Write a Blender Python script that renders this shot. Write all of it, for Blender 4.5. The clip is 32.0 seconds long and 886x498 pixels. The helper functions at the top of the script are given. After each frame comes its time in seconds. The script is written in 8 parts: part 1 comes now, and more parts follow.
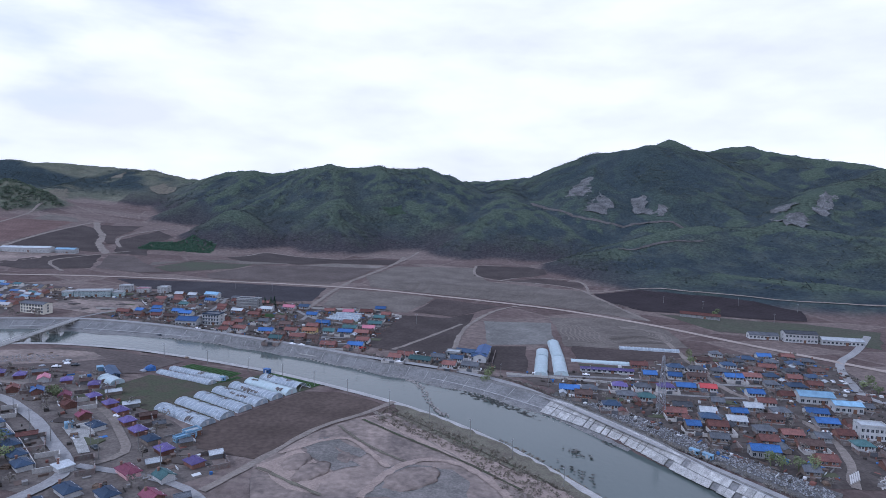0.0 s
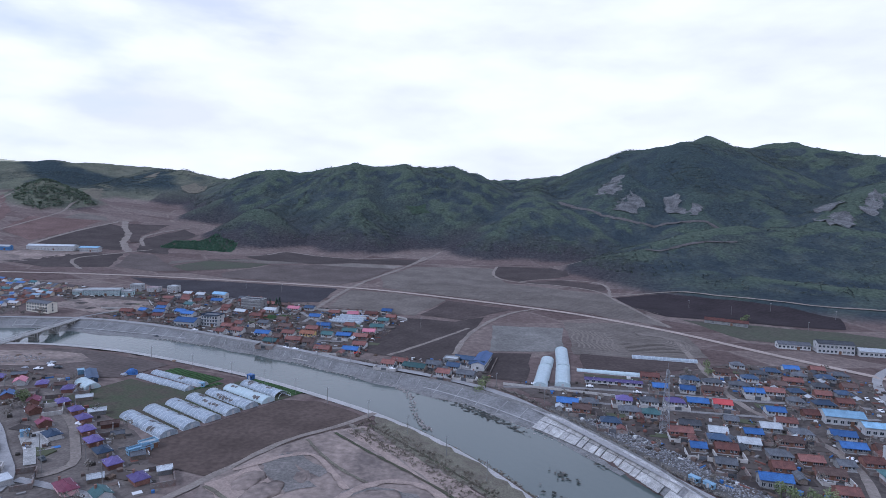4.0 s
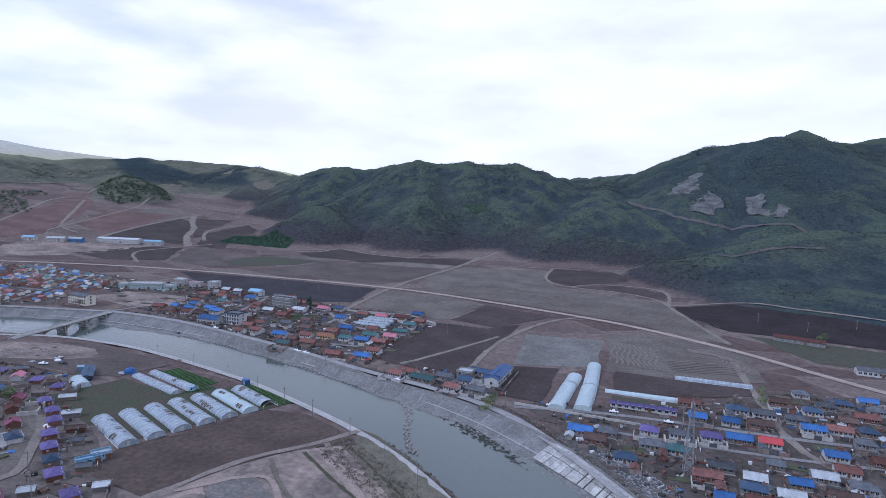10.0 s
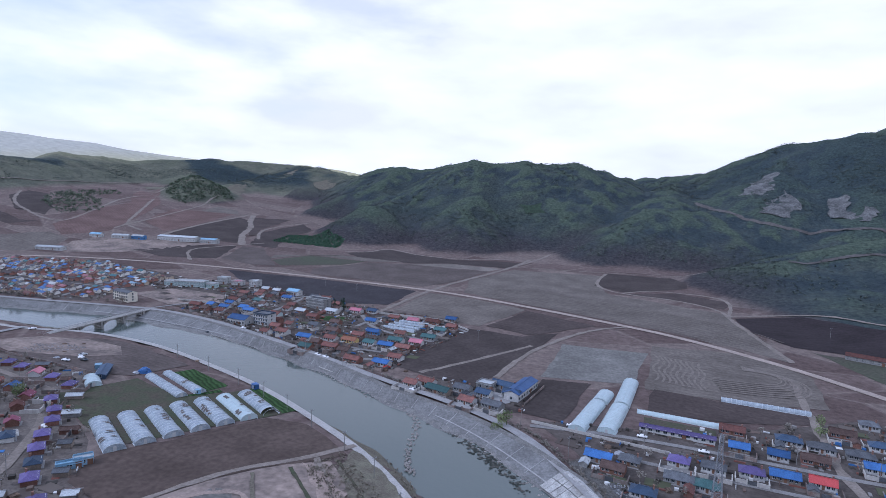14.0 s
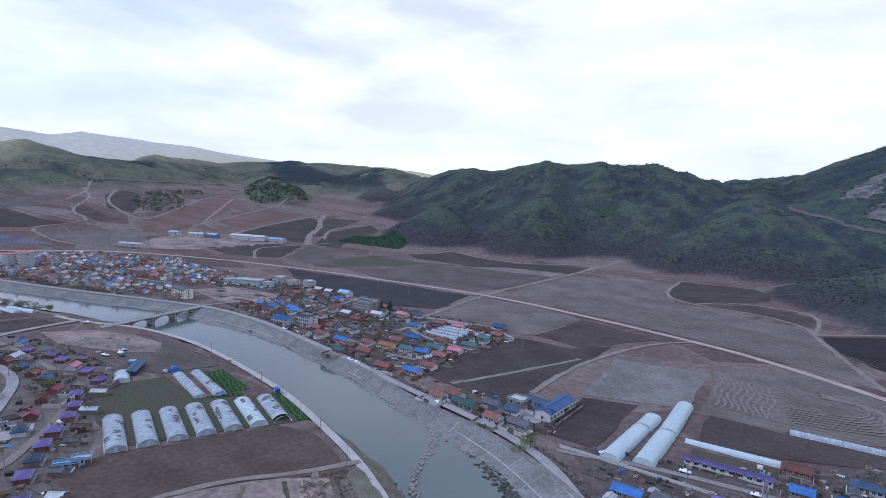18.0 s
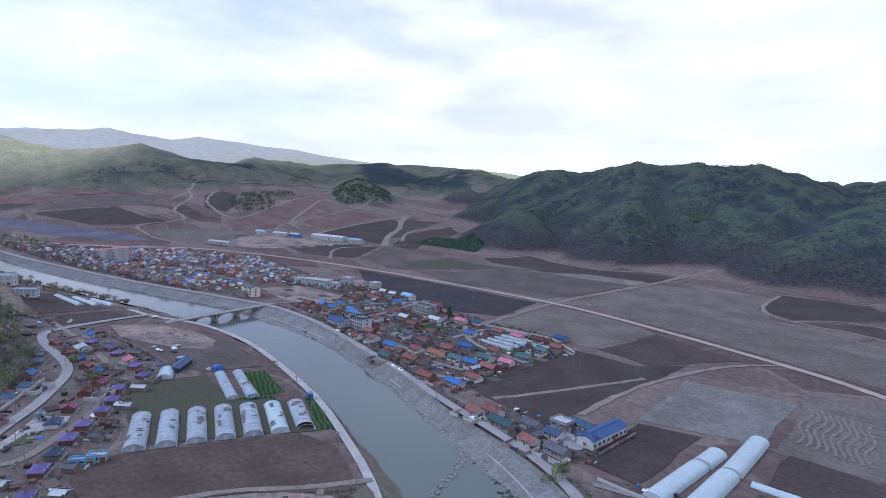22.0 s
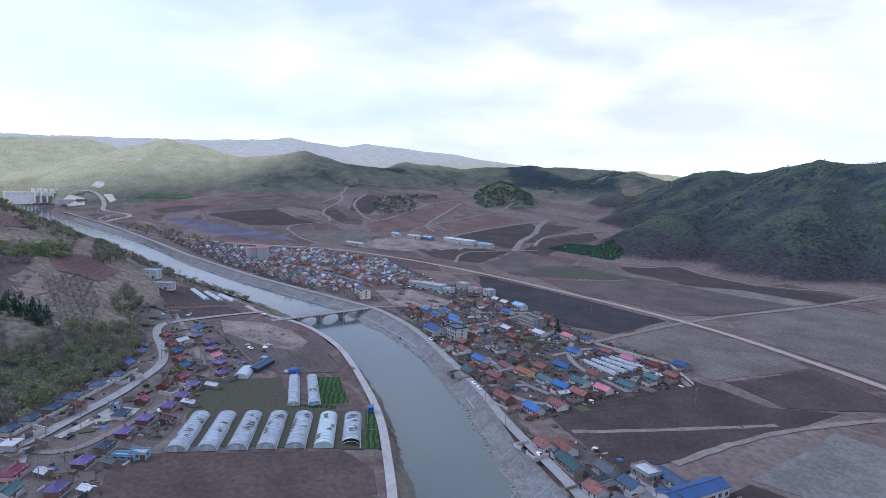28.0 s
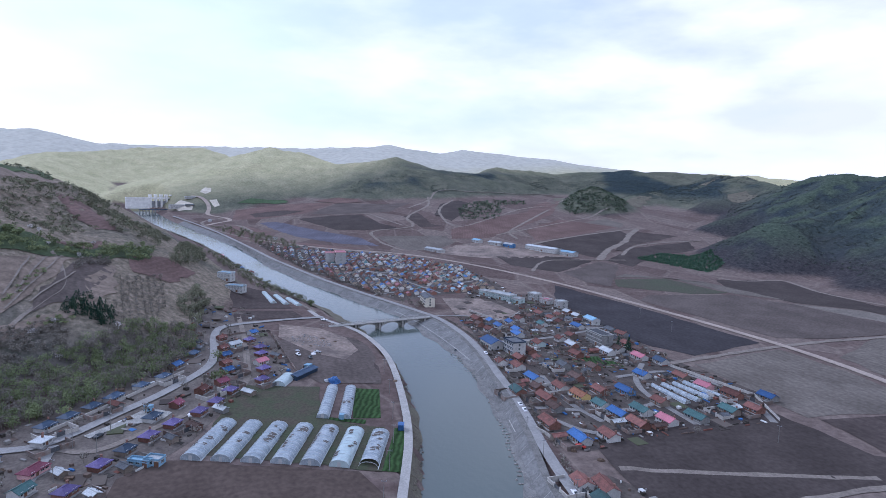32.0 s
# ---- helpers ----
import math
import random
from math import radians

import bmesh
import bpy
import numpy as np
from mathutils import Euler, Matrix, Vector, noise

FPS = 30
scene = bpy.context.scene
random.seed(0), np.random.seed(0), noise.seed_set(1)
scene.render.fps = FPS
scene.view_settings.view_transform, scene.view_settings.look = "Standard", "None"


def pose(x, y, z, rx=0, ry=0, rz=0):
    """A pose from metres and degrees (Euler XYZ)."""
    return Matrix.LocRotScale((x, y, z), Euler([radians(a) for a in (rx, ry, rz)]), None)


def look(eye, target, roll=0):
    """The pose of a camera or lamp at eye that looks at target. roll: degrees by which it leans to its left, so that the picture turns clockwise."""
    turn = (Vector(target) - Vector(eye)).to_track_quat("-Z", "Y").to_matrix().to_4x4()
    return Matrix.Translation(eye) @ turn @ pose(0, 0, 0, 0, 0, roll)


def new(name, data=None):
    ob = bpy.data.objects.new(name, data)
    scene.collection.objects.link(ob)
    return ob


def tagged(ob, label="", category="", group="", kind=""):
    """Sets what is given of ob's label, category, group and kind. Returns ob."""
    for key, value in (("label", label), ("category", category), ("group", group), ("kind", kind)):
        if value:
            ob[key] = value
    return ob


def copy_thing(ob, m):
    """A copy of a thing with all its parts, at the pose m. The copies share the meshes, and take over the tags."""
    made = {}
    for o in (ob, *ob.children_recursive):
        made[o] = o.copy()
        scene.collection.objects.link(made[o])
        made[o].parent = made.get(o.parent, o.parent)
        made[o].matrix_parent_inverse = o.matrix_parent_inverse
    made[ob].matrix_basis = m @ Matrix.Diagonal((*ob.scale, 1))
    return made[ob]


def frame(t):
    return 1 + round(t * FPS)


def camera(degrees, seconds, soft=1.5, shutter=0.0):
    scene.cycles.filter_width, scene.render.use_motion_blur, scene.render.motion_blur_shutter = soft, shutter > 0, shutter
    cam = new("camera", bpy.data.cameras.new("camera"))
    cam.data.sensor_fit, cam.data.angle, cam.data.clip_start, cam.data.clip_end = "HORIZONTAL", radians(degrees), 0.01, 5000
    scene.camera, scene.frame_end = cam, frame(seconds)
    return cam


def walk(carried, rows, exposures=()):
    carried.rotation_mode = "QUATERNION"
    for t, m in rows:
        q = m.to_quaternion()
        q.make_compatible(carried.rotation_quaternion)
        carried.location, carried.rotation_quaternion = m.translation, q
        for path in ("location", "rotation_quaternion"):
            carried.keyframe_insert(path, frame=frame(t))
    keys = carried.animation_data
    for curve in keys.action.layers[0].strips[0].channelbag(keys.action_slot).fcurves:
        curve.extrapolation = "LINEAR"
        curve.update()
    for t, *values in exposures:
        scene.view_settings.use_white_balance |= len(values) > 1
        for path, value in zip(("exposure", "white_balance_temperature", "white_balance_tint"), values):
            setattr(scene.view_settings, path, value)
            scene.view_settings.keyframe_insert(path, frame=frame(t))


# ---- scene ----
cam = camera(74.3, 32.0, soft=0.75)
METRES, EYE, TILT, LEAN, TURN = 261.0, 100.0, 0.0, 0.0, 0.0
ROWS = [
    (0.0, 0.0, 0.0, 0.0, 0.14, -4.85, -1.64),
    (0.5, 0.0122, 0.0085, 0.0002, 0.55, -4.86, -1.65),
    (1.0, 0.0242, 0.0175, 0.0008, 0.98, -4.87, -1.65),
    (1.5, 0.0367, 0.0264, 0.0016, 1.42, -4.89, -1.67),
    (2.0, 0.0482, 0.0358, 0.0021, 1.88, -4.92, -1.66),
    (2.5, 0.0602, 0.0461, 0.0024, 2.39, -4.95, -1.62),
    (3.0, 0.0721, 0.0558, 0.0028, 2.87, -4.99, -1.62),
    (3.5, 0.084, 0.0654, 0.0031, 3.34, -5.04, -1.59),
    (5.5, 0.1284, 0.1098, 0.0015, 5.44, -5.14, -1.73),
    (6.0, 0.139, 0.1184, 0.0026, 5.97, -5.17, -1.8),
    (6.5, 0.1504, 0.1285, 0.0033, 6.61, -5.21, -1.84),
    (7.0, 0.162, 0.1398, 0.0038, 7.24, -5.27, -1.87),
    (7.5, 0.1733, 0.1505, 0.0041, 7.9, -5.31, -1.9),
    (8.0, 0.1842, 0.161, 0.005, 8.59, -5.36, -1.94),
    (8.5, 0.1951, 0.1716, 0.0054, 9.36, -5.39, -1.98),
    (9.0, 0.2056, 0.1818, 0.0064, 10.15, -5.44, -2.01),
    (9.5, 0.217, 0.1921, 0.0073, 10.94, -5.49, -1.98),
    (10.0, 0.2272, 0.2038, 0.0079, 11.71, -5.52, -2.0),
    (10.5, 0.2379, 0.2152, 0.0083, 12.49, -5.55, -2.0),
    (11.0, 0.2481, 0.2267, 0.0086, 13.27, -5.59, -1.98),
    (11.5, 0.2579, 0.2387, 0.0091, 14.05, -5.63, -2.03),
    (12.0, 0.2675, 0.2506, 0.0093, 14.88, -5.65, -2.02),
    (12.5, 0.2768, 0.2626, 0.0092, 15.74, -5.65, -2.05),
    (13.0, 0.2867, 0.2748, 0.01, 16.62, -5.68, -2.08),
    (13.5, 0.2967, 0.2872, 0.0108, 17.5, -5.7, -2.11),
    (14.0, 0.3065, 0.2997, 0.0114, 18.37, -5.74, -2.13),
    (14.5, 0.3155, 0.3123, 0.0121, 19.27, -5.76, -2.17),
    (16.5, 0.3497, 0.3673, 0.0103, 23.34, -5.76, -2.22),
    (17.0, 0.3577, 0.3792, 0.0112, 24.34, -5.79, -2.28),
    (17.5, 0.3656, 0.3918, 0.0119, 25.37, -5.84, -2.31),
    (18.0, 0.3735, 0.405, 0.0122, 26.4, -5.86, -2.34),
    (18.5, 0.3812, 0.4186, 0.0129, 27.49, -5.89, -2.38),
    (19.0, 0.3883, 0.4322, 0.0128, 28.62, -5.89, -2.41),
    (19.5, 0.3954, 0.4457, 0.0133, 29.8, -5.91, -2.46),
    (20.0, 0.4026, 0.4598, 0.0138, 31.01, -5.93, -2.48),
    (20.5, 0.4091, 0.4737, 0.0144, 32.19, -5.96, -2.51),
    (21.0, 0.4153, 0.488, 0.0146, 33.38, -6.0, -2.54),
    (21.5, 0.4216, 0.5026, 0.015, 34.57, -6.02, -2.53),
    (22.0, 0.4274, 0.5174, 0.0154, 35.77, -6.06, -2.54),
    (22.5, 0.4332, 0.5323, 0.0156, 36.98, -6.1, -2.55),
    (23.0, 0.4383, 0.5473, 0.0163, 38.18, -6.15, -2.53),
    (23.5, 0.4432, 0.5622, 0.0166, 39.38, -6.19, -2.51),
    (24.0, 0.4475, 0.5772, 0.0174, 40.62, -6.24, -2.51),
    (24.5, 0.4519, 0.5926, 0.0182, 41.91, -6.28, -2.52),
    (25.0, 0.4561, 0.608, 0.0189, 43.17, -6.32, -2.51),
    (25.5, 0.4594, 0.6233, 0.0192, 44.41, -6.33, -2.54),
    (27.5, 0.4729, 0.6851, 0.0202, 49.98, -6.41, -2.38),
    (28.0, 0.4735, 0.7018, 0.0198, 51.43, -6.39, -2.33),
    (28.5, 0.4746, 0.7182, 0.0198, 52.85, -6.38, -2.27),
    (29.0, 0.4754, 0.7343, 0.0199, 54.15, -6.37, -2.25),
    (29.5, 0.4758, 0.7499, 0.0202, 55.39, -6.33, -2.27),
    (30.0, 0.476, 0.7656, 0.0206, 56.63, -6.32, -2.27),
    (30.5, 0.476, 0.7813, 0.0211, 57.82, -6.3, -2.26),
    (31.0, 0.476, 0.7976, 0.0217, 58.96, -6.28, -2.24),
    (31.5, 0.4753, 0.8145, 0.0217, 60.05, -6.23, -2.19),
    (32.0, 0.4741, 0.8305, 0.0216, 61.17, -6.2, -2.18),
]
walk(cam, [(t, pose(0, 0, EYE, TILT, LEAN, TURN) @ pose(METRES * x, METRES * y, METRES * z, 90 + pitch, roll, yaw)) for t, x, y, z, yaw, pitch, roll in ROWS], exposures=[(0, -0.45, 5060, 17.5), (32, -0.35, 5040, 18)])


# ---- world, sun, exposure ----
world = bpy.data.worlds.new("overcast_sky")
scene.world = world
world.use_nodes = True
wt = world.node_tree
wt.nodes.clear()
w_out = wt.nodes.new("ShaderNodeOutputWorld")
w_bg = wt.nodes.new("ShaderNodeBackground")
w_sky = wt.nodes.new("ShaderNodeTexSky")
w_sky.sky_type = "NISHITA"
w_sky.sun_disc = False
SUN_EL, SUN_AZ = radians(42), radians(238)
w_sky.sun_elevation, w_sky.sun_rotation = SUN_EL, SUN_AZ
w_sky.air_density, w_sky.dust_density = 1.0, 1.5
w_co = wt.nodes.new("ShaderNodeTexCoord")
w_map = wt.nodes.new("ShaderNodeMapping")
w_map.inputs["Scale"].default_value = (1.0, 1.0, 3.2)
w_n = wt.nodes.new("ShaderNodeTexNoise")
w_n.inputs["Scale"].default_value = 2.1
w_n.inputs["Detail"].default_value = 7
w_n.inputs["Roughness"].default_value = 0.52
w_grad = wt.nodes.new("ShaderNodeVectorMath")
w_grad.operation = "DOT_PRODUCT"
w_grad.inputs[1].default_value = (0.80, 0.45, -0.42)
w_add = wt.nodes.new("ShaderNodeMath")
w_add.operation = "MULTIPLY_ADD"
w_add.inputs[1].default_value = 0.42
w_ramp = wt.nodes.new("ShaderNodeValToRGB")
w_ramp.color_ramp.elements[0].position = 0.17
w_ramp.color_ramp.elements[0].color = (0.55, 0.55, 0.55, 1)
w_ramp.color_ramp.elements[1].position = 0.42
w_scl = wt.nodes.new("ShaderNodeVectorMath")
w_scl.operation = "SCALE"
w_scl.inputs["Scale"].default_value = 0.21
w_n2 = wt.nodes.new("ShaderNodeTexNoise")
w_n2.inputs["Scale"].default_value = 4.2
w_n2.inputs["Detail"].default_value = 8
# clouds: bright and warm towards the horizon, bluer overhead, with soft grey patches
w_sep = wt.nodes.new("ShaderNodeSeparateXYZ")
w_r2 = wt.nodes.new("ShaderNodeValToRGB")
w_r2.color_ramp.elements[0].position = 0.30
w_r2.color_ramp.elements[0].color = (1.44, 1.35, 1.27, 1)
w_r2.color_ramp.elements[1].position = 0.80
w_r2.color_ramp.elements[1].color = (1.22, 1.30, 1.44, 1)
w_gr = wt.nodes.new("ShaderNodeMapRange")
w_gr.inputs["From Min"].default_value, w_gr.inputs["From Max"].default_value = 0.32, 0.6
w_gr.inputs["To Min"].default_value, w_gr.inputs["To Max"].default_value = 0.87, 1.06
w_cl = wt.nodes.new("ShaderNodeVectorMath")
w_cl.operation = "SCALE"
w_mix = wt.nodes.new("ShaderNodeMixRGB")
L = wt.links.new
L(w_co.outputs["Generated"], w_map.inputs["Vector"])
L(w_map.outputs["Vector"], w_n.inputs["Vector"])
L(w_map.outputs["Vector"], w_n2.inputs["Vector"])
L(w_co.outputs["Generated"], w_grad.inputs[0])
L(w_grad.outputs["Value"], w_add.inputs[0])
L(w_n.outputs["Fac"], w_add.inputs[2])
L(w_add.outputs["Value"], w_ramp.inputs["Fac"])
L(w_sky.outputs["Color"], w_scl.inputs[0])
L(w_scl.outputs["Vector"], w_mix.inputs["Color1"])
L(w_co.outputs["Generated"], w_sep.inputs[0])
L(w_sep.outputs["Z"], w_r2.inputs["Fac"])
L(w_n2.outputs["Fac"], w_gr.inputs["Value"])
L(w_r2.outputs["Color"], w_cl.inputs[0])
L(w_gr.outputs["Result"], w_cl.inputs["Scale"])
L(w_cl.outputs["Vector"], w_mix.inputs["Color2"])
L(w_ramp.outputs["Color"], w_mix.inputs["Fac"])
L(w_mix.outputs["Color"], w_bg.inputs["Color"])
w_bg.inputs["Strength"].default_value = 1.0
L(w_bg.outputs["Background"], w_out.inputs["Surface"])

sun_data = bpy.data.lights.new("sun", "SUN")
sun_data.energy, sun_data.angle, sun_data.color = 1.95, radians(11), (1.0, 0.96, 0.9)
sun = new("sun", sun_data)
# the sky's sun_rotation turns clockwise from +y
sun_dir = Vector((math.sin(SUN_AZ) * math.cos(SUN_EL), math.cos(SUN_AZ) * math.cos(SUN_EL), math.sin(SUN_EL)))
sun.matrix_basis = look(sun_dir * 800, (0, 0, 0))


# ---- materials ----
def material(name, color, rough=0.85, vary=0.25, scale=1.0, metal=0.0, bump=0.0, second=None, per_object=0.0, stretch=(1, 1, 1), detail_scale=8.0):
    """Two scales of colour variation and a fine relief, in metres of object space."""
    m = bpy.data.materials.new(name)
    m.use_nodes = True
    nt = m.node_tree
    b = nt.nodes["Principled BSDF"]
    b.inputs["Roughness"].default_value = rough
    b.inputs["Metallic"].default_value = metal
    b.inputs["Specular IOR Level"].default_value = 0.08 if rough > 0.8 else 0.18
    geo = nt.nodes.new("ShaderNodeNewGeometry")
    mp = nt.nodes.new("ShaderNodeMapping")
    mp.inputs["Scale"].default_value = stretch
    nt.links.new(geo.outputs["Position"], mp.inputs["Vector"])
    n1 = nt.nodes.new("ShaderNodeTexNoise")
    n1.inputs["Scale"].default_value = scale
    n1.inputs["Detail"].default_value = 6
    n1.inputs["Roughness"].default_value = 0.6
    n2 = nt.nodes.new("ShaderNodeTexNoise")
    n2.inputs["Scale"].default_value = scale * detail_scale
    n2.inputs["Detail"].default_value = 4
    for n in (n1, n2):
        nt.links.new(mp.outputs["Vector"], n.inputs["Vector"])
    r1 = nt.nodes.new("ShaderNodeValToRGB")
    c2 = second or tuple(c * (1 - vary) for c in color)
    r1.color_ramp.elements[0].position, r1.color_ramp.elements[1].position = 0.36, 0.64
    r1.color_ramp.elements[0].color = (*c2, 1)
    r1.color_ramp.elements[1].color = (*color, 1)
    nt.links.new(n1.outputs["Fac"], r1.inputs["Fac"])
    r2 = nt.nodes.new("ShaderNodeMapRange")
    r2.inputs["From Min"].default_value, r2.inputs["From Max"].default_value = 0.25, 0.75
    r2.inputs["To Min"].default_value, r2.inputs["To Max"].default_value = 1 - vary, 1 + vary * 0.6
    nt.links.new(n2.outputs["Fac"], r2.inputs["Value"])
    mul = nt.nodes.new("ShaderNodeVectorMath")
    mul.operation = "SCALE"
    nt.links.new(r1.outputs["Color"], mul.inputs[0])
    nt.links.new(r2.outputs["Result"], mul.inputs["Scale"])
    last = mul.outputs["Vector"]
    if per_object:
        oi = nt.nodes.new("ShaderNodeObjectInfo")
        hsv = nt.nodes.new("ShaderNodeHueSaturation")
        rr = nt.nodes.new("ShaderNodeMapRange")
        rr.inputs["To Min"].default_value, rr.inputs["To Max"].default_value = 1 - per_object, 1 + per_object
        nt.links.new(oi.outputs["Random"], rr.inputs["Value"])
        nt.links.new(rr.outputs["Result"], hsv.inputs["Value"])
        nt.links.new(last, hsv.inputs["Color"])
        last = hsv.outputs["Color"]
    nt.links.new(last, b.inputs["Base Color"])
    if bump:
        bp = nt.nodes.new("ShaderNodeBump")
        bp.inputs["Strength"].default_value = 0.6
        bp.inputs["Distance"].default_value = bump
        nt.links.new(n2.outputs["Fac"], bp.inputs["Height"])
        nt.links.new(bp.outputs["Normal"], b.inputs["Normal"])
    return m


# ---- plan: river, ground heights ----
RIVER = [(-1400, 235), (-1320, 250), (-1150, 266), (-990, 285), (-840, 315), (-735, 338), (-648, 345), (-557, 351), (-467, 362), (-388, 374), (-320, 388), (-270, 393), (-210, 388), (-165, 380), (-120, 366), (-75, 347), (-27, 322), (7, 302), (38, 273), (63, 247), (85, 215), (108, 180), (150, 110), (220, -20), (340, -300)]


def smooth_line(pts, step=8.0, passes=2):
    """A polyline rounded by corner cutting."""
    p = [np.array(q, float) for q in pts]
    for _ in range(passes):
        q = [p[0]]
        for a, b in zip(p[:-1], p[1:]):
            q += [a * 0.75 + b * 0.25, a * 0.25 + b * 0.75]
        q.append(p[-1])
        p = q
    return np.array(p)


RIV = smooth_line(RIVER)


def water_level(x):
    return np.interp(x, [-1300, -1000, -600, 300], [30, 20, 5.1, -12.9])


def line_distance(x, y, line):
    """Signed distance to a polyline (left of its way is positive) and the share of the way."""
    best = np.full(np.shape(x), 1e9)
    sign = np.ones(np.shape(x))
    for a, b in zip(line[:-1], line[1:]):
        dx, dy = b - a
        u = np.clip(((x - a[0]) * dx + (y - a[1]) * dy) / (dx * dx + dy * dy), 0, 1)
        e = np.hypot(x - a[0] - u * dx, y - a[1] - u * dy)
        s = np.where(dx * (y - a[1]) - dy * (x - a[0]) >= 0, 1.0, -1.0)
        sign = np.where(e < best, s, sign)
        best = np.minimum(best, e)
    return best * sign


def lattice(ix, iy, seed):
    h = (ix * 374761393 + iy * 668265263 + seed * 974634777) & 0x7FFFFFFF
    h = ((h ^ (h >> 13)) * 1274126177) & 0x7FFFFFFF
    return ((h ^ (h >> 16)) & 0xFFFF) / 65535.0


def value_noise(x, y, seed=0):
    ix, iy = np.floor(x).astype(np.int64), np.floor(y).astype(np.int64)
    fx, fy = x - ix, y - iy
    fx, fy = fx * fx * (3 - 2 * fx), fy * fy * (3 - 2 * fy)
    a, b = lattice(ix, iy, seed), lattice(ix + 1, iy, seed)
    c, d = lattice(ix, iy + 1, seed), lattice(ix + 1, iy + 1, seed)
    return (a + (b - a) * fx) * (1 - fy) + (c + (d - c) * fx) * fy


def fractal(x, y, octaves=4, seed=0, ridged=False):
    t, amp, tot = 0.0, 1.0, 0.0
    for o in range(octaves):
        v = value_noise(x * 2 ** o + 17.3 * o, y * 2 ** o - 9.1 * o, seed + o)
        if ridged:
            v = 1 - np.abs(2 * v - 1)
        t = t + amp * v
        tot += amp
        amp *= 0.5
    return t / tot


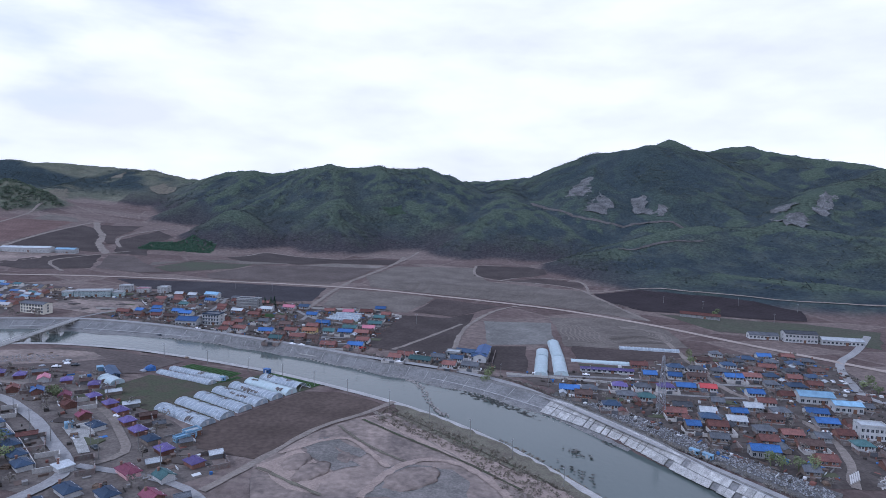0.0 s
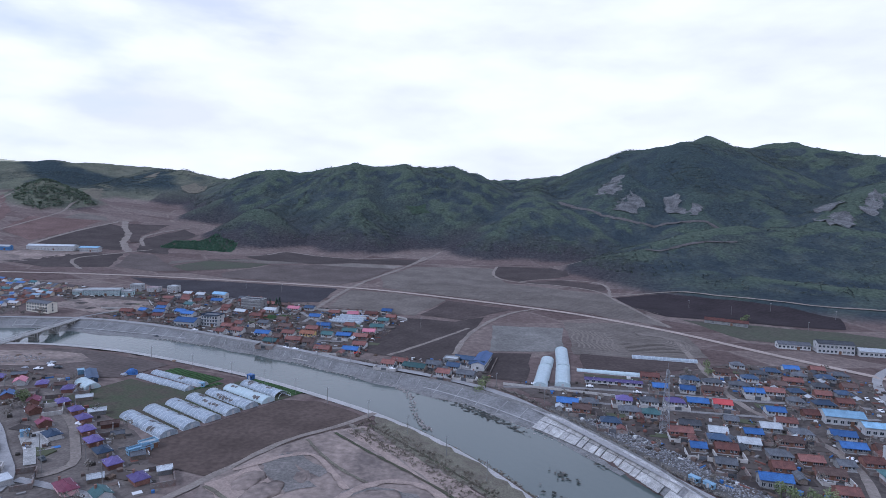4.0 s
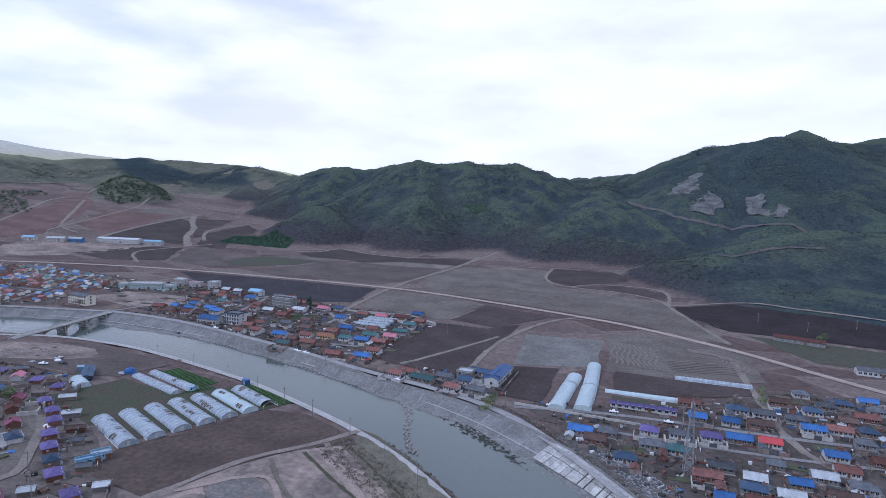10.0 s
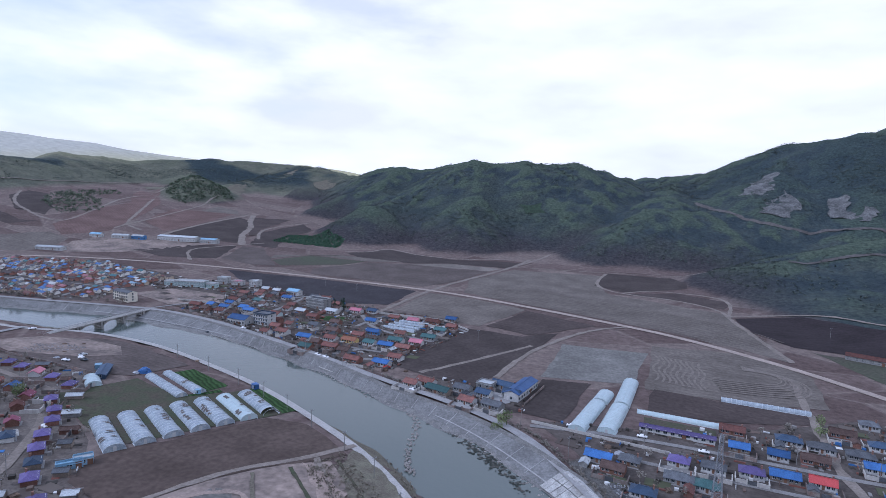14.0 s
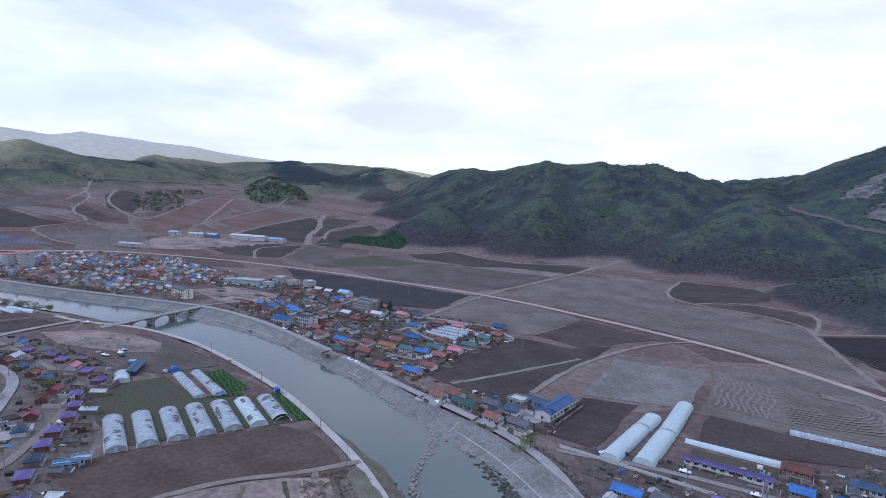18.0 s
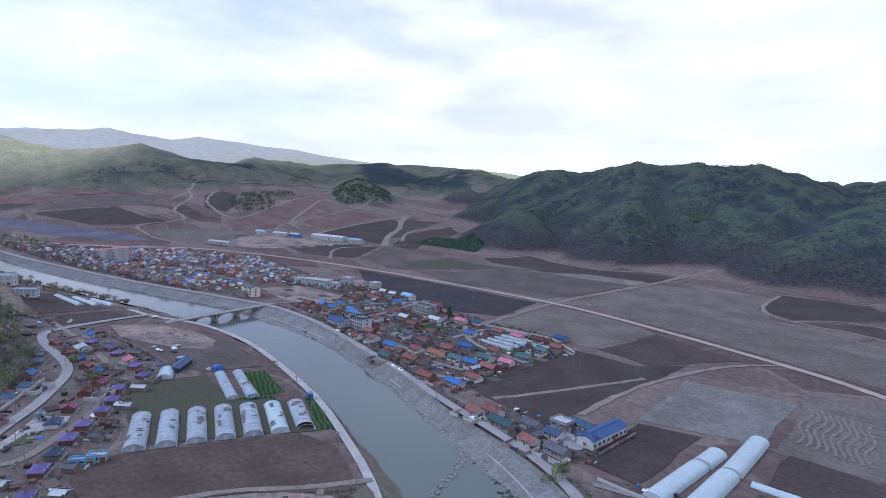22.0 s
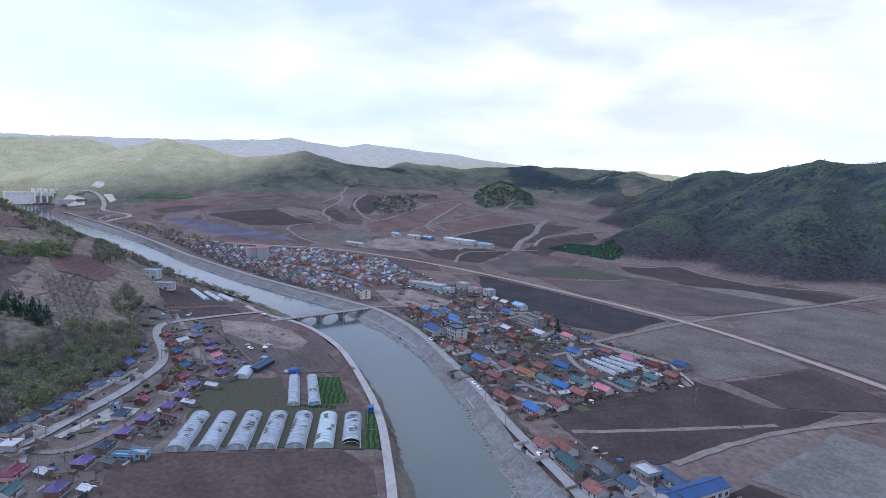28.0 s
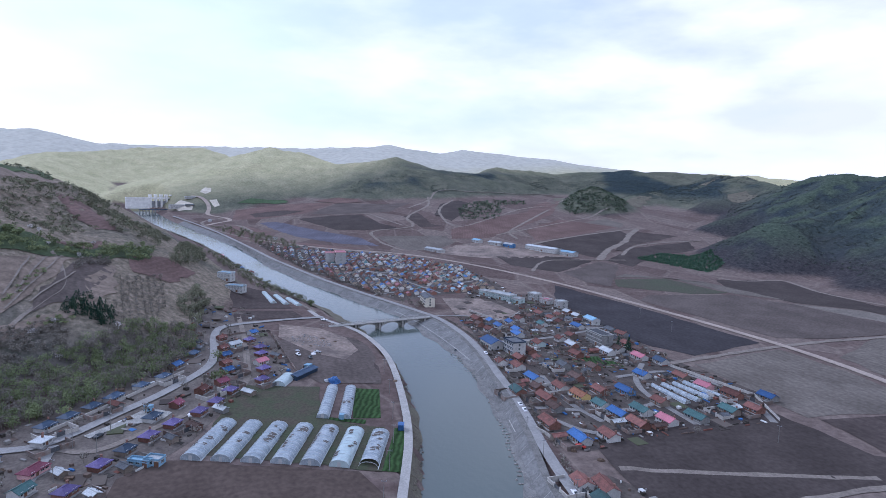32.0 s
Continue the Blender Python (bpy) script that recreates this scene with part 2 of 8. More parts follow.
# ridges: side slope, then crest points (x, y, height)
RIDGES = [
    # the long crest behind the fields, and its spurs
    (0.50, (-600, 1420, 132), (-477, 1330, 146), (-430, 1310, 150), (-365, 1330, 144), (-296, 1297, 156), (-245, 1277, 167), (-200, 1290, 160), (-146, 1292, 168), (-90, 1300, 164), (-41, 1299, 169), (10, 1350, 152), (60, 1500, 142)),
    (0.52, (-245, 1277, 165), (-220, 1200, 124), (-215, 1152, 106), (-150, 1090, 66), (-100, 1020, 34), (-86, 960, 14)),
    (0.52, (-215, 1152, 106), (-203, 1100, 94), (-184, 1010, 62), (-190, 940, 36), (-205, 880, 12)),
    (0.55, (-184, 1010, 60), (-160, 940, 34), (-150, 880, 10)),
    (0.50, (-296, 1297, 150), (-330, 1220, 116), (-350, 1150, 88), (-366, 1060, 70), (-360, 1000, 68), (-345, 935, 40), (-325, 885, 14)),
    (0.50, (-477, 1330, 142), (-490, 1230, 98), (-520, 1130, 70), (-540, 1060, 45)),
    (0.50, (-100, 1296, 160), (-90, 1220, 118), (-70, 1150, 84), (-40, 1080, 52)),
    (0.50, (-41, 1299, 160), (10, 1230, 118), (20, 1160, 85), (5, 1090, 50)),
    # the green cone
    (0.42, (170, 1480, 150), (150, 1330, 128), (140, 1220, 108), (130, 1143, 102), (132, 1100, 92)),
    (0.42, (130, 1143, 100), (90, 1060, 76), (52, 990, 48), (30, 930, 26), (38, 876, 8)),
    (0.46, (130, 1143, 100), (194, 1062, 72), (215, 1000, 50), (225, 930, 25)),
    (0.46, (130, 1120, 95), (140, 1030, 62), (142, 940, 30)),
    # the high peak and its shoulders
    (0.50, (91, 1998, 160), (102, 1750, 156), (231, 1583, 163), (298, 1470, 190), (363, 1455, 223), (434, 1415, 226), (476, 1401, 238), (515, 1428, 243), (547, 1450, 257), (580, 1478, 242), (610, 1500, 240), (692, 1607, 249), (820, 1603, 265), (925, 1486, 229), (1017, 1362, 198), (1150, 1220, 190), (1400, 1000, 180)),
    (0.50, (363, 1455, 220), (330, 1330, 176), (300, 1230, 150), (270, 1150, 112)),
    (0.50, (476, 1401, 240), (450, 1290, 186), (420, 1180, 132), (390, 1080, 96)),
    (0.50, (547, 1450, 258), (500, 1300, 178), (497, 1255, 148), (515, 1150, 116), (532, 1060, 92)),
    (0.45, (1017, 1362, 196), (880, 1230, 168), (760, 1150, 148), (640, 1060, 112), (560, 960, 78)),
    (0.40, (1150, 1220, 188), (900, 1020, 132), (740, 900, 92), (620, 800, 58)),
    # bench with the quarry road
    (0.35, (250, 815, 42), (330, 850, 62), (400, 880, 68), (520, 860, 70), (640, 780, 60), (800, 640, 50)),
    (0.22, (270, 742, 22), (330, 690, 20), (420, 640, 18), (520, 580, 16), (640, 520, 16)),
    # hills up the valley
    (0.36, (-640, 1465, 135), (-734, 1480, 152), (-850, 1560, 156), (-937, 1604, 160), (-1085, 1485, 168), (-1228, 1342, 150), (-1252, 1155, 160), (-1200, 1040, 140), (-1220, 932, 142), (-1294, 858, 172), (-1376, 745, 148), (-1463, 640, 165), (-1530, 560, 170)),
    (0.36, (-937, 1604, 158), (-880, 1430, 120), (-833, 1250, 98), (-800, 1150, 78)),
    (0.36, (-1085, 1485, 165), (-1040, 1330, 120), (-1000, 1200, 88)),
    (0.34, (-734, 1480, 150), (-700, 1360, 108), (-660, 1240, 72)),
    (0.34, (-1294, 858, 170), (-1180, 800, 112), (-1080, 740, 72)),
    (0.34, (-1463, 640, 165), (-1330, 560, 105), (-1240, 480, 60)),
    # the low knoll among the upper fields
    (0.45, (-850, 1140, 104), (-812, 1098, 110), (-775, 1058, 96)),
    # beyond
    (0.32, (-1530, 560, 170), (-1731, 629, 198), (-2011, 711, 206), (-2400, 900, 220)),
    (0.30, (-1500, 60, 70), (-1800, 20, 130), (-2070, 49, 165), (-2175, 286, 192), (-2163, 467, 208)),
    (0.26, (-4300, -600, 330), (-4055, -210, 346), (-4075, 99, 284), (-4151, 684, 305), (-3750, 1177, 308), (-3610, 1601, 336), (-3531, 1789, 360), (-3552, 2192, 328), (-3464, 2342, 358), (-3145, 2791, 318), (-2870, 3238, 257), (-2080, 3950, 214)),
    (0.26, (-2100, 2900, 200), (-1828, 2985, 224), (-1500, 3150, 190)),
    # the hill on the near side of the river
    (0.47, (-150, -420, 120), (-300, -120, 118), (-400, 50, 118), (-480, 95, 116)),
    (0.60, (-480, 95, 116), (-624, 126, 106), (-725, 160, 88), (-826, 195, 60), (-900, 222, 30)),
]


def hills(x, y):
    h = np.full(np.shape(x), -50.0)
    for slope, *pts in RIDGES:
        for a, b in zip(pts[:-1], pts[1:]):
            dx, dy = b[0] - a[0], b[1] - a[1]
            u = np.clip(((x - a[0]) * dx + (y - a[1]) * dy) / (dx * dx + dy * dy), 0, 1)
            d = np.hypot(x - a[0] - u * dx, y - a[1] - u * dy)
            top = a[2] + (b[2] - a[2]) * u
            v = top - slope * (np.sqrt(d * d + 12 * 12) - 12)
            k = 3.5
            hi = np.maximum(h, v)
            h = hi + np.where(np.abs(h - v) < k, (k - np.abs(h - v)) ** 2 / (4 * k), 0)
    return h


# distances from the river's middle line to the water's edge and to the crown of the bank, by x
FOOT_R = ([-880, -668, -529, -441, -300, -247, -152, -108, -64, -27, 38, 63, 82, 108], [20, 21, 16, 18, 22, 20, 20, 18, 17, 20, 23, 23, 18, 16])
CROWN_R = ([-880, -690, -497, -403, -307, -270, -238, -200, -150, -49, -10, 20, 42, 58, 74, 88, 128], [31, 24, 24, 26, 30, 34, 35, 31, 24, 23, 30, 34, 35, 31, 28, 24, 24])
FOOT_L = ([-954, -735, -467, -334, -248, -195, -145, -110, -36, 7, 31, 50], [13, 17, 18, 19, 24, 24.5, 24.5, 24, 22.5, 20, 22, 24])
CROWN_L = ([-600, -320, -287, -264, -240, -135, -92, -22, 31, 62], [24, 29, 34, 30, 26, 26, 25.5, 25.5, 26, 29])


def valley(x, y, d):
    """The valley floor with the carved river; d: distance from the river's middle line."""
    w = water_level(x)
    rise = np.interp(x, [-1200, -800, -500, -350], [0.25, 0.16, 0.06, 0])
    start = np.interp(x, [-1000, -800, -550], [120, 150, 320])
    right = w + 4.5 + 0.025 * np.maximum(0, d - 140) + 45 * (1 - np.exp(-rise * np.maximum(0, d - start) / 45))
    left = w + 4.5 + 1.0 * np.clip((-d - 30) / 40, 0, 1) + 0.03 * np.maximum(0, -d - 30)
    far = np.where(d > 0, right, left)
    a = np.abs(d)
    foot = np.where(d > 0, np.interp(x, *FOOT_R), np.interp(x, *FOOT_L))
    crown = np.where(d > 0, np.interp(x, *CROWN_R), np.interp(x, *CROWN_L))
    bank = w - 1.5 + np.clip((a - foot + 4) / 4, 0, 1) * 0.9 + np.clip((a - foot - 1) / (crown - foot), 0, 1) * 3.0
    bank = bank + (far - bank) * np.clip((a - crown) / np.where(d > 0, 5, 2), 0, 1)
    return np.where(a < crown + 5, bank, far)


def ground_height(x, y):
    x, y = np.asarray(x, float), np.asarray(y, float)
    d = line_distance(x, y, RIV)
    v = valley(x, y, d)
    wx = x + 26 * (fractal(x / 150, y / 150, 3, 5) - 0.5)
    wy = y + 26 * (fractal(x / 150, y / 150, 3, 9) - 0.5)
    hl = hills(wx, wy)
    up = np.clip((hl - v) / 60, 0, 1)
    hl = hl + up * (11 * (fractal(x / 150, y / 150, 4, 21, True) - 0.62) + 11 * (fractal(wx / 58, wy / 58, 4, 23, True) - 0.62) + 2.5 * (fractal(x / 24, y / 24, 3, 31) - 0.5))
    k = 6.0
    top = np.maximum(v, hl)
    top = top + np.where(np.abs(v - hl) < k, (k - np.abs(v - hl)) ** 2 / (4 * k), 0)
    near = np.clip((np.abs(d) - 42) / 25, 0, 1)
    return v + (top - v) * near


# ---- building helpers ----
def mesh_from(bm, name):
    me = bpy.data.meshes.new(name)
    bm.to_mesh(me)
    bm.free()
    return me


def part(name, bm, mat, parent=None, label="", smooth=False):
    """One mesh object, under a thing or a part if one is given."""
    me = mesh_from(bm, name) if isinstance(bm, bmesh.types.BMesh) else bm
    if not me.materials:
        me.materials.append(mat)
    if smooth:
        me.polygons.foreach_set("use_smooth", [True] * len(me.polygons))
    ob = new(name, me)
    if parent:
        ob.parent = parent
    if label:
        tagged(ob, label)
    return ob


def thing(name, at, label, category, group="", kind=""):
    ob = new(name)
    ob.empty_display_size = 0.5
    ob.matrix_basis = at
    return tagged(ob, label, category, group, kind)


def box(bm, x0, x1, y0, y1, z0, z1):
    v = [bm.verts.new(p) for p in ((x0, y0, z0), (x1, y0, z0), (x1, y1, z0), (x0, y1, z0), (x0, y0, z1), (x1, y0, z1), (x1, y1, z1), (x0, y1, z1))]
    for f in ((0, 3, 2, 1), (4, 5, 6, 7), (0, 1, 5, 4), (1, 2, 6, 5), (2, 3, 7, 6), (3, 0, 4, 7)):
        bm.faces.new([v[i] for i in f])
    return bm


def inside(poly, x, y):
    c = False
    for (ax, ay), (bx, by) in zip(poly, poly[1:] + poly[:1]):
        if (ay > y) != (by > y) and x < (bx - ax) * (y - ay) / (by - ay) + ax:
            c = not c
    return c


def sheet(name, poly, lift, mat, step=12.0, label="", category="", ragged=0.0):
    """A patch of ground cover over a polygon, draped on the ground."""
    bm = bmesh.new()
    bm.faces.new([bm.verts.new((x, y, 0)) for x, y in poly])
    bmesh.ops.triangulate(bm, faces=bm.faces[:])
    for axis, lo, hi in ((0, min(p[0] for p in poly), max(p[0] for p in poly)), (1, min(p[1] for p in poly), max(p[1] for p in poly))):
        n = int((hi - lo) / step)
        for i in range(1, n + 1):
            at, way = [0, 0, 0], [0, 0, 0]
            at[axis], way[axis] = lo + i * (hi - lo) / (n + 1), 1
            bmesh.ops.bisect_plane(bm, geom=bm.verts[:] + bm.edges[:] + bm.faces[:], plane_co=at, plane_no=way)
    co = np.array([v.co[:] for v in bm.verts])
    z = ground_height(co[:, 0], co[:, 1]) + lift
    if ragged:
        z = z + ragged * (fractal(co[:, 0] / 17, co[:, 1] / 17, 3, 91) * 2.4 - 1.25)
    for v, h in zip(bm.verts, z):
        v.co.z = h
    bmesh.ops.recalc_face_normals(bm, faces=bm.faces[:])
    ob = part(name, bm, mat, smooth=True)
    return tagged(ob, label, category, kind="structure")


def rough_outline(poly, step, amp):
    """The same outline with small ragged steps along its edges."""
    rnd = random.Random(len(poly) * 101 + int(abs(poly[0][0])))
    out = []
    for a, b in zip(poly, poly[1:] + poly[:1]):
        ln = math.hypot(b[0] - a[0], b[1] - a[1])
        n = max(1, int(ln / step))
        for i in range(n):
            u, k = i / n, (rnd.uniform(-amp, amp) if i else 0.0)
            out.append((a[0] + (b[0] - a[0]) * u - (b[1] - a[1]) / ln * k, a[1] + (b[1] - a[1]) * u + (b[0] - a[0]) / ln * k))
    return out


def resample(line, step):
    line = np.asarray(line, float)
    seg = np.hypot(*np.diff(line, axis=0).T)
    s = np.concatenate([[0], np.cumsum(seg)])
    n = max(2, int(s[-1] / step) + 1)
    q = np.linspace(0, s[-1], n)
    return np.stack([np.interp(q, s, line[:, 0]), np.interp(q, s, line[:, 1])], 1)


def ribbon(name, pts, width, mat, lift=0.12, label="", category="road", step=6.0, rough=0.0, smooth_passes=2, level=None, drape=False):
    """A road or path draped on the ground along a line."""
    line = resample(smooth_line(pts, passes=smooth_passes), step)
    tan = np.gradient(line, axis=0)
    tan /= np.hypot(tan[:, 0], tan[:, 1])[:, None]
    nor = np.stack([-tan[:, 1], tan[:, 0]], 1)
    wv = width / 2 * (1 + rough * (np.random.rand(len(line), 2) - 0.5))
    cols = [line + nor * (wv[:, :1] * k if k > 0 else wv[:, 1:] * k) for k in (-1, -0.33, 0.33, 1)]
    bm = bmesh.new()
    rows = []
    for c in cols:
        z = (ground_height(line[:, 0], line[:, 1]) if level is None else level(line[:, 0], line[:, 1])) + lift
        zz = (ground_height(c[:, 0], c[:, 1]) + lift if drape else np.maximum(z, ground_height(c[:, 0], c[:, 1]) + lift)) if level is None else z
        rows.append([bm.verts.new((p[0], p[1], h)) for p, h in zip(c, zz)])
    for a, b in zip(rows[:-1], rows[1:]):
        for i in range(len(a) - 1):
            bm.faces.new((a[i], a[i + 1], b[i + 1], b[i]))
    bmesh.ops.recalc_face_normals(bm, faces=bm.faces[:])
    ob = part(name, bm, mat, smooth=True)
    return tagged(ob, label, category, kind="structure")


# ---- ground: one sheet to the horizon ----
def axis_steps(bounds):
    out = []
    for a, b, s in bounds:
        out += list(np.linspace(a, b, max(2, int((b - a) / s) + 1))[:-1])
    return np.array(out + [bounds[-1][1]])


gx = axis_steps([(-5200, -2400, 70), (-2400, -700, 13), (-700, 340, 5), (340, 1300, 12), (1300, 2600, 40), (2600, 5200, 130)])
gy = axis_steps([(-2400, -500, 100), (-500, 120, 14), (120, 560, 5), (560, 820, 8), (820, 1700, 11), (1700, 2400, 35), (2400, 5200, 90)])
GX, GY = np.meshgrid(gx, gy)
GZ = ground_height(GX, GY)
nx, ny = len(gx), len(gy)
idx = np.arange(nx * ny).reshape(ny, nx)
quads = np.stack([idx[:-1, :-1], idx[:-1, 1:], idx[1:, 1:], idx[1:, :-1]], -1).reshape(-1, 4)
me = bpy.data.meshes.new("ground")
me.vertices.add(nx * ny)
me.vertices.foreach_set("co", np.stack([GX, GY, GZ], -1).astype(np.float32).ravel())
me.loops.add(quads.size)
me.loops.foreach_set("vertex_index", quads.astype(np.int32).ravel())
me.polygons.add(len(quads))
me.polygons.foreach_set("loop_start", np.arange(0, quads.size, 4, dtype=np.int32))
me.polygons.foreach_set("use_smooth", np.ones(len(quads), bool))
me.update()


def ground_z(x, y):
    """The height of the ground sheet itself at a place."""
    i = min(max(int(np.searchsorted(gx, x)) - 1, 0), nx - 2)
    j = min(max(int(np.searchsorted(gy, y)) - 1, 0), ny - 2)
    u, v = (x - gx[i]) / (gx[i + 1] - gx[i]), (y - gy[j]) / (gy[j + 1] - gy[j])
    return float((GZ[j, i] * (1 - u) + GZ[j, i + 1] * u) * (1 - v) + (GZ[j + 1, i] * (1 - u) + GZ[j + 1, i + 1] * u) * v)


# land cover: how far a place lies up on the hills; crest, pale and bare also steer light tones put into the colour
GD = line_distance(GX, GY, RIV)
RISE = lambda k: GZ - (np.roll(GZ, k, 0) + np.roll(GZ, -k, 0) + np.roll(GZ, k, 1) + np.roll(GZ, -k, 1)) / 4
HILL = np.clip((GZ - valley(GX, GY, GD) - 1.5 + 3 * (fractal(GX / 30, GY / 30, 3, 61) - 0.5)) / 3.5, 0, 1)
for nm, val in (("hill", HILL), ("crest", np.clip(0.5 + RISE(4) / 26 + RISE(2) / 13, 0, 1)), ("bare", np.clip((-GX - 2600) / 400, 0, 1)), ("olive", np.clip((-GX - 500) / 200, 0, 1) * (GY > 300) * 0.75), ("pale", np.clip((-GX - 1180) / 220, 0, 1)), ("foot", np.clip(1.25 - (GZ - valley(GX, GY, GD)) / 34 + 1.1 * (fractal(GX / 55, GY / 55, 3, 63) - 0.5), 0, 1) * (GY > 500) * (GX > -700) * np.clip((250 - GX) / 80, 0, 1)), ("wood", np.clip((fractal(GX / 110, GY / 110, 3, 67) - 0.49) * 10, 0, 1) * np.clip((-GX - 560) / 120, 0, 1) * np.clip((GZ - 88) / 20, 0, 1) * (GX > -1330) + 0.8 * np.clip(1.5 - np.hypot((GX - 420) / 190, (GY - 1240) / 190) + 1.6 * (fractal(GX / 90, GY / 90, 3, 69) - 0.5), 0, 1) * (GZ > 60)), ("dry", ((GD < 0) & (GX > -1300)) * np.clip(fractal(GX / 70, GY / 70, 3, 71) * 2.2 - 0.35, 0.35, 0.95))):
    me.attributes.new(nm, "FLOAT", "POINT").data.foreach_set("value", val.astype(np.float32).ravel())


def ground_material():
    m = bpy.data.materials.new("land")
    m.use_nodes = True
    nt = m.node_tree
    b = nt.nodes["Principled BSDF"]
    b.inputs["Roughness"].default_value = 0.95
    b.inputs["Specular IOR Level"].default_value = 0.04
    geo = nt.nodes.new("ShaderNodeNewGeometry")
    at = nt.nodes.new("ShaderNodeAttribute")
    at.attribute_name = "hill"

    def noise_node(scale, detail=6, rough=0.6):
        n = nt.nodes.new("ShaderNodeTexNoise")
        n.inputs["Scale"].default_value = scale
        n.inputs["Detail"].default_value = detail
        n.inputs["Roughness"].default_value = rough
        nt.links.new(geo.outputs["Position"], n.inputs["Vector"])
        return n

    def ramp(src, stops):
        r = nt.nodes.new("ShaderNodeValToRGB")
        el = r.color_ramp.elements
        while len(el) < len(stops):
            el.new(0.5)
        for e, (p, c) in zip(el, stops):
            e.position, e.color = p, (*c, 1)
        nt.links.new(src, r.inputs["Fac"])
        return r.outputs["Color"]

    def mix(f, a, c):
        x = nt.nodes.new("ShaderNodeMixRGB")
        if isinstance(f, float):
            x.inputs["Fac"].default_value = f
        else:
            nt.links.new(f, x.inputs["Fac"])
        nt.links.new(a, x.inputs["Color1"])
        nt.links.new(c, x.inputs["Color2"])
        return x.outputs["Color"]

    big, mid, fine = noise_node(0.006, 5), noise_node(0.03, 6), noise_node(0.25, 5, 0.7)
    # patchwork of worked plots
    vmap = nt.nodes.new("ShaderNodeMapping")
    vmap.inputs["Rotation"].default_value = (0, 0, 0.5)
    vmap.inputs["Scale"].default_value = (0.011, 0.022, 0.0)
    nt.links.new(geo.outputs["Position"], vmap.inputs["Vector"])
    vor = nt.nodes.new("ShaderNodeTexVoronoi")
    vor.inputs["Scale"].default_value = 1.0
    edge = nt.nodes.new("ShaderNodeTexVoronoi")
    edge.feature = "DISTANCE_TO_EDGE"
    edge.inputs["Scale"].default_value = 1.0
    for vv in (vor, edge):
        nt.links.new(vmap.outputs["Vector"], vv.inputs["Vector"])
    plots = ramp(vor.outputs["Color"], [(0.2, (0.088, 0.063, 0.058)), (0.5, (0.135, 0.102, 0.092)), (0.8, (0.178, 0.145, 0.128))])
    path = ramp(edge.outputs["Distance"], [(0.012, (0.3, 0.3, 0.3)), (0.03, (0, 0, 0))])
    pale = ramp(edge.outputs["Distance"], [(0.0, (0.22, 0.185, 0.16)), (1.0, (0.22, 0.185, 0.16))])
    soil = ramp(mid.outputs["Fac"], [(0.32, (0.08, 0.06, 0.054)), (0.52, (0.122, 0.094, 0.084)), (0.7, (0.172, 0.138, 0.122))])
    soil = mix(path, mix(0.6, soil, plots), pale)
    # brush, dry and meadow have the blue of distance haze mixed into their colours
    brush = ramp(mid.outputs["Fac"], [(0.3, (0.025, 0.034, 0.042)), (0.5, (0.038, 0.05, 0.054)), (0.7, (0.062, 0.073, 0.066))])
    dry = ramp(fine.outputs["Fac"], [(0.35, (0.03, 0.041, 0.037)), (0.65, (0.066, 0.076, 0.058))])
    patch = ramp(big.outputs["Fac"], [(0.5, (0, 0, 0)), (0.66, (0.7, 0.7, 0.7))])
    hillc = mix(patch, brush, dry)
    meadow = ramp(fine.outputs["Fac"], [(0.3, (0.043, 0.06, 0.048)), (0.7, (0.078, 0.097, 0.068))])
    # lighter grass on crests, darker gullies: relief shading partly put into the colour
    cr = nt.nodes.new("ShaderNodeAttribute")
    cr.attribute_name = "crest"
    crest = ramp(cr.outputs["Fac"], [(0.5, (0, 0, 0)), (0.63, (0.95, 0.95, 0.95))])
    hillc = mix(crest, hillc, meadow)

    def attr(nm):
        a2 = nt.nodes.new("ShaderNodeAttribute")
        a2.attribute_name = nm
        return a2.outputs["Fac"]

    scrub = ramp(fine.outputs["Fac"], [(0.3, (0.135, 0.12, 0.088)), (0.55, (0.205, 0.17, 0.132)), (0.75, (0.275, 0.222, 0.178))])
    # dry grass, its colour lightened for the sun and haze on these hills
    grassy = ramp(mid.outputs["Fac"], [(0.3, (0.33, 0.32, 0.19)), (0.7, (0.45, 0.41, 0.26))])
    # bare slopes of the far range, paled in colour for distance haze and sun
    hazed_bare = ramp(mid.outputs["Fac"], [(0.3, (0.34, 0.335, 0.295)), (0.7, (0.46, 0.445, 0.385))])
    bare_brush = ramp(fine.outputs["Fac"], [(0.3, (0.029, 0.029, 0.034)), (0.7, (0.06, 0.055, 0.056))])
    conifers = ramp(fine.outputs["Fac"], [(0.3, (0.022, 0.033, 0.041)), (0.7, (0.045, 0.06, 0.061))])
    olive = ramp(mid.outputs["Fac"], [(0.3, (0.09, 0.093, 0.07)), (0.5, (0.12, 0.123, 0.088)), (0.7, (0.165, 0.157, 0.115))])
    hillc = mix(attr("olive"), hillc, olive)
    hillc = mix(attr("foot"), hillc, bare_brush)
    hillc = mix(attr("wood"), hillc, conifers)
    hillc = mix(attr("dry"), hillc, scrub)
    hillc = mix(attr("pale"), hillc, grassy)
    hillc = mix(attr("bare"), hillc, hazed_bare)
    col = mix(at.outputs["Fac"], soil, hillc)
    mul = nt.nodes.new("ShaderNodeVectorMath")
    mul.operation = "SCALE"
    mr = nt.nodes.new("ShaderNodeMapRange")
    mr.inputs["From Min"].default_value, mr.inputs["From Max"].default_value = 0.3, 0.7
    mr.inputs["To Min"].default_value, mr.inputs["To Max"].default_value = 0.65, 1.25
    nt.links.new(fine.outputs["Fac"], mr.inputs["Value"])
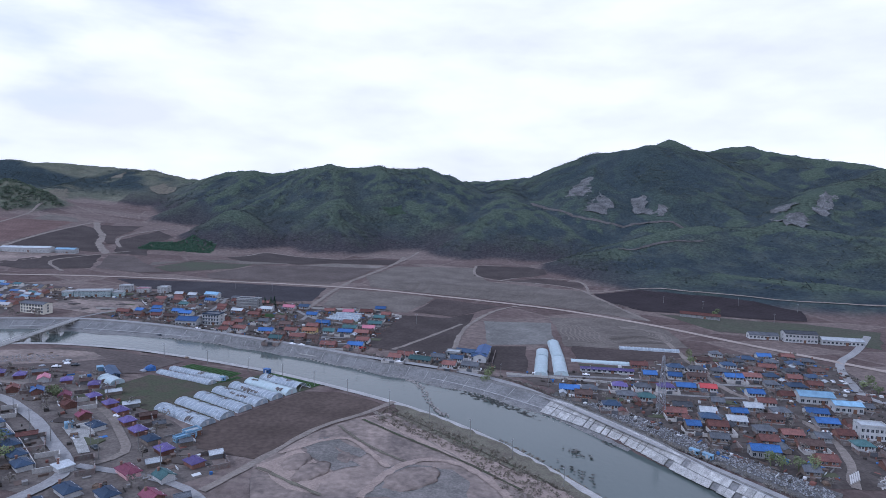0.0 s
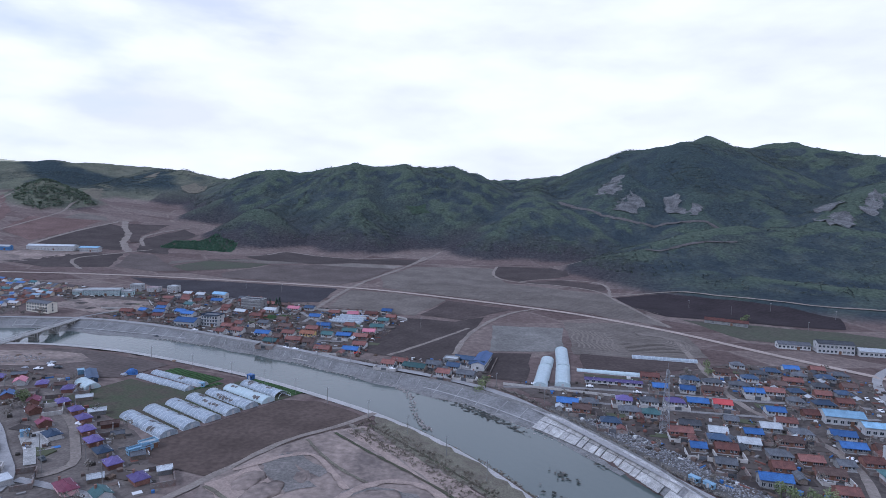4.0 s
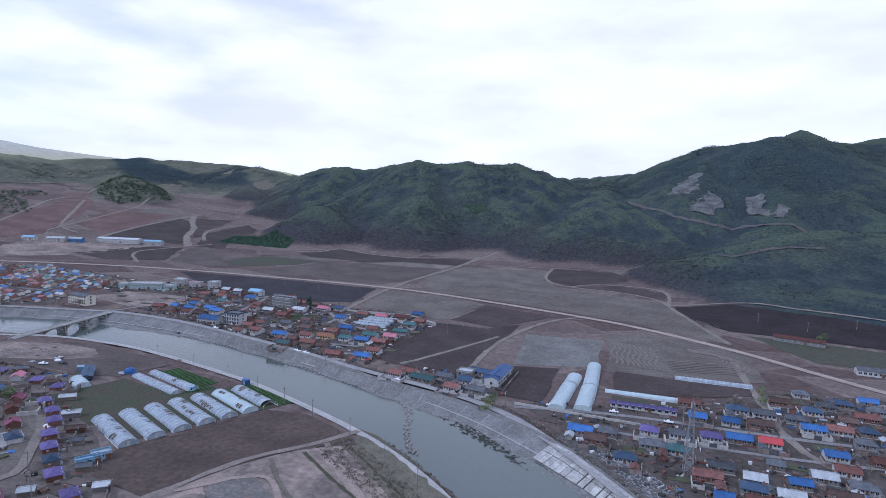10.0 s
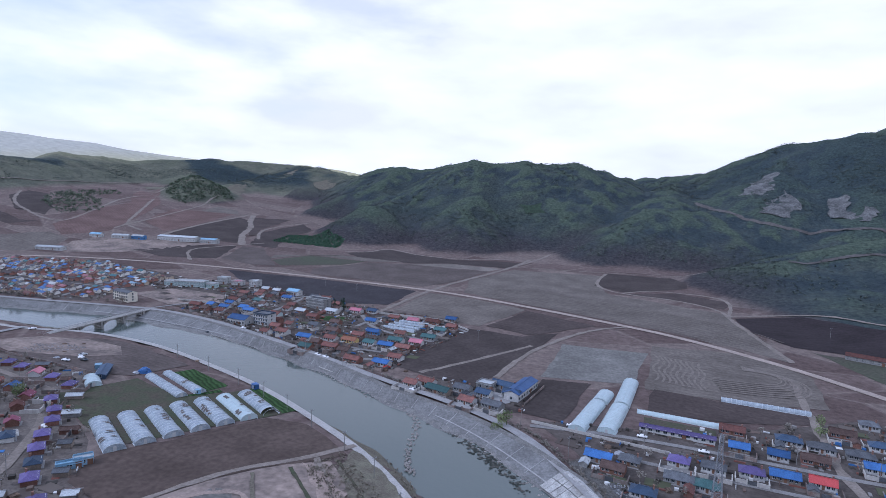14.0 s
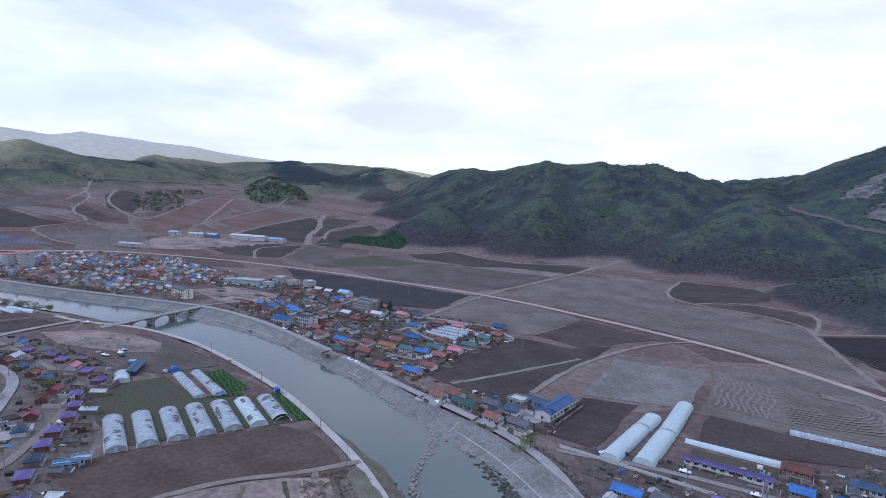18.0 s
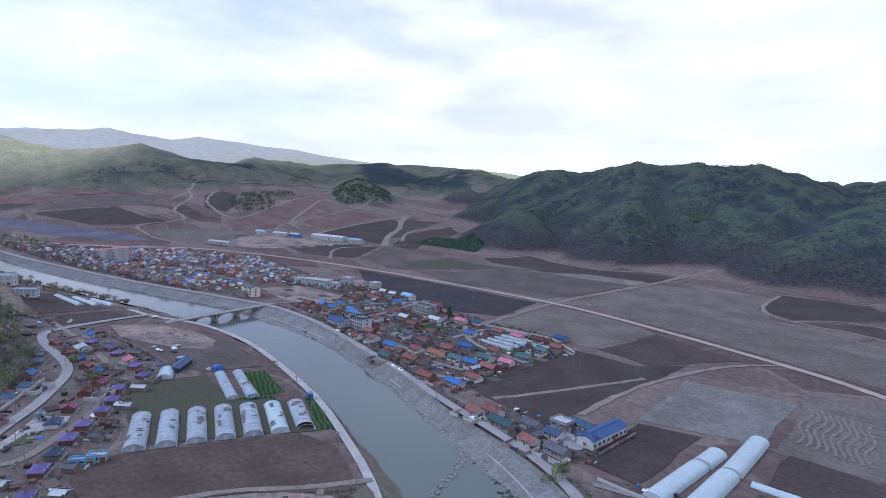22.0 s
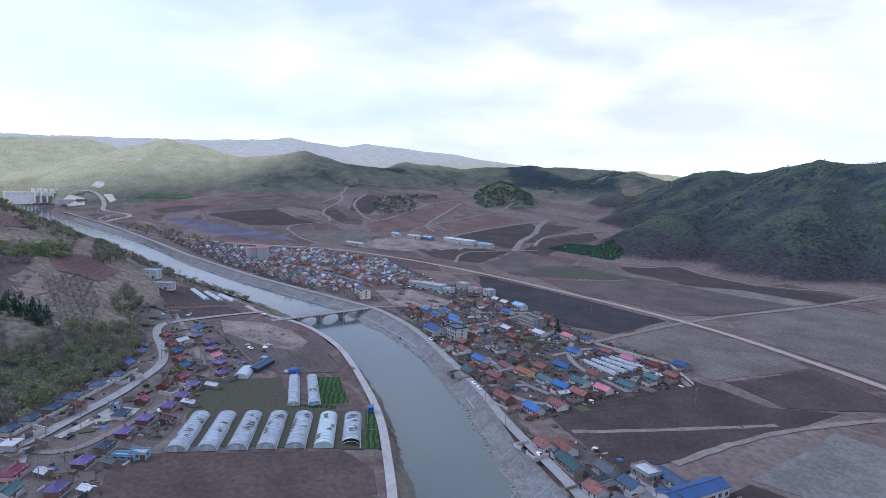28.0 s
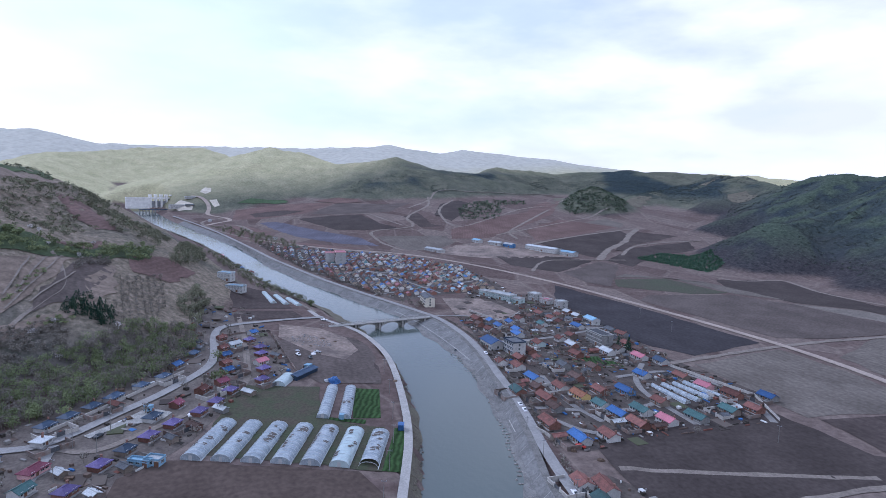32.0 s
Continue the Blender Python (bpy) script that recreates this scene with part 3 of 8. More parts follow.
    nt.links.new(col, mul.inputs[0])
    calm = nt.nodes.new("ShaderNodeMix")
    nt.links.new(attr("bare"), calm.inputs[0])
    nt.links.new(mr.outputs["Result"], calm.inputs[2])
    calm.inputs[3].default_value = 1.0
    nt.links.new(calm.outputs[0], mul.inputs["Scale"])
    nt.links.new(mul.outputs["Vector"], b.inputs["Base Color"])
    bp = nt.nodes.new("ShaderNodeBump")
    soft_far = nt.nodes.new("ShaderNodeMapRange")
    soft_far.inputs["To Min"].default_value, soft_far.inputs["To Max"].default_value = 0.7, 0.05
    nt.links.new(attr("bare"), soft_far.inputs["Value"])
    nt.links.new(soft_far.outputs["Result"], bp.inputs["Strength"])
    bp.inputs["Distance"].default_value = 1.6
    nt.links.new(fine.outputs["Fac"], bp.inputs["Height"])
    nt.links.new(bp.outputs["Normal"], b.inputs["Normal"])
    return m


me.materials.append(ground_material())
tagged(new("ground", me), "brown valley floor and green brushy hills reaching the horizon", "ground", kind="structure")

# ---- the river ----
M_WATER = bpy.data.materials.new("river_water")
M_WATER.use_nodes = True
wn = M_WATER.node_tree
wb = wn.nodes["Principled BSDF"]
wb.inputs["Base Color"].default_value = (0.072, 0.088, 0.08, 1)
wb.inputs["Roughness"].default_value = 0.1
wb.inputs["Specular IOR Level"].default_value = 0.45
wno = wn.nodes.new("ShaderNodeTexNoise")
wno.inputs["Scale"].default_value = 0.35
wno.inputs["Detail"].default_value = 5
wgeo = wn.nodes.new("ShaderNodeNewGeometry")
wn.links.new(wgeo.outputs["Position"], wno.inputs["Vector"])
wbp = wn.nodes.new("ShaderNodeBump")
wbp.inputs["Strength"].default_value = 0.18
wbp.inputs["Distance"].default_value = 0.4
wn.links.new(wno.outputs["Fac"], wbp.inputs["Height"])
wn.links.new(wbp.outputs["Normal"], wb.inputs["Normal"])
ribbon("water", [tuple(p) for p in RIVER], 56, M_WATER, 0.0, "grey-green slow river water between embankments", "river", step=14, level=lambda x, y: water_level(x))

# ---- fields and roads ----
def field_material(name, color, turn=0.0, row=2.4, depth=0.25, vary=0.3, second=None):
    """Worked soil with drill rows that run along the given direction."""
    m = material(name, color, 0.95, vary, 0.035, second=second, detail_scale=14.0)
    nt = m.node_tree
    b = nt.nodes["Principled BSDF"]
    geo = nt.nodes.new("ShaderNodeNewGeometry")
    mp = nt.nodes.new("ShaderNodeMapping")
    mp.inputs["Rotation"].default_value = (0, 0, radians(turn))
    wv = nt.nodes.new("ShaderNodeTexWave")
    wv.bands_direction = "Y"
    wv.inputs["Scale"].default_value = 0.314 / row
    wv.inputs["Distortion"].default_value = 5.0
    wv.inputs["Detail"].default_value = 3
    wv.inputs["Detail Scale"].default_value = 1.1
    nt.links.new(geo.outputs["Position"], mp.inputs["Vector"])
    nt.links.new(mp.outputs["Vector"], wv.inputs["Vector"])
    old = b.inputs["Base Color"].links[0].from_socket
    mr = nt.nodes.new("ShaderNodeMapRange")
    mr.inputs["To Min"].default_value, mr.inputs["To Max"].default_value = 1 - depth * 0.5, 1 + depth * 0.35
    nt.links.new(wv.outputs["Fac"], mr.inputs["Value"])
    sc = nt.nodes.new("ShaderNodeVectorMath")
    sc.operation = "SCALE"
    nt.links.new(old, sc.inputs[0])
    nt.links.new(mr.outputs["Result"], sc.inputs["Scale"])
    nt.links.new(sc.outputs["Vector"], b.inputs["Base Color"])
    bp = nt.nodes.new("ShaderNodeBump")
    bp.inputs["Strength"].default_value = min(1.0, depth * 1.3)
    bp.inputs["Distance"].default_value = 0.3
    nt.links.new(wv.outputs["Fac"], bp.inputs["Height"])
    nt.links.new(bp.outputs["Normal"], b.inputs["Normal"])
    return m


M_TAN = material("track_dust", (0.33, 0.275, 0.235), 0.95, 0.2, 0.08)
M_CONC = material("concrete_road", (0.27, 0.262, 0.255), 0.9, 0.18, 0.15)
M_PATH = material("footpath_dust", (0.215, 0.185, 0.16), 0.95, 0.25, 0.12)
M_STREET = material("village_concrete", (0.225, 0.215, 0.205), 0.92, 0.25, 0.2)
M_DARK = field_material("ploughed_dark", (0.066, 0.054, 0.05), -70, 4.6, 0.07)
M_SLATE = field_material("ploughed_slate", (0.05, 0.046, 0.05), 12, 4.6, 0.06)
M_DARK2 = field_material("ploughed_umber", (0.078, 0.062, 0.057), 15, 5.0, 0.09)
M_VDARK = field_material("ploughed_black", (0.036, 0.029, 0.031), -30, 5.0, 0.1)
M_BROWN = field_material("ploughed_brown", (0.112, 0.092, 0.083), 10, 3.4, 0.12)
M_LOAM = field_material("harrowed_loam", (0.096, 0.073, 0.062), -70, 4.6, 0.07)
M_RED = field_material("ploughed_reddish", (0.152, 0.102, 0.09), 30, 4.0, 0.18)
M_LIGHT = field_material("stubble_tan", (0.15, 0.13, 0.113), 8, 5.2, 0.14)
M_LIGHT2 = field_material("stubble_pale", (0.195, 0.172, 0.15), -60, 3.0, 0.12)
M_GREY = field_material("stubble_grey", (0.18, 0.172, 0.158), 80, 2.2, 0.05)
M_OLIVE = field_material("thin_grass", (0.066, 0.073, 0.05), 10, 4.0, 0.12, second=(0.07, 0.066, 0.052))
M_GREEN = field_material("crop_green", (0.042, 0.078, 0.028), 32, 2.4, 0.8)
M_GRASS = material("weedy_grass", (0.06, 0.07, 0.042), 0.95, 0.3, 0.12, second=(0.075, 0.064, 0.05))
M_WEEDY = material("weedy_bank", (0.15, 0.14, 0.105), 0.95, 0.35, 0.2, second=(0.115, 0.10, 0.08))
M_FILM = field_material("mulch_film", (0.125, 0.12, 0.15), 32, 5.0, 0.2)
M_YARD = material("village_soil", (0.06, 0.05, 0.045), 0.95, 0.4, 0.09, second=(0.105, 0.09, 0.08))
M_SAND = material("bulldozed_sand", (0.255, 0.205, 0.175), 0.95, 0.3, 0.05, second=(0.135, 0.112, 0.10))
M_GRAVEL = material("river_gravel", (0.21, 0.205, 0.195), 0.95, 0.35, 0.25)
FIELDS = [
    ("dark_field", M_SLATE, [(-345, 612), (-255, 620), (-122, 615), (-122, 545), (-150, 535), (-212, 539), (-300, 575)], "dark freshly ploughed field behind the village"),
    ("stubble_field", M_LIGHT, [(-107, 612), (-60, 606), (-7, 585), (-30, 511), (-110, 530)], "pale stubble field with drill rows"),
    ("dark_field", M_DARK2, [(-5, 582), (55, 554), (10, 502), (-26, 514)], "dark ploughed field below the farm road"),
    ("dark_field", M_DARK, [(-72, 485), (-45, 503), (6, 496), (30, 518), (20, 470), (14, 428), (4, 374), (-18, 380), (-48, 390), (-60, 410), (-58, 440)], "large dark ploughed field beside the village"),
    ("grey_field", M_GREY, [(36, 490), (94, 493), (85, 424), (33, 412)], "grey square field of old stubble"),
    ("contour_field", M_LIGHT, [(97, 514), (158, 520), (189, 482), (183, 424), (136, 415), (91, 418)], "tan field with curved plough ridges"),
    ("dark_field", M_DARK2, [(96, 420), (128, 414), (172, 420), (168, 398), (124, 384), (92, 384)], "dark field strip behind the plastic tunnels"),
    ("dark_field", M_DARK, [(35, 408), (62, 413), (53, 349), (30, 352)], "dark ploughed field beside the blue hall"),
    ("stubble_field", M_LIGHT, [(-92, 702), (-62, 800), (45, 815), (40, 760), (58, 700), (160, 655), (183, 512), (118, 558), (66, 580), (11, 600), (-78, 632)], "wide tan stubble field across the farm road"),
    ("dark_field", M_DARK, [(48, 838), (125, 846), (138, 800), (138, 769), (99, 743), (72, 717), (41, 743)], "dark field at the mountain foot"),
    ("dark_field", M_DARK2, [(72, 708), (127, 742), (173, 709), (164, 676), (122, 696)], "dark field below the mountain foot"),
    ("black_field", M_VDARK, [(168, 640), (199, 656), (225, 660), (272, 624), (322, 596), (350, 562), (335, 528), (195, 556), (174, 589)], "almost black ploughed field"),
    ("grass_field", M_OLIVE, [(205, 546), (324, 520), (373, 488), (333, 433), (300, 462), (232, 480)], "thin green field behind the village"),
    ("grass_field", M_OLIVE, [(-346, 697), (-329, 758), (-247, 757), (-258, 715), (-314, 671)], "thin green field near the hill foot"),
    ("tan_field", M_LIGHT, [(-366, 734), (-300, 786), (-204, 780), (-242, 758), (-331, 766), (-355, 707)], "tan strip above the thin green field"),
    ("brown_field", M_BROWN, [(-272, 669), (-240, 750), (-193, 766), (-87, 770), (-107, 674), (-124, 640), (-172, 640), (-258, 642)], "broad brown field below the hills"),
    ("straw_field", M_LIGHT2, [(-191, 768), (-147, 801), (-77, 799), (-87, 772), (-148, 769)], "pale straw strip at the hill foot"),
    ("dark_field", M_DARK, [(-301, 810), (-268, 880), (-225, 862), (-149, 838), (-96, 862), (-66, 862), (-72, 808), (-147, 804), (-193, 774), (-272, 784)], "dark ploughed strip along the hill foot"),
    ("dark_field", M_DARK, [(-576, 769), (-589, 854), (-587, 949), (-561, 941), (-510, 866), (-458, 774), (-525, 770)], "dark ploughed slope"),
    ("dark_field", M_DARK2, [(-570, 972), (-520, 1013), (-500, 890), (-471, 840), (-482, 834), (-530, 900)], "dark ploughed slope beside the gully"),
    ("dark_field", M_DARK, [(-484, 873), (-483, 990), (-436, 949), (-438, 868), (-396, 778), (-439, 774)], "dark ploughed slope below the cone hill"),
    ("dark_field", M_DARK, [(-533, 664), (-490, 735), (-444, 756), (-405, 667), (-465, 641)], "dark field below the blue sheds"),
    ("brown_field", M_BROWN, [(-402, 672), (-438, 761), (-407, 767), (-318, 664), (-345, 655)], "dull brown field below the plantation"),
    ("red_field", M_RED, [(-710, 694), (-760, 806), (-778, 886), (-790, 970), (-712, 880), (-661, 777), (-635, 719), (-658, 666)], "reddish ploughed slope"),
    ("umber_field", M_DARK2, [(-708, 744), (-740, 806), (-752, 880), (-716, 850), (-672, 770)], "umber part of the ploughed slope"),
    ("red_field", M_RED, [(-658, 808), (-698, 911), (-653, 941), (-611, 966), (-588, 844), (-589, 775)], "reddish field with a dry gully"),
    ("tan_field", M_LIGHT, [(-662, 940), (-676, 1000), (-630, 1000), (-606, 970)], "pale tan plot at the foot of the knoll"),
    ("red_field", M_RED, [(-917, 1054), (-859, 1049), (-742, 927), (-671, 802), (-690, 790), (-780, 900), (-880, 1000)], "reddish terrace field"),
    ("dark_field", M_DARK, [(-949, 803), (-994, 872), (-937, 866), (-796, 763), (-762, 724), (-820, 721)], "dark terrace field"),
    ("umber_field", M_DARK2, [(-838, 666), (-860, 707), (-758, 682), (-735, 695), (-747, 656)], "umber terrace field"),
    ("dark_field", M_DARK, [(-933, 501), (-914, 566), (-895, 608), (-802, 606), (-757, 622), (-774, 567), (-802, 528)], "dark field above the mulch film"),
    ("film_field", M_FILM, [(-955, 437), (-939, 463), (-809, 506), (-737, 548), (-666, 550), (-707, 499), (-793, 458)], "field striped with blue-grey mulch film"),
    ("red_field", M_RED, [(-946, 385), (-942, 405), (-850, 434), (-771, 412), (-728, 444), (-640, 535), (-660, 481), (-697, 427), (-732, 388), (-812, 358)], "reddish riverside field"),
    ("red_field", M_RED, [(-1128, 424), (-1123, 483), (-1106, 554), (-1054, 612), (-972, 519), (-987, 446), (-1033, 402)], "reddish slope at the valley head"),
    ("umber_field", M_DARK2, [(-1060, 440), (-1040, 500), (-1000, 530), (-985, 480), (-1010, 440)], "umber plot at the valley head"),
    ("brown_field", M_BROWN, [(-1051, 617), (-987, 689), (-991, 755), (-895, 664), (-909, 617), (-929, 570), (-962, 532)], "brown terrace field"),
    ("tan_field", M_LIGHT, [(-717, 600), (-679, 667), (-638, 660), (-606, 605), (-622, 574), (-730, 570)], "tan field between the tracks"),
    ("factory_yard", M_SAND, [(-600, 610), (-623, 653), (-619, 705), (-560, 730), (-500, 768), (-480, 745), (-492, 715), (-526, 640), (-573, 604)], "pale bare ground round the factory"),
    # near side of the river
    ("brown_field", M_LOAM, [(-91, 214), (-99, 230), (-69, 292), (-51, 295), (-21, 276), (-33, 261), (-50, 240), (-67, 208)], "brown harrowed field in front of the polytunnels"),
    ("weed_plot", M_GRASS, [(-170, 258), (-160, 282), (-153, 303), (-118, 291), (-100, 316), (-66, 300), (-70, 292), (-100, 240), (-138, 256)], "weedy grass between the polytunnels"),
    ("crop_plot", M_GREEN, [(-147, 320), (-143, 331), (-110, 318), (-113, 306)], "bright green crop in straight rows"),
    ("crop_plot", M_GREEN, [(-99, 320), (-96, 326), (-63, 307), (-67, 299)], "bright green crop beside the last polytunnel"),
    ("crop_plot", M_GREEN, [(-140, 258), (-136, 255), (-106, 309), (-110, 311)], "strip of bright green crop behind the polytunnels"),
    ("bare_plot", M_BROWN, [(-261, 330), (-232, 352), (-205, 352), (-150, 335), (-158, 305), (-177, 298), (-235, 300)], "bare levelled plot by the river"),
    ("bare_plot", M_DARK2, [(-200, 350), (-152, 336), (-156, 318), (-200, 330)], "dark strip of bare soil"),
    ("bare_plot", M_DARK2, [(-411, 299), (-400, 330), (-326, 334), (-330, 290)], "dark garden plot"),
    ("bare_plot", M_DARK2, [(-322, 290), (-318, 332), (-296, 334), (-290, 285)], "dark garden plot by the lane"),
    ("sand_yard", M_SAND, [(-66, 203), (-52, 236), (-36, 258), (-24, 268), (4, 240), (40, 200), (58, 170), (20, 140), (-50, 150)], "pale bulldozed ground with tracks"),
]
for k, (nm, mt, poly, lb) in enumerate(FIELDS):
    sheet(nm, rough_outline(poly, 12, 1.6), 0.14 + 0.03 * (k % 4), mt, 12.0, lb, "field")

YARDS = [
    [(-280, 452), (-232, 440), (-160, 412), (-75, 380), (-48, 384), (-45, 410), (-35, 490), (-60, 522), (-125, 525), (-200, 548), (-300, 560), (-345, 545), (-350, 510), (-300, 470)],
    [(62, 320), (92, 270), (112, 246), (136, 214), (190, 215), (250, 280), (268, 380), (246, 412), (190, 412), (150, 385), (86, 356), (40, 345)],
    [(-700, 385), (-500, 396), (-400, 412), (-330, 428), (-345, 470), (-350, 555), (-480, 580), (-590, 545), (-660, 470)],
    [(-100, 168), (-140, 176), (-180, 205), (-235, 250), (-320, 262), (-318, 300), (-230, 300), (-170, 296), (-150, 262), (-112, 240), (-92, 220), (-76, 196)],
    [(-30, 378), (-22, 358), (20, 344), (34, 352), (30, 385), (5, 390)],
]
M_YARD2 = material("near_village_soil", (0.098, 0.083, 0.074), 0.95, 0.4, 0.12, second=(0.15, 0.13, 0.114))
for poly in YARDS:
    sheet("village_ground", poly, 0.08, M_YARD2 if poly is YARDS[3] else M_YARD, 14.0, "trodden brown village soil and yards", "ground")
sheet("school_yard", [(-330, 470), (-275, 452), (-238, 470), (-262, 505), (-318, 508)], 0.2, M_SAND, 14.0, "bare school playground of pale earth", "playground")

FARM_ROAD = [(-760, 392), (-700, 430), (-640, 500), (-590, 560), (-480, 600), (-354, 624), (-259, 628), (-160, 628), (-80, 621), (11, 591), (66, 570), (117, 548), (181, 499), (213, 463), (242, 431), (280, 394), (330, 340), (420, 250)]
ribbon("farm_road", FARM_ROAD, 6.5, M_TAN, 0.3, "pale tan farm road across the fields")
TRACKS = [
    (4.5, [(-41, 965), (-66, 822), (-97, 700), (-111, 626), (-117, 542), (-118, 516)]),
    (4.0, [(48, 836), (39, 743), (70, 706), (123, 702), (161, 671), (163, 635), (185, 512)]), (3.5, [(163, 640), (176, 715), (143, 743), (99, 743), (72, 713)]),
    (4.0, [(162, 644), (200, 664), (244, 664), (276, 630), (335, 606), (400, 572), (460, 560)]),
    (3.0, [(-66, 822), (38, 842), (139, 862), (195, 880)]),
    (3.0, [(-32, 386), (-15, 415), (0, 445), (17, 476)]), (3.5, [(10, 398), (16, 453), (33, 502), (54, 542), (83, 567)]),
    (5.0, [(-1029, 815), (-925, 765), (-825, 659), (-758, 655), (-754, 626), (-767, 574), (-733, 565), (-626, 565)]),
    (5.0, [(-996, 858), (-881, 759), (-787, 719), (-740, 708), (-711, 713), (-758, 811), (-848, 960), (-830, 1060)]), (4.5, [(-950, 484), (-914, 587), (-903, 625), (-815, 626), (-771, 635)]), (5.0, [(-810, 987), (-700, 837), (-655, 766), (-611, 756)]), (6.0, [(-591, 979), (-586, 844), (-573, 757)]), (9.0, [(-589, 992), (-553, 932), (-519, 892), (-488, 822), (-445, 770)]), (5.0, [(-455, 820), (-495, 880), (-495, 934), (-482, 1017)]), (9.0, [(-946, 383), (-942, 405), (-791, 400), (-694, 435), (-624, 511), (-551, 576)]),
    (5.0, [(-310, 821), (-281, 829), (-272, 890), (-235, 866), (-208, 850), (-140, 845), (-85, 893)]), (5.0, [(-104, 667), (-68, 810), (-60, 905)]),
    (4.0, [(-645, 740), (-661, 838), (-690, 960), (-720, 1050)]),
    (5.0, [(-760, 392), (-835, 362), (-930, 340), (-1010, 345), (-1075, 397)]),
    (4.0, [(-430, 800), (-460, 735), (-480, 700), (-420, 640)]),
    (4.0, [(177, 470), (172, 440), (170, 400), (164, 330), (182, 300), (184, 265), (178, 244), (160, 215)]),
    (5.0, [(-920, 715), (-1006, 806), (-1077, 862), (-1060, 980), (-1058, 1200)]),
    (3.0, [(-22, 286), (-36, 262), (-52, 243), (-66, 205), (-76, 182)]),
    (3.0, [(-30, 268), (-8, 240), (20, 205), (40, 165)]),
]
for wd, ln in TRACKS:
    ribbon("dirt_track", ln, wd, M_PATH, 0.24, "dusty dirt track between the fields", rough=0.7)
ribbon("side_road", [(352, 475), (308, 425), (272, 395), (250, 345), (241, 322), (264, 300)], 5.2, M_CONC, 0.3, "wide concrete side road beside the village")
STREETS = [
    (4.0, [(-96, 388), (-78, 420), (-72, 440), (-78, 470)]), (4.0, [(-78, 392), (-62, 396), (-55, 410)]), (4.0, [(-130, 425), (-96, 412), (-68, 412)]),
    (4.0, [(-48, 452), (-98, 462), (-125, 500)]), (4.0, [(-112, 465), (-110, 512), (-60, 510), (-34, 490)]), (4.0, [(-200, 425), (-190, 470), (-200, 540)]),
    (4.0, [(-275, 432), (-262, 470), (-225, 490), (-200, 540)]), (4.0, [(40, 338), (86, 346), (160, 342), (236, 338)]), (3.5, [(82, 322), (160, 316), (230, 322)]),
    (4.0, [(-480, 398), (-470, 470), (-450, 570)]), (4.0, [(-360, 415), (-380, 480), (-400, 560)]), (3.5, [(-560, 430), (-460, 470), (-350, 480)]),
]
for wd, ln in STREETS:
    ribbon("village_street", ln, wd - 0.6, M_STREET, 0.26, "narrow village street of packed earth and concrete")
RIGHT_ROAD = [(-1100, 305), (-880, 348), (-690, 369), (-572, 379), (-497, 388), (-444, 395), (-403, 403), (-355, 413), (-307, 424), (-270, 432), (-238, 430), (-200, 423), (-150, 406), (-100, 388), (-49, 365), (-10, 352), (20, 339), (42, 323), (58, 303), (74, 281), (88, 259), (104, 235), (128, 201), (165, 145), (230, 20)]
ribbon("embankment_road", RIGHT_ROAD, 4.8, M_CONC, 0.0, "grey concrete road along the embankment top", level=lambda x, y: water_level(x) + 5.05)
LEFT_ROAD = [(-318, 345), (-287, 346), (-264, 358), (-240, 362), (-201, 359), (-175, 353), (-135, 340), (-92, 324), (-55, 304), (-22, 285), (7, 262), (31, 236), (49, 210), (62, 190), (85, 148), (130, 80)]
M_DIKE = material("pale_dike_concrete", (0.36, 0.345, 0.325), 0.9, 0.2, 0.2)
ribbon("dike_road", LEFT_ROAD, 3.6, M_DIKE, 0.0, "pale concrete dike road beside the river", level=lambda x, y: np.maximum(water_level(x) + 4.75, ground_height(x, y) + 0.2))
VROAD = [(-294, 349), (-292, 337), (-286, 302), (-281, 278), (-262, 267), (-213, 262), (-194, 255), (-176, 241), (-162, 230), (-146, 213), (-130, 198), (-123, 187), (-126, 172), (-140, 140)]
ribbon("village_road", VROAD, 4.8, M_CONC, 0.45, "grey concrete village road below the wooded slope")
ribbon("village_lane", [(-124, 194), (-112, 192), (-92, 188), (-76, 180), (-60, 160)], 3.2, M_CONC, 0.28, "concrete lane between farm yards")
ribbon("village_lane", [(-250, 284), (-196, 276), (-164, 270), (-156, 256), (-140, 243), (-124, 222), (-112, 206), (-120, 196)], 3.4, M_PATH, 0.28, "earth lane between the purple-roofed houses")
sheet("bare_plot", [(-276, 312), (-262, 336), (-236, 346), (-208, 344), (-192, 330), (-206, 316), (-245, 304)], 0.32, M_SAND, 8.0, "pale sandy levelled plot by the bridge", "ground")
ribbon("village_lane", [(-306, 290), (-250, 284)], 3.0, M_PATH, 0.27, "short lane between houses")
ribbon("village_lane", [(-310, 348), (-338, 345), (-420, 330), (-500, 330), (-620, 318)], 3.0, M_PATH, 0.27, "riverside lane up the valley")
ribbon("hill_path", [(-190, 160), (-227, 168), (-250, 178), (-272, 188), (-300, 186), (-330, 175)], 2.4, M_PATH, 0.25, "narrow dirt path up the wooded slope")


M_STONY = material("stony_slope", (0.135, 0.13, 0.122), 0.95, 0.45, 0.35, second=(0.075, 0.068, 0.06), bump=0.4)
sheet("weed_slope", [(60, 308), (74, 288), (90, 264), (106, 240), (126, 214), (140, 196), (152, 210), (136, 228), (118, 250), (98, 276), (86, 300), (68, 318)], 0.16, M_STONY, 12.0, "dark stony slope above the embankment", "slope")
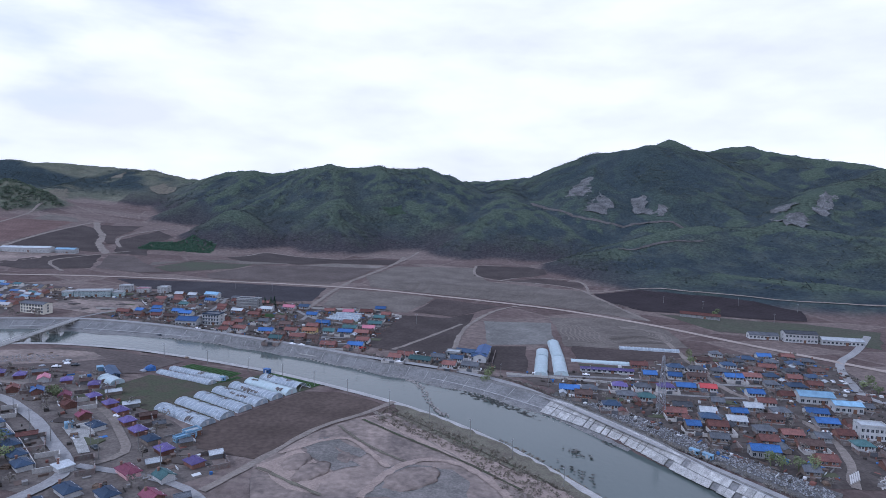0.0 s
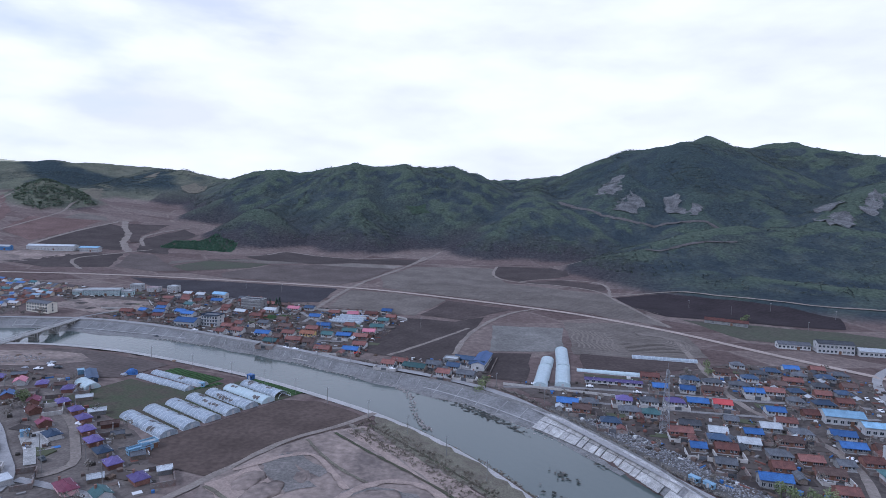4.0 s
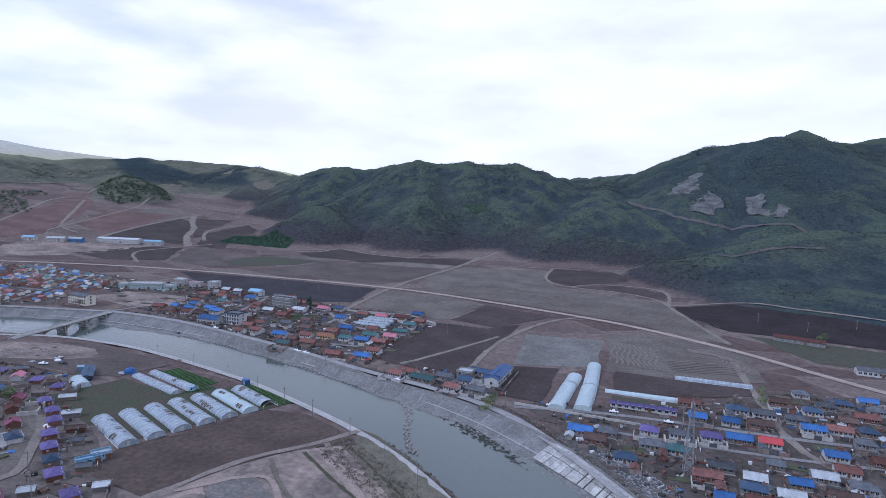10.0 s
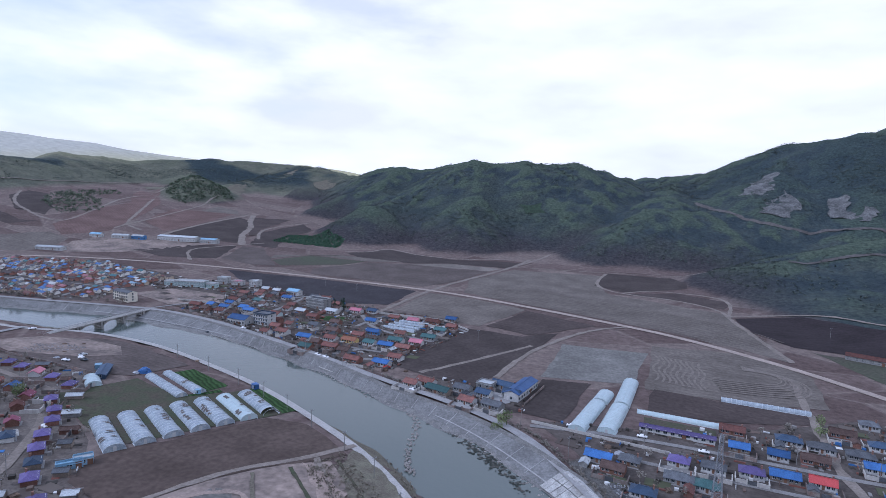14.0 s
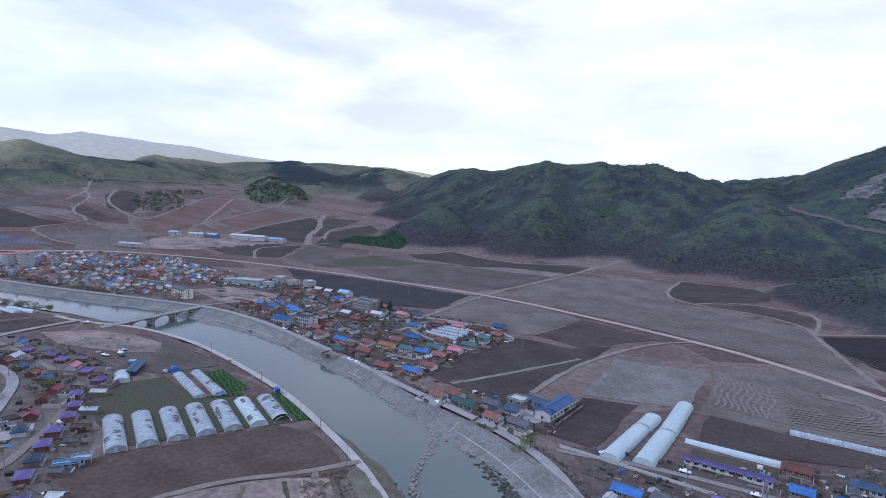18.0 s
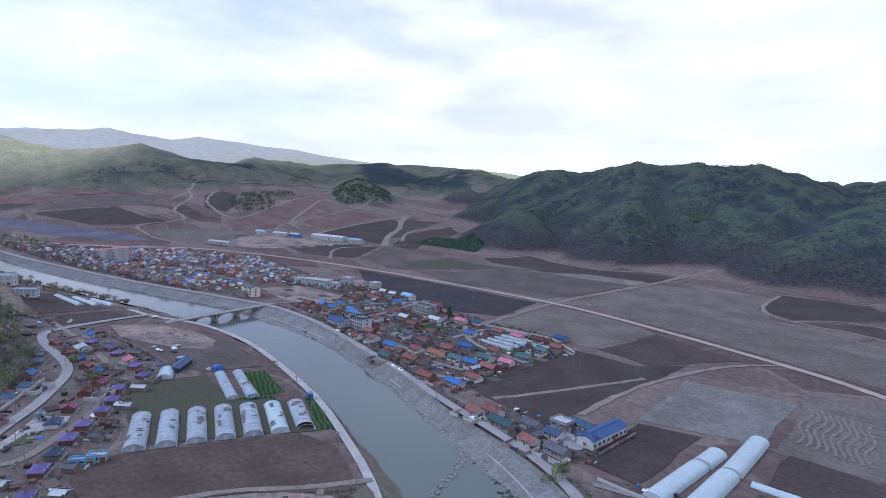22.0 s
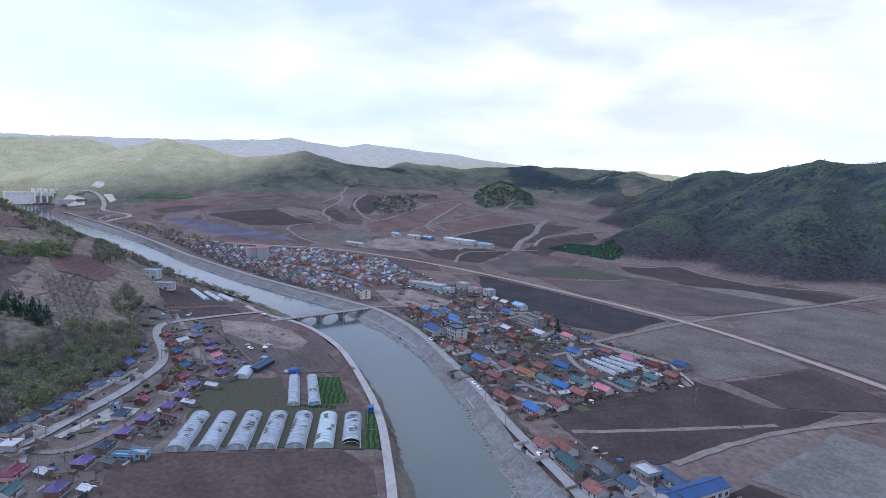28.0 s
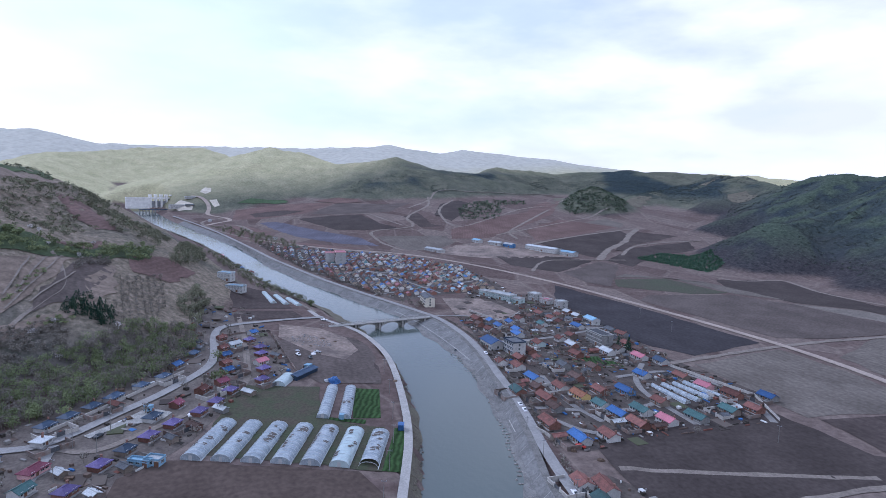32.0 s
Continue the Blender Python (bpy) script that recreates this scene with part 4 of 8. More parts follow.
# rock scars and cut benches on the mountains, terraces on the near hill
M_SCAR = material("rock_scar", (0.155, 0.153, 0.15), 0.95, 0.45, 0.06, second=(0.07, 0.071, 0.07), bump=1.5)
M_BENCH = material("cut_bench", (0.105, 0.097, 0.092), 0.95, 0.3, 0.03)
SCARS = [
    [(251, 1194), (300, 1265), (312, 1235), (284, 1156), (239, 1166)], [(256, 1080), (307, 1170), (322, 1120), (298, 1069)], [(366, 1150), (390, 1150), (376, 1057), (352, 1082)], [(371, 1057), (413, 1105), (414, 1080), (385, 1045)],
    [(590, 1060), (640, 1110), (645, 1070), (600, 1030)], [(640, 1020), (715, 1106), (725, 1080), (655, 1005)], [(560, 1010), (613, 1000), (600, 960), (545, 930)],
]
for poly in SCARS:
    sheet("rock_scar", rough_outline(poly, 9, 5), 1.3, M_SCAR, 6.0, "bare grey rock scar on the mountain side", "rock face", 2.6)
for wd, ln in ((8, [(330, 1035), (412, 1010), (440, 930), (503, 905), (560, 860)]), (5, [(242, 806), (262, 800), (310, 812), (363, 815)]), (6, [(176, 1187), (217, 1099), (256, 1050), (316, 1035), (400, 1015)])):
    ribbon("cut_bench", ln, wd, M_BENCH, 0.9, "pale cut bench across the mountain side", "track", 7.0, 0.5, drape=True)
for mt, poly, lb in (
    (M_WEEDY, [(-823, 1439), (-815, 1452), (-793, 1462), (-762, 1388)], "pale clearing high on the far hill"),
    (M_WEEDY, [(-812, 1176), (-828, 1226), (-834, 1294), (-766, 1195), (-788, 1171)], "pale straw clearing behind the knoll"),
    (M_WEEDY, [(-680, 1352), (-665, 1390), (-630, 1380), (-612, 1330), (-650, 1325)], "dull brown clearing on the far hill"),
    (M_WEEDY, [(-994, 1136), (-969, 1250), (-885, 1145), (-936, 1094)], "pale straw strip below the dark wood"),
    (M_RED, [(-1112, 584), (-1108, 622), (-1075, 668), (-1038, 664), (-1054, 612)], "reddish cut at the hill foot"),
    (material("young_plantation", (0.045, 0.066, 0.044), 0.95, 0.4, 0.2), [(-120, 1113), (-81, 1124), (-68, 1089), (-102, 1085)], "square green plantation on the mountain side"),
    (material("green_meadow", (0.07, 0.105, 0.055), 0.95, 0.3, 0.1), [(-1167, 433), (-1159, 483), (-1126, 535), (-1172, 533), (-1190, 467)], "fresh green strip at the valley head")):
    sheet("hill_clearing", rough_outline(poly, 14, 6), 0.8, mt, 9.0, lb, "field")
M_TFIELD = field_material("terrace_tan", (0.215, 0.172, 0.14), 58, 7.0, 0.2)
M_TGREEN = material("young_grass", (0.075, 0.10, 0.05), 0.95, 0.3, 0.1, second=(0.055, 0.068, 0.04))
for mt, poly, lb in (
    (M_TFIELD, [(-278, 146), (-304, 169), (-256, 164), (-240, 150)], "pale terraced field on the near hill"),
    (M_TFIELD, [(-305, 172), (-322, 192), (-295, 184), (-258, 174), (-235, 163), (-244, 158), (-262, 166)], "pale terraced field on the near hill"),
    (M_BROWN, [(-322, 194), (-328, 206), (-318, 213), (-263, 194), (-241, 176), (-260, 177), (-296, 186)], "brown terraced field on the near hill"),
    (M_TFIELD, [(-296, 197), (-329, 214), (-287, 214), (-260, 201)], "tan field above the near wood"),
    (M_TFIELD, [(-218, 156), (-237, 177), (-251, 198), (-229, 184), (-206, 160)], "tan field above the near wood"),
    (M_RED, [(-356, 222), (-390, 250), (-386, 270), (-337, 248), (-330, 224)], "reddish field on the near hill"),
    (M_TGREEN, [(-322, 140), (-338, 166), (-336, 186), (-404, 243), (-366, 234), (-323, 194), (-308, 170), (-292, 150)], "strip of fresh green on the near hill"),
    (M_RED, [(-337, 179), (-373, 204), (-366, 211), (-341, 193)], "reddish field on the near hill"),
    (M_RED, [(-480, 169), (-500, 186), (-419, 216), (-405, 200), (-436, 178)], "reddish field high on the near hill"),
    (M_TFIELD, [(-480, 120), (-500, 124), (-600, 158), (-567, 163), (-470, 134)], "pale field at the top of the near hill"),
    (M_TGREEN, [(-500, 122), (-560, 90), (-640, 110), (-660, 150), (-604, 157)], "bright green meadow on top of the near hill")):
    sheet("terrace_field", rough_outline(poly, 7, 2), 0.5, mt, 8.0, lb, "field")
for ln in ([(-300, 169), (-276, 166), (-252, 162)], [(-316, 184), (-290, 178), (-262, 171), (-240, 164)], [(-310, 177), (-284, 172), (-256, 167)], [(-300, 192), (-276, 184), (-250, 174)]):
    ribbon("terrace_bank", ln, 1.1, M_PATH, 0.75, "pale grassy bank between terraces", "bank", 5.0, 0.6)
M_GMOUND = material("grey_spoil_ground", (0.185, 0.168, 0.155), 0.95, 0.3, 0.12, second=(0.125, 0.118, 0.108))
M_TANB = material("pinkish_track_soil", (0.29, 0.23, 0.195), 0.95, 0.22, 0.15)
for mt, poly, lb, lf in (
    (M_TANB, [(-33, 262), (-20, 259), (49, 197), (54, 178), (34, 192)], "wide tan haul track across the bare ground", 0.30),
    (M_WEEDY, [(-21, 281), (-1, 268), (24, 244), (47, 214), (58, 186), (52, 184), (46, 200), (-4, 246), (-18, 262)], "weedy strip below the dike", 0.34),
    (M_GMOUND, [(-54, 222), (-48, 231), (-38, 219), (-28, 208), (-37, 202)], "grey dug pit floor with low banks", 0.36),
    (M_GMOUND, [(-47, 232), (-41, 233), (-27, 220), (-29, 215), (-40, 223)], "grey dug pit floor with low banks", 0.36),
    (M_GMOUND, [(-19, 206), (-11, 213), (6, 210), (12, 201), (11, 188), (-25, 184)], "grey spread spoil on the bare ground", 0.36),
    (M_TANB, [(-65, 203), (-54, 221), (-37, 201), (-40, 185), (-50, 187)], "tan dug terrace of the yard", 0.32)):
    sheet("yard_ground", rough_outline(poly, 4, 1.3), lf, mt, 6.0, lb, "ground")
for ln, wd, mt in (([(-25, 184), (-20, 200), (-10, 215), (2, 219), (14, 212), (24, 194), (32, 175)], 3.0, M_TANB), ([(-60, 214), (-40, 236), (-30, 226), (-18, 208)], 2.2, M_TANB), ([(-34, 256), (-20, 243), (10, 219), (30, 198)], 1.4, M_GRASS), ([(-64, 201), (-52, 193), (-38, 184)], 1.6, M_WEEDY), ([(-22, 270), (0, 248), (24, 224), (44, 203)], 1.2, M_GRASS), ([(-43, 246), (-28, 226), (-12, 214)], 1.3, M_WEEDY)):
    ribbon("yard_track", ln, wd, mt, 0.45, "wheel track or weedy edge on the bare ground", "track", 3.0, 0.9)


# ---- embankment on the far bank ----
riv = resample(RIV, 3.0)
rt = np.gradient(riv, axis=0)
rt /= np.hypot(rt[:, 0], rt[:, 1])[:, None]
rn = np.stack([-rt[:, 1], rt[:, 0]], 1)
M_REVET = material("worn_revetment", (0.20, 0.198, 0.194), 0.95, 0.3, 0.12, second=(0.14, 0.138, 0.134), bump=0.2)
M_SLAB = material("pale_concrete_slab", (0.42, 0.41, 0.385), 0.9, 0.35, 0.4, per_object=0.2)
M_RIB = material("concrete_rib", (0.33, 0.325, 0.315), 0.9, 0.2, 0.3)


def strip_mesh(i0, i1, d0, d1, z0, z1, side=1, cols=5):
    bm = bmesh.new()
    rows = []
    for i in range(i0, i1):
        x, y = riv[i]
        a, b = d0(x) * side, d1(x) * side
        w = float(water_level(x))
        row = []
        for k in range(cols):
            u = k / (cols - 1)
            d = a + (b - a) * u
            row.append(bm.verts.new((x + rn[i, 0] * d, y + rn[i, 1] * d, w + z0 + (z1 - z0) * u + 0.06 * random.random())))
        rows.append(row)
    for p, q in zip(rows[:-1], rows[1:]):
        for k in range(cols - 1):
            bm.faces.new((p[k], p[k + 1], q[k + 1], q[k]))
    bmesh.ops.recalc_face_normals(bm, faces=bm.faces[:])
    return bm


def riv_index(x):
    return int(np.argmin(np.abs(riv[:, 0] - x)))


emb = thing("embankment", pose(0, 0, 0), "grey stone-faced river embankment with pale concrete slabs", "embankment", kind="structure")
part("revetment", strip_mesh(riv_index(-1000), riv_index(190), lambda x: np.interp(x, *FOOT_R) + 1.4, lambda x: np.interp(x, *CROWN_R) - 0.6, 0.4, 4.35), M_REVET, emb, smooth=True)
part("verge", strip_mesh(riv_index(-1000), riv_index(190), lambda x: np.interp(x, *CROWN_R) - 0.6, lambda x: np.interp(x, *CROWN_R) + 2.2, 4.35, 4.95), material("verge_soil", (0.185, 0.178, 0.168), 0.95, 0.35, 0.3), emb, "dusty grey verge below the road", smooth=True)
part("toe_kerb", strip_mesh(riv_index(-330), riv_index(60), lambda x: np.interp(x, *FOOT_R) + 3.1, lambda x: np.interp(x, *FOOT_R) + 3.6, 1.5, 1.75, 1, 2), M_RIB, emb, "low pale kerb along the slope")
part("gravel_berm", strip_mesh(riv_index(-900), riv_index(70), lambda x: np.interp(x, *FOOT_R) - 2.2 + 1.6 * math.sin(x / 17) + 1.2 * math.sin(x / 5.3), lambda x: np.interp(x, *FOOT_R) + 1.6, 0.02, 0.5), M_GRAVEL, emb, "gravel berm at the water's edge")
part("gravel_shore", strip_mesh(riv_index(-900), riv_index(190), lambda x: np.interp(x, *FOOT_L) - 0.8 + 0.9 * math.sin(x / 13) + 0.7 * math.sin(x / 4.1), lambda x: np.interp(x, *CROWN_L) + 2.2, 0.05, 4.42, -1), M_WEEDY, emb, "weedy bank below the dike road")
i = riv_index(-330)
while i < riv_index(35):
    x, y = riv[i]
    w = float(water_level(x))
    a, b = float(np.interp(x, *FOOT_R)) + 1.6, float(np.interp(x, *CROWN_R)) - 0.6
    bm = bmesh.new()
    box(bm, -0.14, 0.14, 0, math.hypot(b - a, 3.95), 0, 0.14)
    ob = part("rib", bm, M_RIB, emb)
    n2 = Vector((rn[i, 0], rn[i, 1], 0))
    up_way = (n2 * (b - a) + Vector((0, 0, 3.95))).normalized()
    side = up_way.cross(Vector((0, 0, 1))).normalized()
    ob.matrix_basis = Matrix.Translation((x + n2.x * a, y + n2.y * a, w + 0.46)) @ Matrix((side, up_way, side.cross(up_way))).transposed().to_4x4()
    i += 4
# pale slabs further down the river, each one a piece
slab_me = None
i0, i1 = riv_index(36), riv_index(150)
for i in range(i0, i1):
    x, y = riv[i]
    w = float(water_level(x))
    a, b = float(np.interp(x, *FOOT_R)) + 0.2, float(np.interp(x, *CROWN_R)) - 0.1
    ln = math.hypot(b - a, 4.3)
    n2 = Vector((rn[i, 0], rn[i, 1], 0))
    up_way = (n2 * (b - a) + Vector((0, 0, 4.3))).normalized()
    side = up_way.cross(Vector((0, 0, 1))).normalized()
    base = Matrix.Translation((x + n2.x * a, y + n2.y * a, w + 0.55)) @ Matrix((side, up_way, side.cross(up_way))).transposed().to_4x4()
    for k in range(2):
        if random.random() < 0.06:
            continue
        if slab_me is None:
            bm = bmesh.new()
            box(bm, -1.47, 1.47, 0.04, 0.98, 0, 0.18)
            bmesh.ops.bevel(bm, geom=bm.edges[:], offset=0.02, segments=1, affect="EDGES")
            slab_me = mesh_from(bm, "slab")
        ob = part("slab", slab_me, M_SLAB, emb)
        ob.matrix_basis = base @ pose(0, k * ln / 2, random.uniform(-0.05, 0.05), random.uniform(-0.8, 0.8)) @ Matrix.Diagonal((1, ln / 2, 1, 1))
wall_bm = strip_mesh(riv_index(36), riv_index(160), lambda x: np.interp(x, *CROWN_R) - 0.3, lambda x: np.interp(x, *CROWN_R) + 0.5, 4.9, 4.95, 1, 2)
part("coping", wall_bm, M_RIB, emb, "concrete coping along the slab edge")

# ---- materials of things ----
ROOF = {
    "r": material("red_tile", (0.185, 0.088, 0.074), 0.85, 0.3, 0.5, per_object=0.4, second=(0.12, 0.065, 0.058)),
    "b": material("blue_sheet", (0.05, 0.118, 0.29), 0.45, 0.25, 0.3, per_object=0.4),
    "n": material("navy_tile", (0.045, 0.07, 0.115), 0.55, 0.25, 0.4, per_object=0.3),
    "p": material("purple_tile", (0.115, 0.09, 0.215), 0.6, 0.25, 0.4, per_object=0.25),
    "g": material("grey_tile", (0.105, 0.11, 0.12), 0.85, 0.3, 0.4, per_object=0.35),
    "t": material("teal_sheet", (0.055, 0.11, 0.11), 0.55, 0.25, 0.3, per_object=0.3),
    "m": material("maroon_tile", (0.20, 0.065, 0.095), 0.7, 0.25, 0.4, per_object=0.2),
    "k": material("pink_sheet", (0.42, 0.16, 0.20), 0.55, 0.2, 0.3, per_object=0.2),
    "R": material("bright_red_sheet", (0.42, 0.07, 0.07), 0.5, 0.2, 0.3),
    "w": material("pale_sheet", (0.40, 0.42, 0.43), 0.6, 0.25, 0.3, per_object=0.2),
    "l": material("light_blue_sheet", (0.22, 0.36, 0.48), 0.5, 0.25, 0.3, per_object=0.2),
    "o": material("brown_tile", (0.115, 0.08, 0.07), 0.85, 0.3, 0.5, per_object=0.35),
    "y": material("orange_tile", (0.26, 0.12, 0.075), 0.8, 0.3, 0.5),
}
ROOF_WORD = {"r": "red-tiled", "b": "bright blue metal", "n": "dark navy", "p": "purple", "g": "grey tiled", "t": "dark teal", "m": "maroon", "k": "pink", "R": "bright red", "w": "pale sheet", "l": "light blue", "o": "brown tiled", "y": "orange tiled"}
WALL = {
    "white": material("white_plaster", (0.46, 0.46, 0.45), 0.9, 0.2, 0.5, per_object=0.15),
    "brick": material("red_brickwork", (0.20, 0.11, 0.088), 0.9, 0.3, 0.6, per_object=0.25),
    "tan": material("tan_plaster", (0.21, 0.178, 0.15), 0.9, 0.25, 0.5, per_object=0.2),
    "grey": material("grey_render", (0.24, 0.24, 0.235), 0.9, 0.25, 0.5, per_object=0.2),
    "yellow": material("yellow_plaster", (0.62, 0.47, 0.2), 0.9, 0.2, 0.5),
    "pink": material("pink_plaster", (0.58, 0.36, 0.36), 0.9, 0.2, 0.5),
    "teal": material("pale_teal_plaster", (0.42, 0.51, 0.51), 0.9, 0.2, 0.5),
    "blue": material("blue_panel", (0.10, 0.21, 0.40), 0.6, 0.2, 0.5),
}
M_GLASS = material("window_glass", (0.03, 0.04, 0.05), 0.12, 0.2, 0.5)
M_FRAME = material("window_frame", (0.42, 0.42, 0.42), 0.6, 0.1, 0.5)
M_DOOR = material("door_paint", (0.16, 0.09, 0.06), 0.7, 0.2, 0.5)
M_CHIM = material("chimney_brick", (0.25, 0.15, 0.12), 0.9, 0.3, 1.0)
M_YWALL = material("yard_brick", (0.165, 0.115, 0.10), 0.95, 0.35, 0.5, per_object=0.4, second=(0.21, 0.195, 0.18))
M_WWALL = material("white_wash", (0.46, 0.44, 0.41), 0.9, 0.2, 0.5)
M_WOOD = material("stacked_wood", (0.17, 0.125, 0.095), 0.95, 0.4, 0.8, per_object=0.3)
M_STEEL = material("galvanised_steel", (0.32, 0.33, 0.35), 0.5, 0.2, 0.6, 0.6)
M_FILMW = material("polytunnel_film", (0.40, 0.445, 0.48), 0.4, 0.28, 0.35, second=(0.26, 0.30, 0.335), detail_scale=5)
M_FILMN = material("new_film", (0.47, 0.56, 0.575), 0.35, 0.12, 0.3, detail_scale=5)
M_HOOP = material("tunnel_hoop", (0.55, 0.58, 0.6), 0.5, 0.2, 0.6)
M_MAT = material("torn_dark_cover", (0.145, 0.13, 0.12), 0.9, 0.35, 0.8)
for film in (M_FILMW, M_FILMN):
    film.node_tree.nodes["Principled BSDF"].inputs["Alpha"].default_value = 0.86


# ---- houses ----
def roof_mesh(l, w, h0, h1, kind, over=0.5, thick=0.16):
    """Gable, hip or lean-to roof with overhang and thickness."""
    bm = bmesh.new()
    L2, W2 = l / 2 + over * 0.7, w / 2 + over
    drop = (h1 - h0) * over / (w / 2)
    if kind == "hip":
        rx = max(0.6, l / 2 - w / 2 * 0.85)
        ring = [(-L2, -W2), (L2, -W2), (L2, W2), (-L2, W2)]
        lo = [bm.verts.new((x, y, h0 - drop)) for x, y in ring]
        hi = [bm.verts.new((x, y, h0 - drop + thick)) for x, y in ring]
        r = [bm.verts.new((-rx, 0, h1 + thick)), bm.verts.new((rx, 0, h1 + thick))]
        bm.faces.new(lo[::-1])
        for i in range(4):
            bm.faces.new((lo[i], lo[(i + 1) % 4], hi[(i + 1) % 4], hi[i]))
        bm.faces.new((hi[0], hi[1], r[1], r[0]))
        bm.faces.new((hi[2], hi[3], r[0], r[1]))
        bm.faces.new((hi[1], hi[2], r[1]))
        bm.faces.new((hi[3], hi[0], r[0]))
        cap = [(-rx, rx)]
    elif kind == "flat":
        box(bm, -L2, L2, -W2, W2, h0, h0 + 0.25)
        cap = []
    else:
        prof = [(-W2, h0 - drop), (0, h1), (W2, h0 - drop)]
        a = [[bm.verts.new((x, y, z + t)) for y, z in prof] for x in (-L2, L2) for t in (0, thick)]
        for k in (0, 1):
            bm.faces.new((a[1][k], a[1][k + 1], a[3][k + 1], a[3][k]))
            bm.faces.new((a[0][k], a[2][k], a[2][k + 1], a[0][k + 1]))
            bm.faces.new((a[0][k], a[0][k + 1], a[1][k + 1], a[1][k]))
            bm.faces.new((a[2][k], a[3][k], a[3][k + 1], a[2][k + 1]))
        bm.faces.new((a[0][0], a[1][0], a[3][0], a[2][0]))
        bm.faces.new((a[0][2], a[2][2], a[3][2], a[1][2]))
        cap = [(-L2, L2)]
    for p, q in cap:
        box(bm, p, q, -0.16, 0.16, h1 + thick - 0.12, h1 + thick + 0.12)
    bmesh.ops.recalc_face_normals(bm, faces=bm.faces[:])
    return bm


def wall_mesh(l, w, h0, h1, kind):
    bm = bmesh.new()
    if kind == "gable":
        v = {}
        for s in (-1, 1):
            for n, (y, z) in enumerate(((-w / 2, -0.6), (w / 2, -0.6), (w / 2, h0), (0, h1 - 0.03), (-w / 2, h0))):
                v[s, n] = bm.verts.new((s * l / 2, y, z))
            bm.faces.new([v[s, n] for n in range(5)])
        for n in range(5):
            m = (n + 1) % 5
            bm.faces.new((v[-1, n], v[-1, m], v[1, m], v[1, n]))
        bmesh.ops.recalc_face_normals(bm, faces=bm.faces[:])
    else:
        box(bm, -l / 2, l / 2, -w / 2, w / 2, -0.6, h0)
    return bm


def window(parent, x, y, z, w, h, face=-1, pane=True, axis="y"):
    """A framed window on a wall; face gives the side that it looks to."""
    bm = bmesh.new()
    t = 0.09
    for a, b, c, d in ((-w / 2, w / 2, 0, t), (-w / 2, w / 2, h - t, h), (-w / 2, -w / 2 + t, t, h - t), (w / 2 - t, w / 2, t, h - t), (-t / 2, t / 2, t, h - t)):
        box(bm, a, b, -0.05, 0.05, c, d)
    ob = part("window", bm, M_FRAME, parent)
    ob.matrix_basis = pose(x, y, z, 0, 0, 0 if axis == "y" else 90)
    if not pane:
        ob.data.materials[0] = M_GLASS
    if pane:
        bm = bmesh.new()
        box(bm, -w / 2 + 0.03, w / 2 - 0.03, -0.03, 0.03, 0.03, h - 0.03)
        part("pane", bm, M_GLASS, ob)
    return ob


HOUSES = {}


def house(x, y, turn, roof="r", wall="white", kind="gable", l=11.0, w=5.4, h=2.5, rise=1.25, windows=4, rich=True, group="village houses", name="house"):
    """A one-storey farmhouse whose front looks to its own -y."""
    spec = (roof, wall, kind, l, w, h, rise, windows, rich, name)
    at = pose(x, y, ground_z(x, y) + 0.1, 0, 0, turn)
    if spec in HOUSES:
        return copy_thing(HOUSES[spec], at)
    shape = {"gable": "gabled", "hip": "hipped", "flat": "flat"}[kind]
    wallword = {"white": "white-walled", "brick": "red brick", "tan": "tan-walled", "grey": "grey-walled", "yellow": "yellow-walled", "pink": "pink-walled", "teal": "pale teal", "blue": "blue-panelled"}[wall]
    e = thing(name, at, f"{wallword} farmhouse with a {shape} {ROOF_WORD[roof]} roof" if name == "house" else f"small {wallword} shed with a {ROOF_WORD[roof]} roof", name, group)
    HOUSES[spec] = e
    h1 = h + rise
    part("wall", wall_mesh(l, w, h, h1, kind), WALL[wall], e)
    part("roof", roof_mesh(l, w, h, h1, kind), ROOF[roof], e)
    if rich:
        n = windows
        door_at = n // 2
        step = (l - 1.0) / (n + 1)
        for i in range(n + 1):
            px = -l / 2 + 0.5 + step * (i + 0.5)
            if i == door_at:
                bm = bmesh.new()
                box(bm, -0.5, 0.5, -0.05, 0.05, 0, 2.05)
                part("door", bm, M_DOOR, e).matrix_basis = pose(px, -w / 2 - 0.03, 0)
            else:
                window(e, px, -w / 2 - 0.03, 0.85, min(1.5, step * 0.72), 1.4)
        bm = bmesh.new()
        box(bm, -0.3, 0.3, -0.3, 0.3, h - 0.2, h1 + 0.75)
        box(bm, -0.38, 0.38, -0.38, 0.38, h1 + 0.75, h1 + 0.87)
        part("chimney", bm, M_CHIM, e).matrix_basis = pose(l / 2 - 1.2, 0.9, 0)
        bm = bmesh.new()
        box(bm, -l / 2 - 0.06, l / 2 + 0.06, -w / 2 - 0.9, -w / 2 + 0.02, -0.5, 0.12)
        part("step", bm, M_CONC, e)
    elif windows:
        for i in range(windows):
            px = -l / 2 + (i + 0.5) * l / windows
            window(e, px, -w / 2 - 0.03, 0.85, 1.3, 1.3, pane=False)
    return e


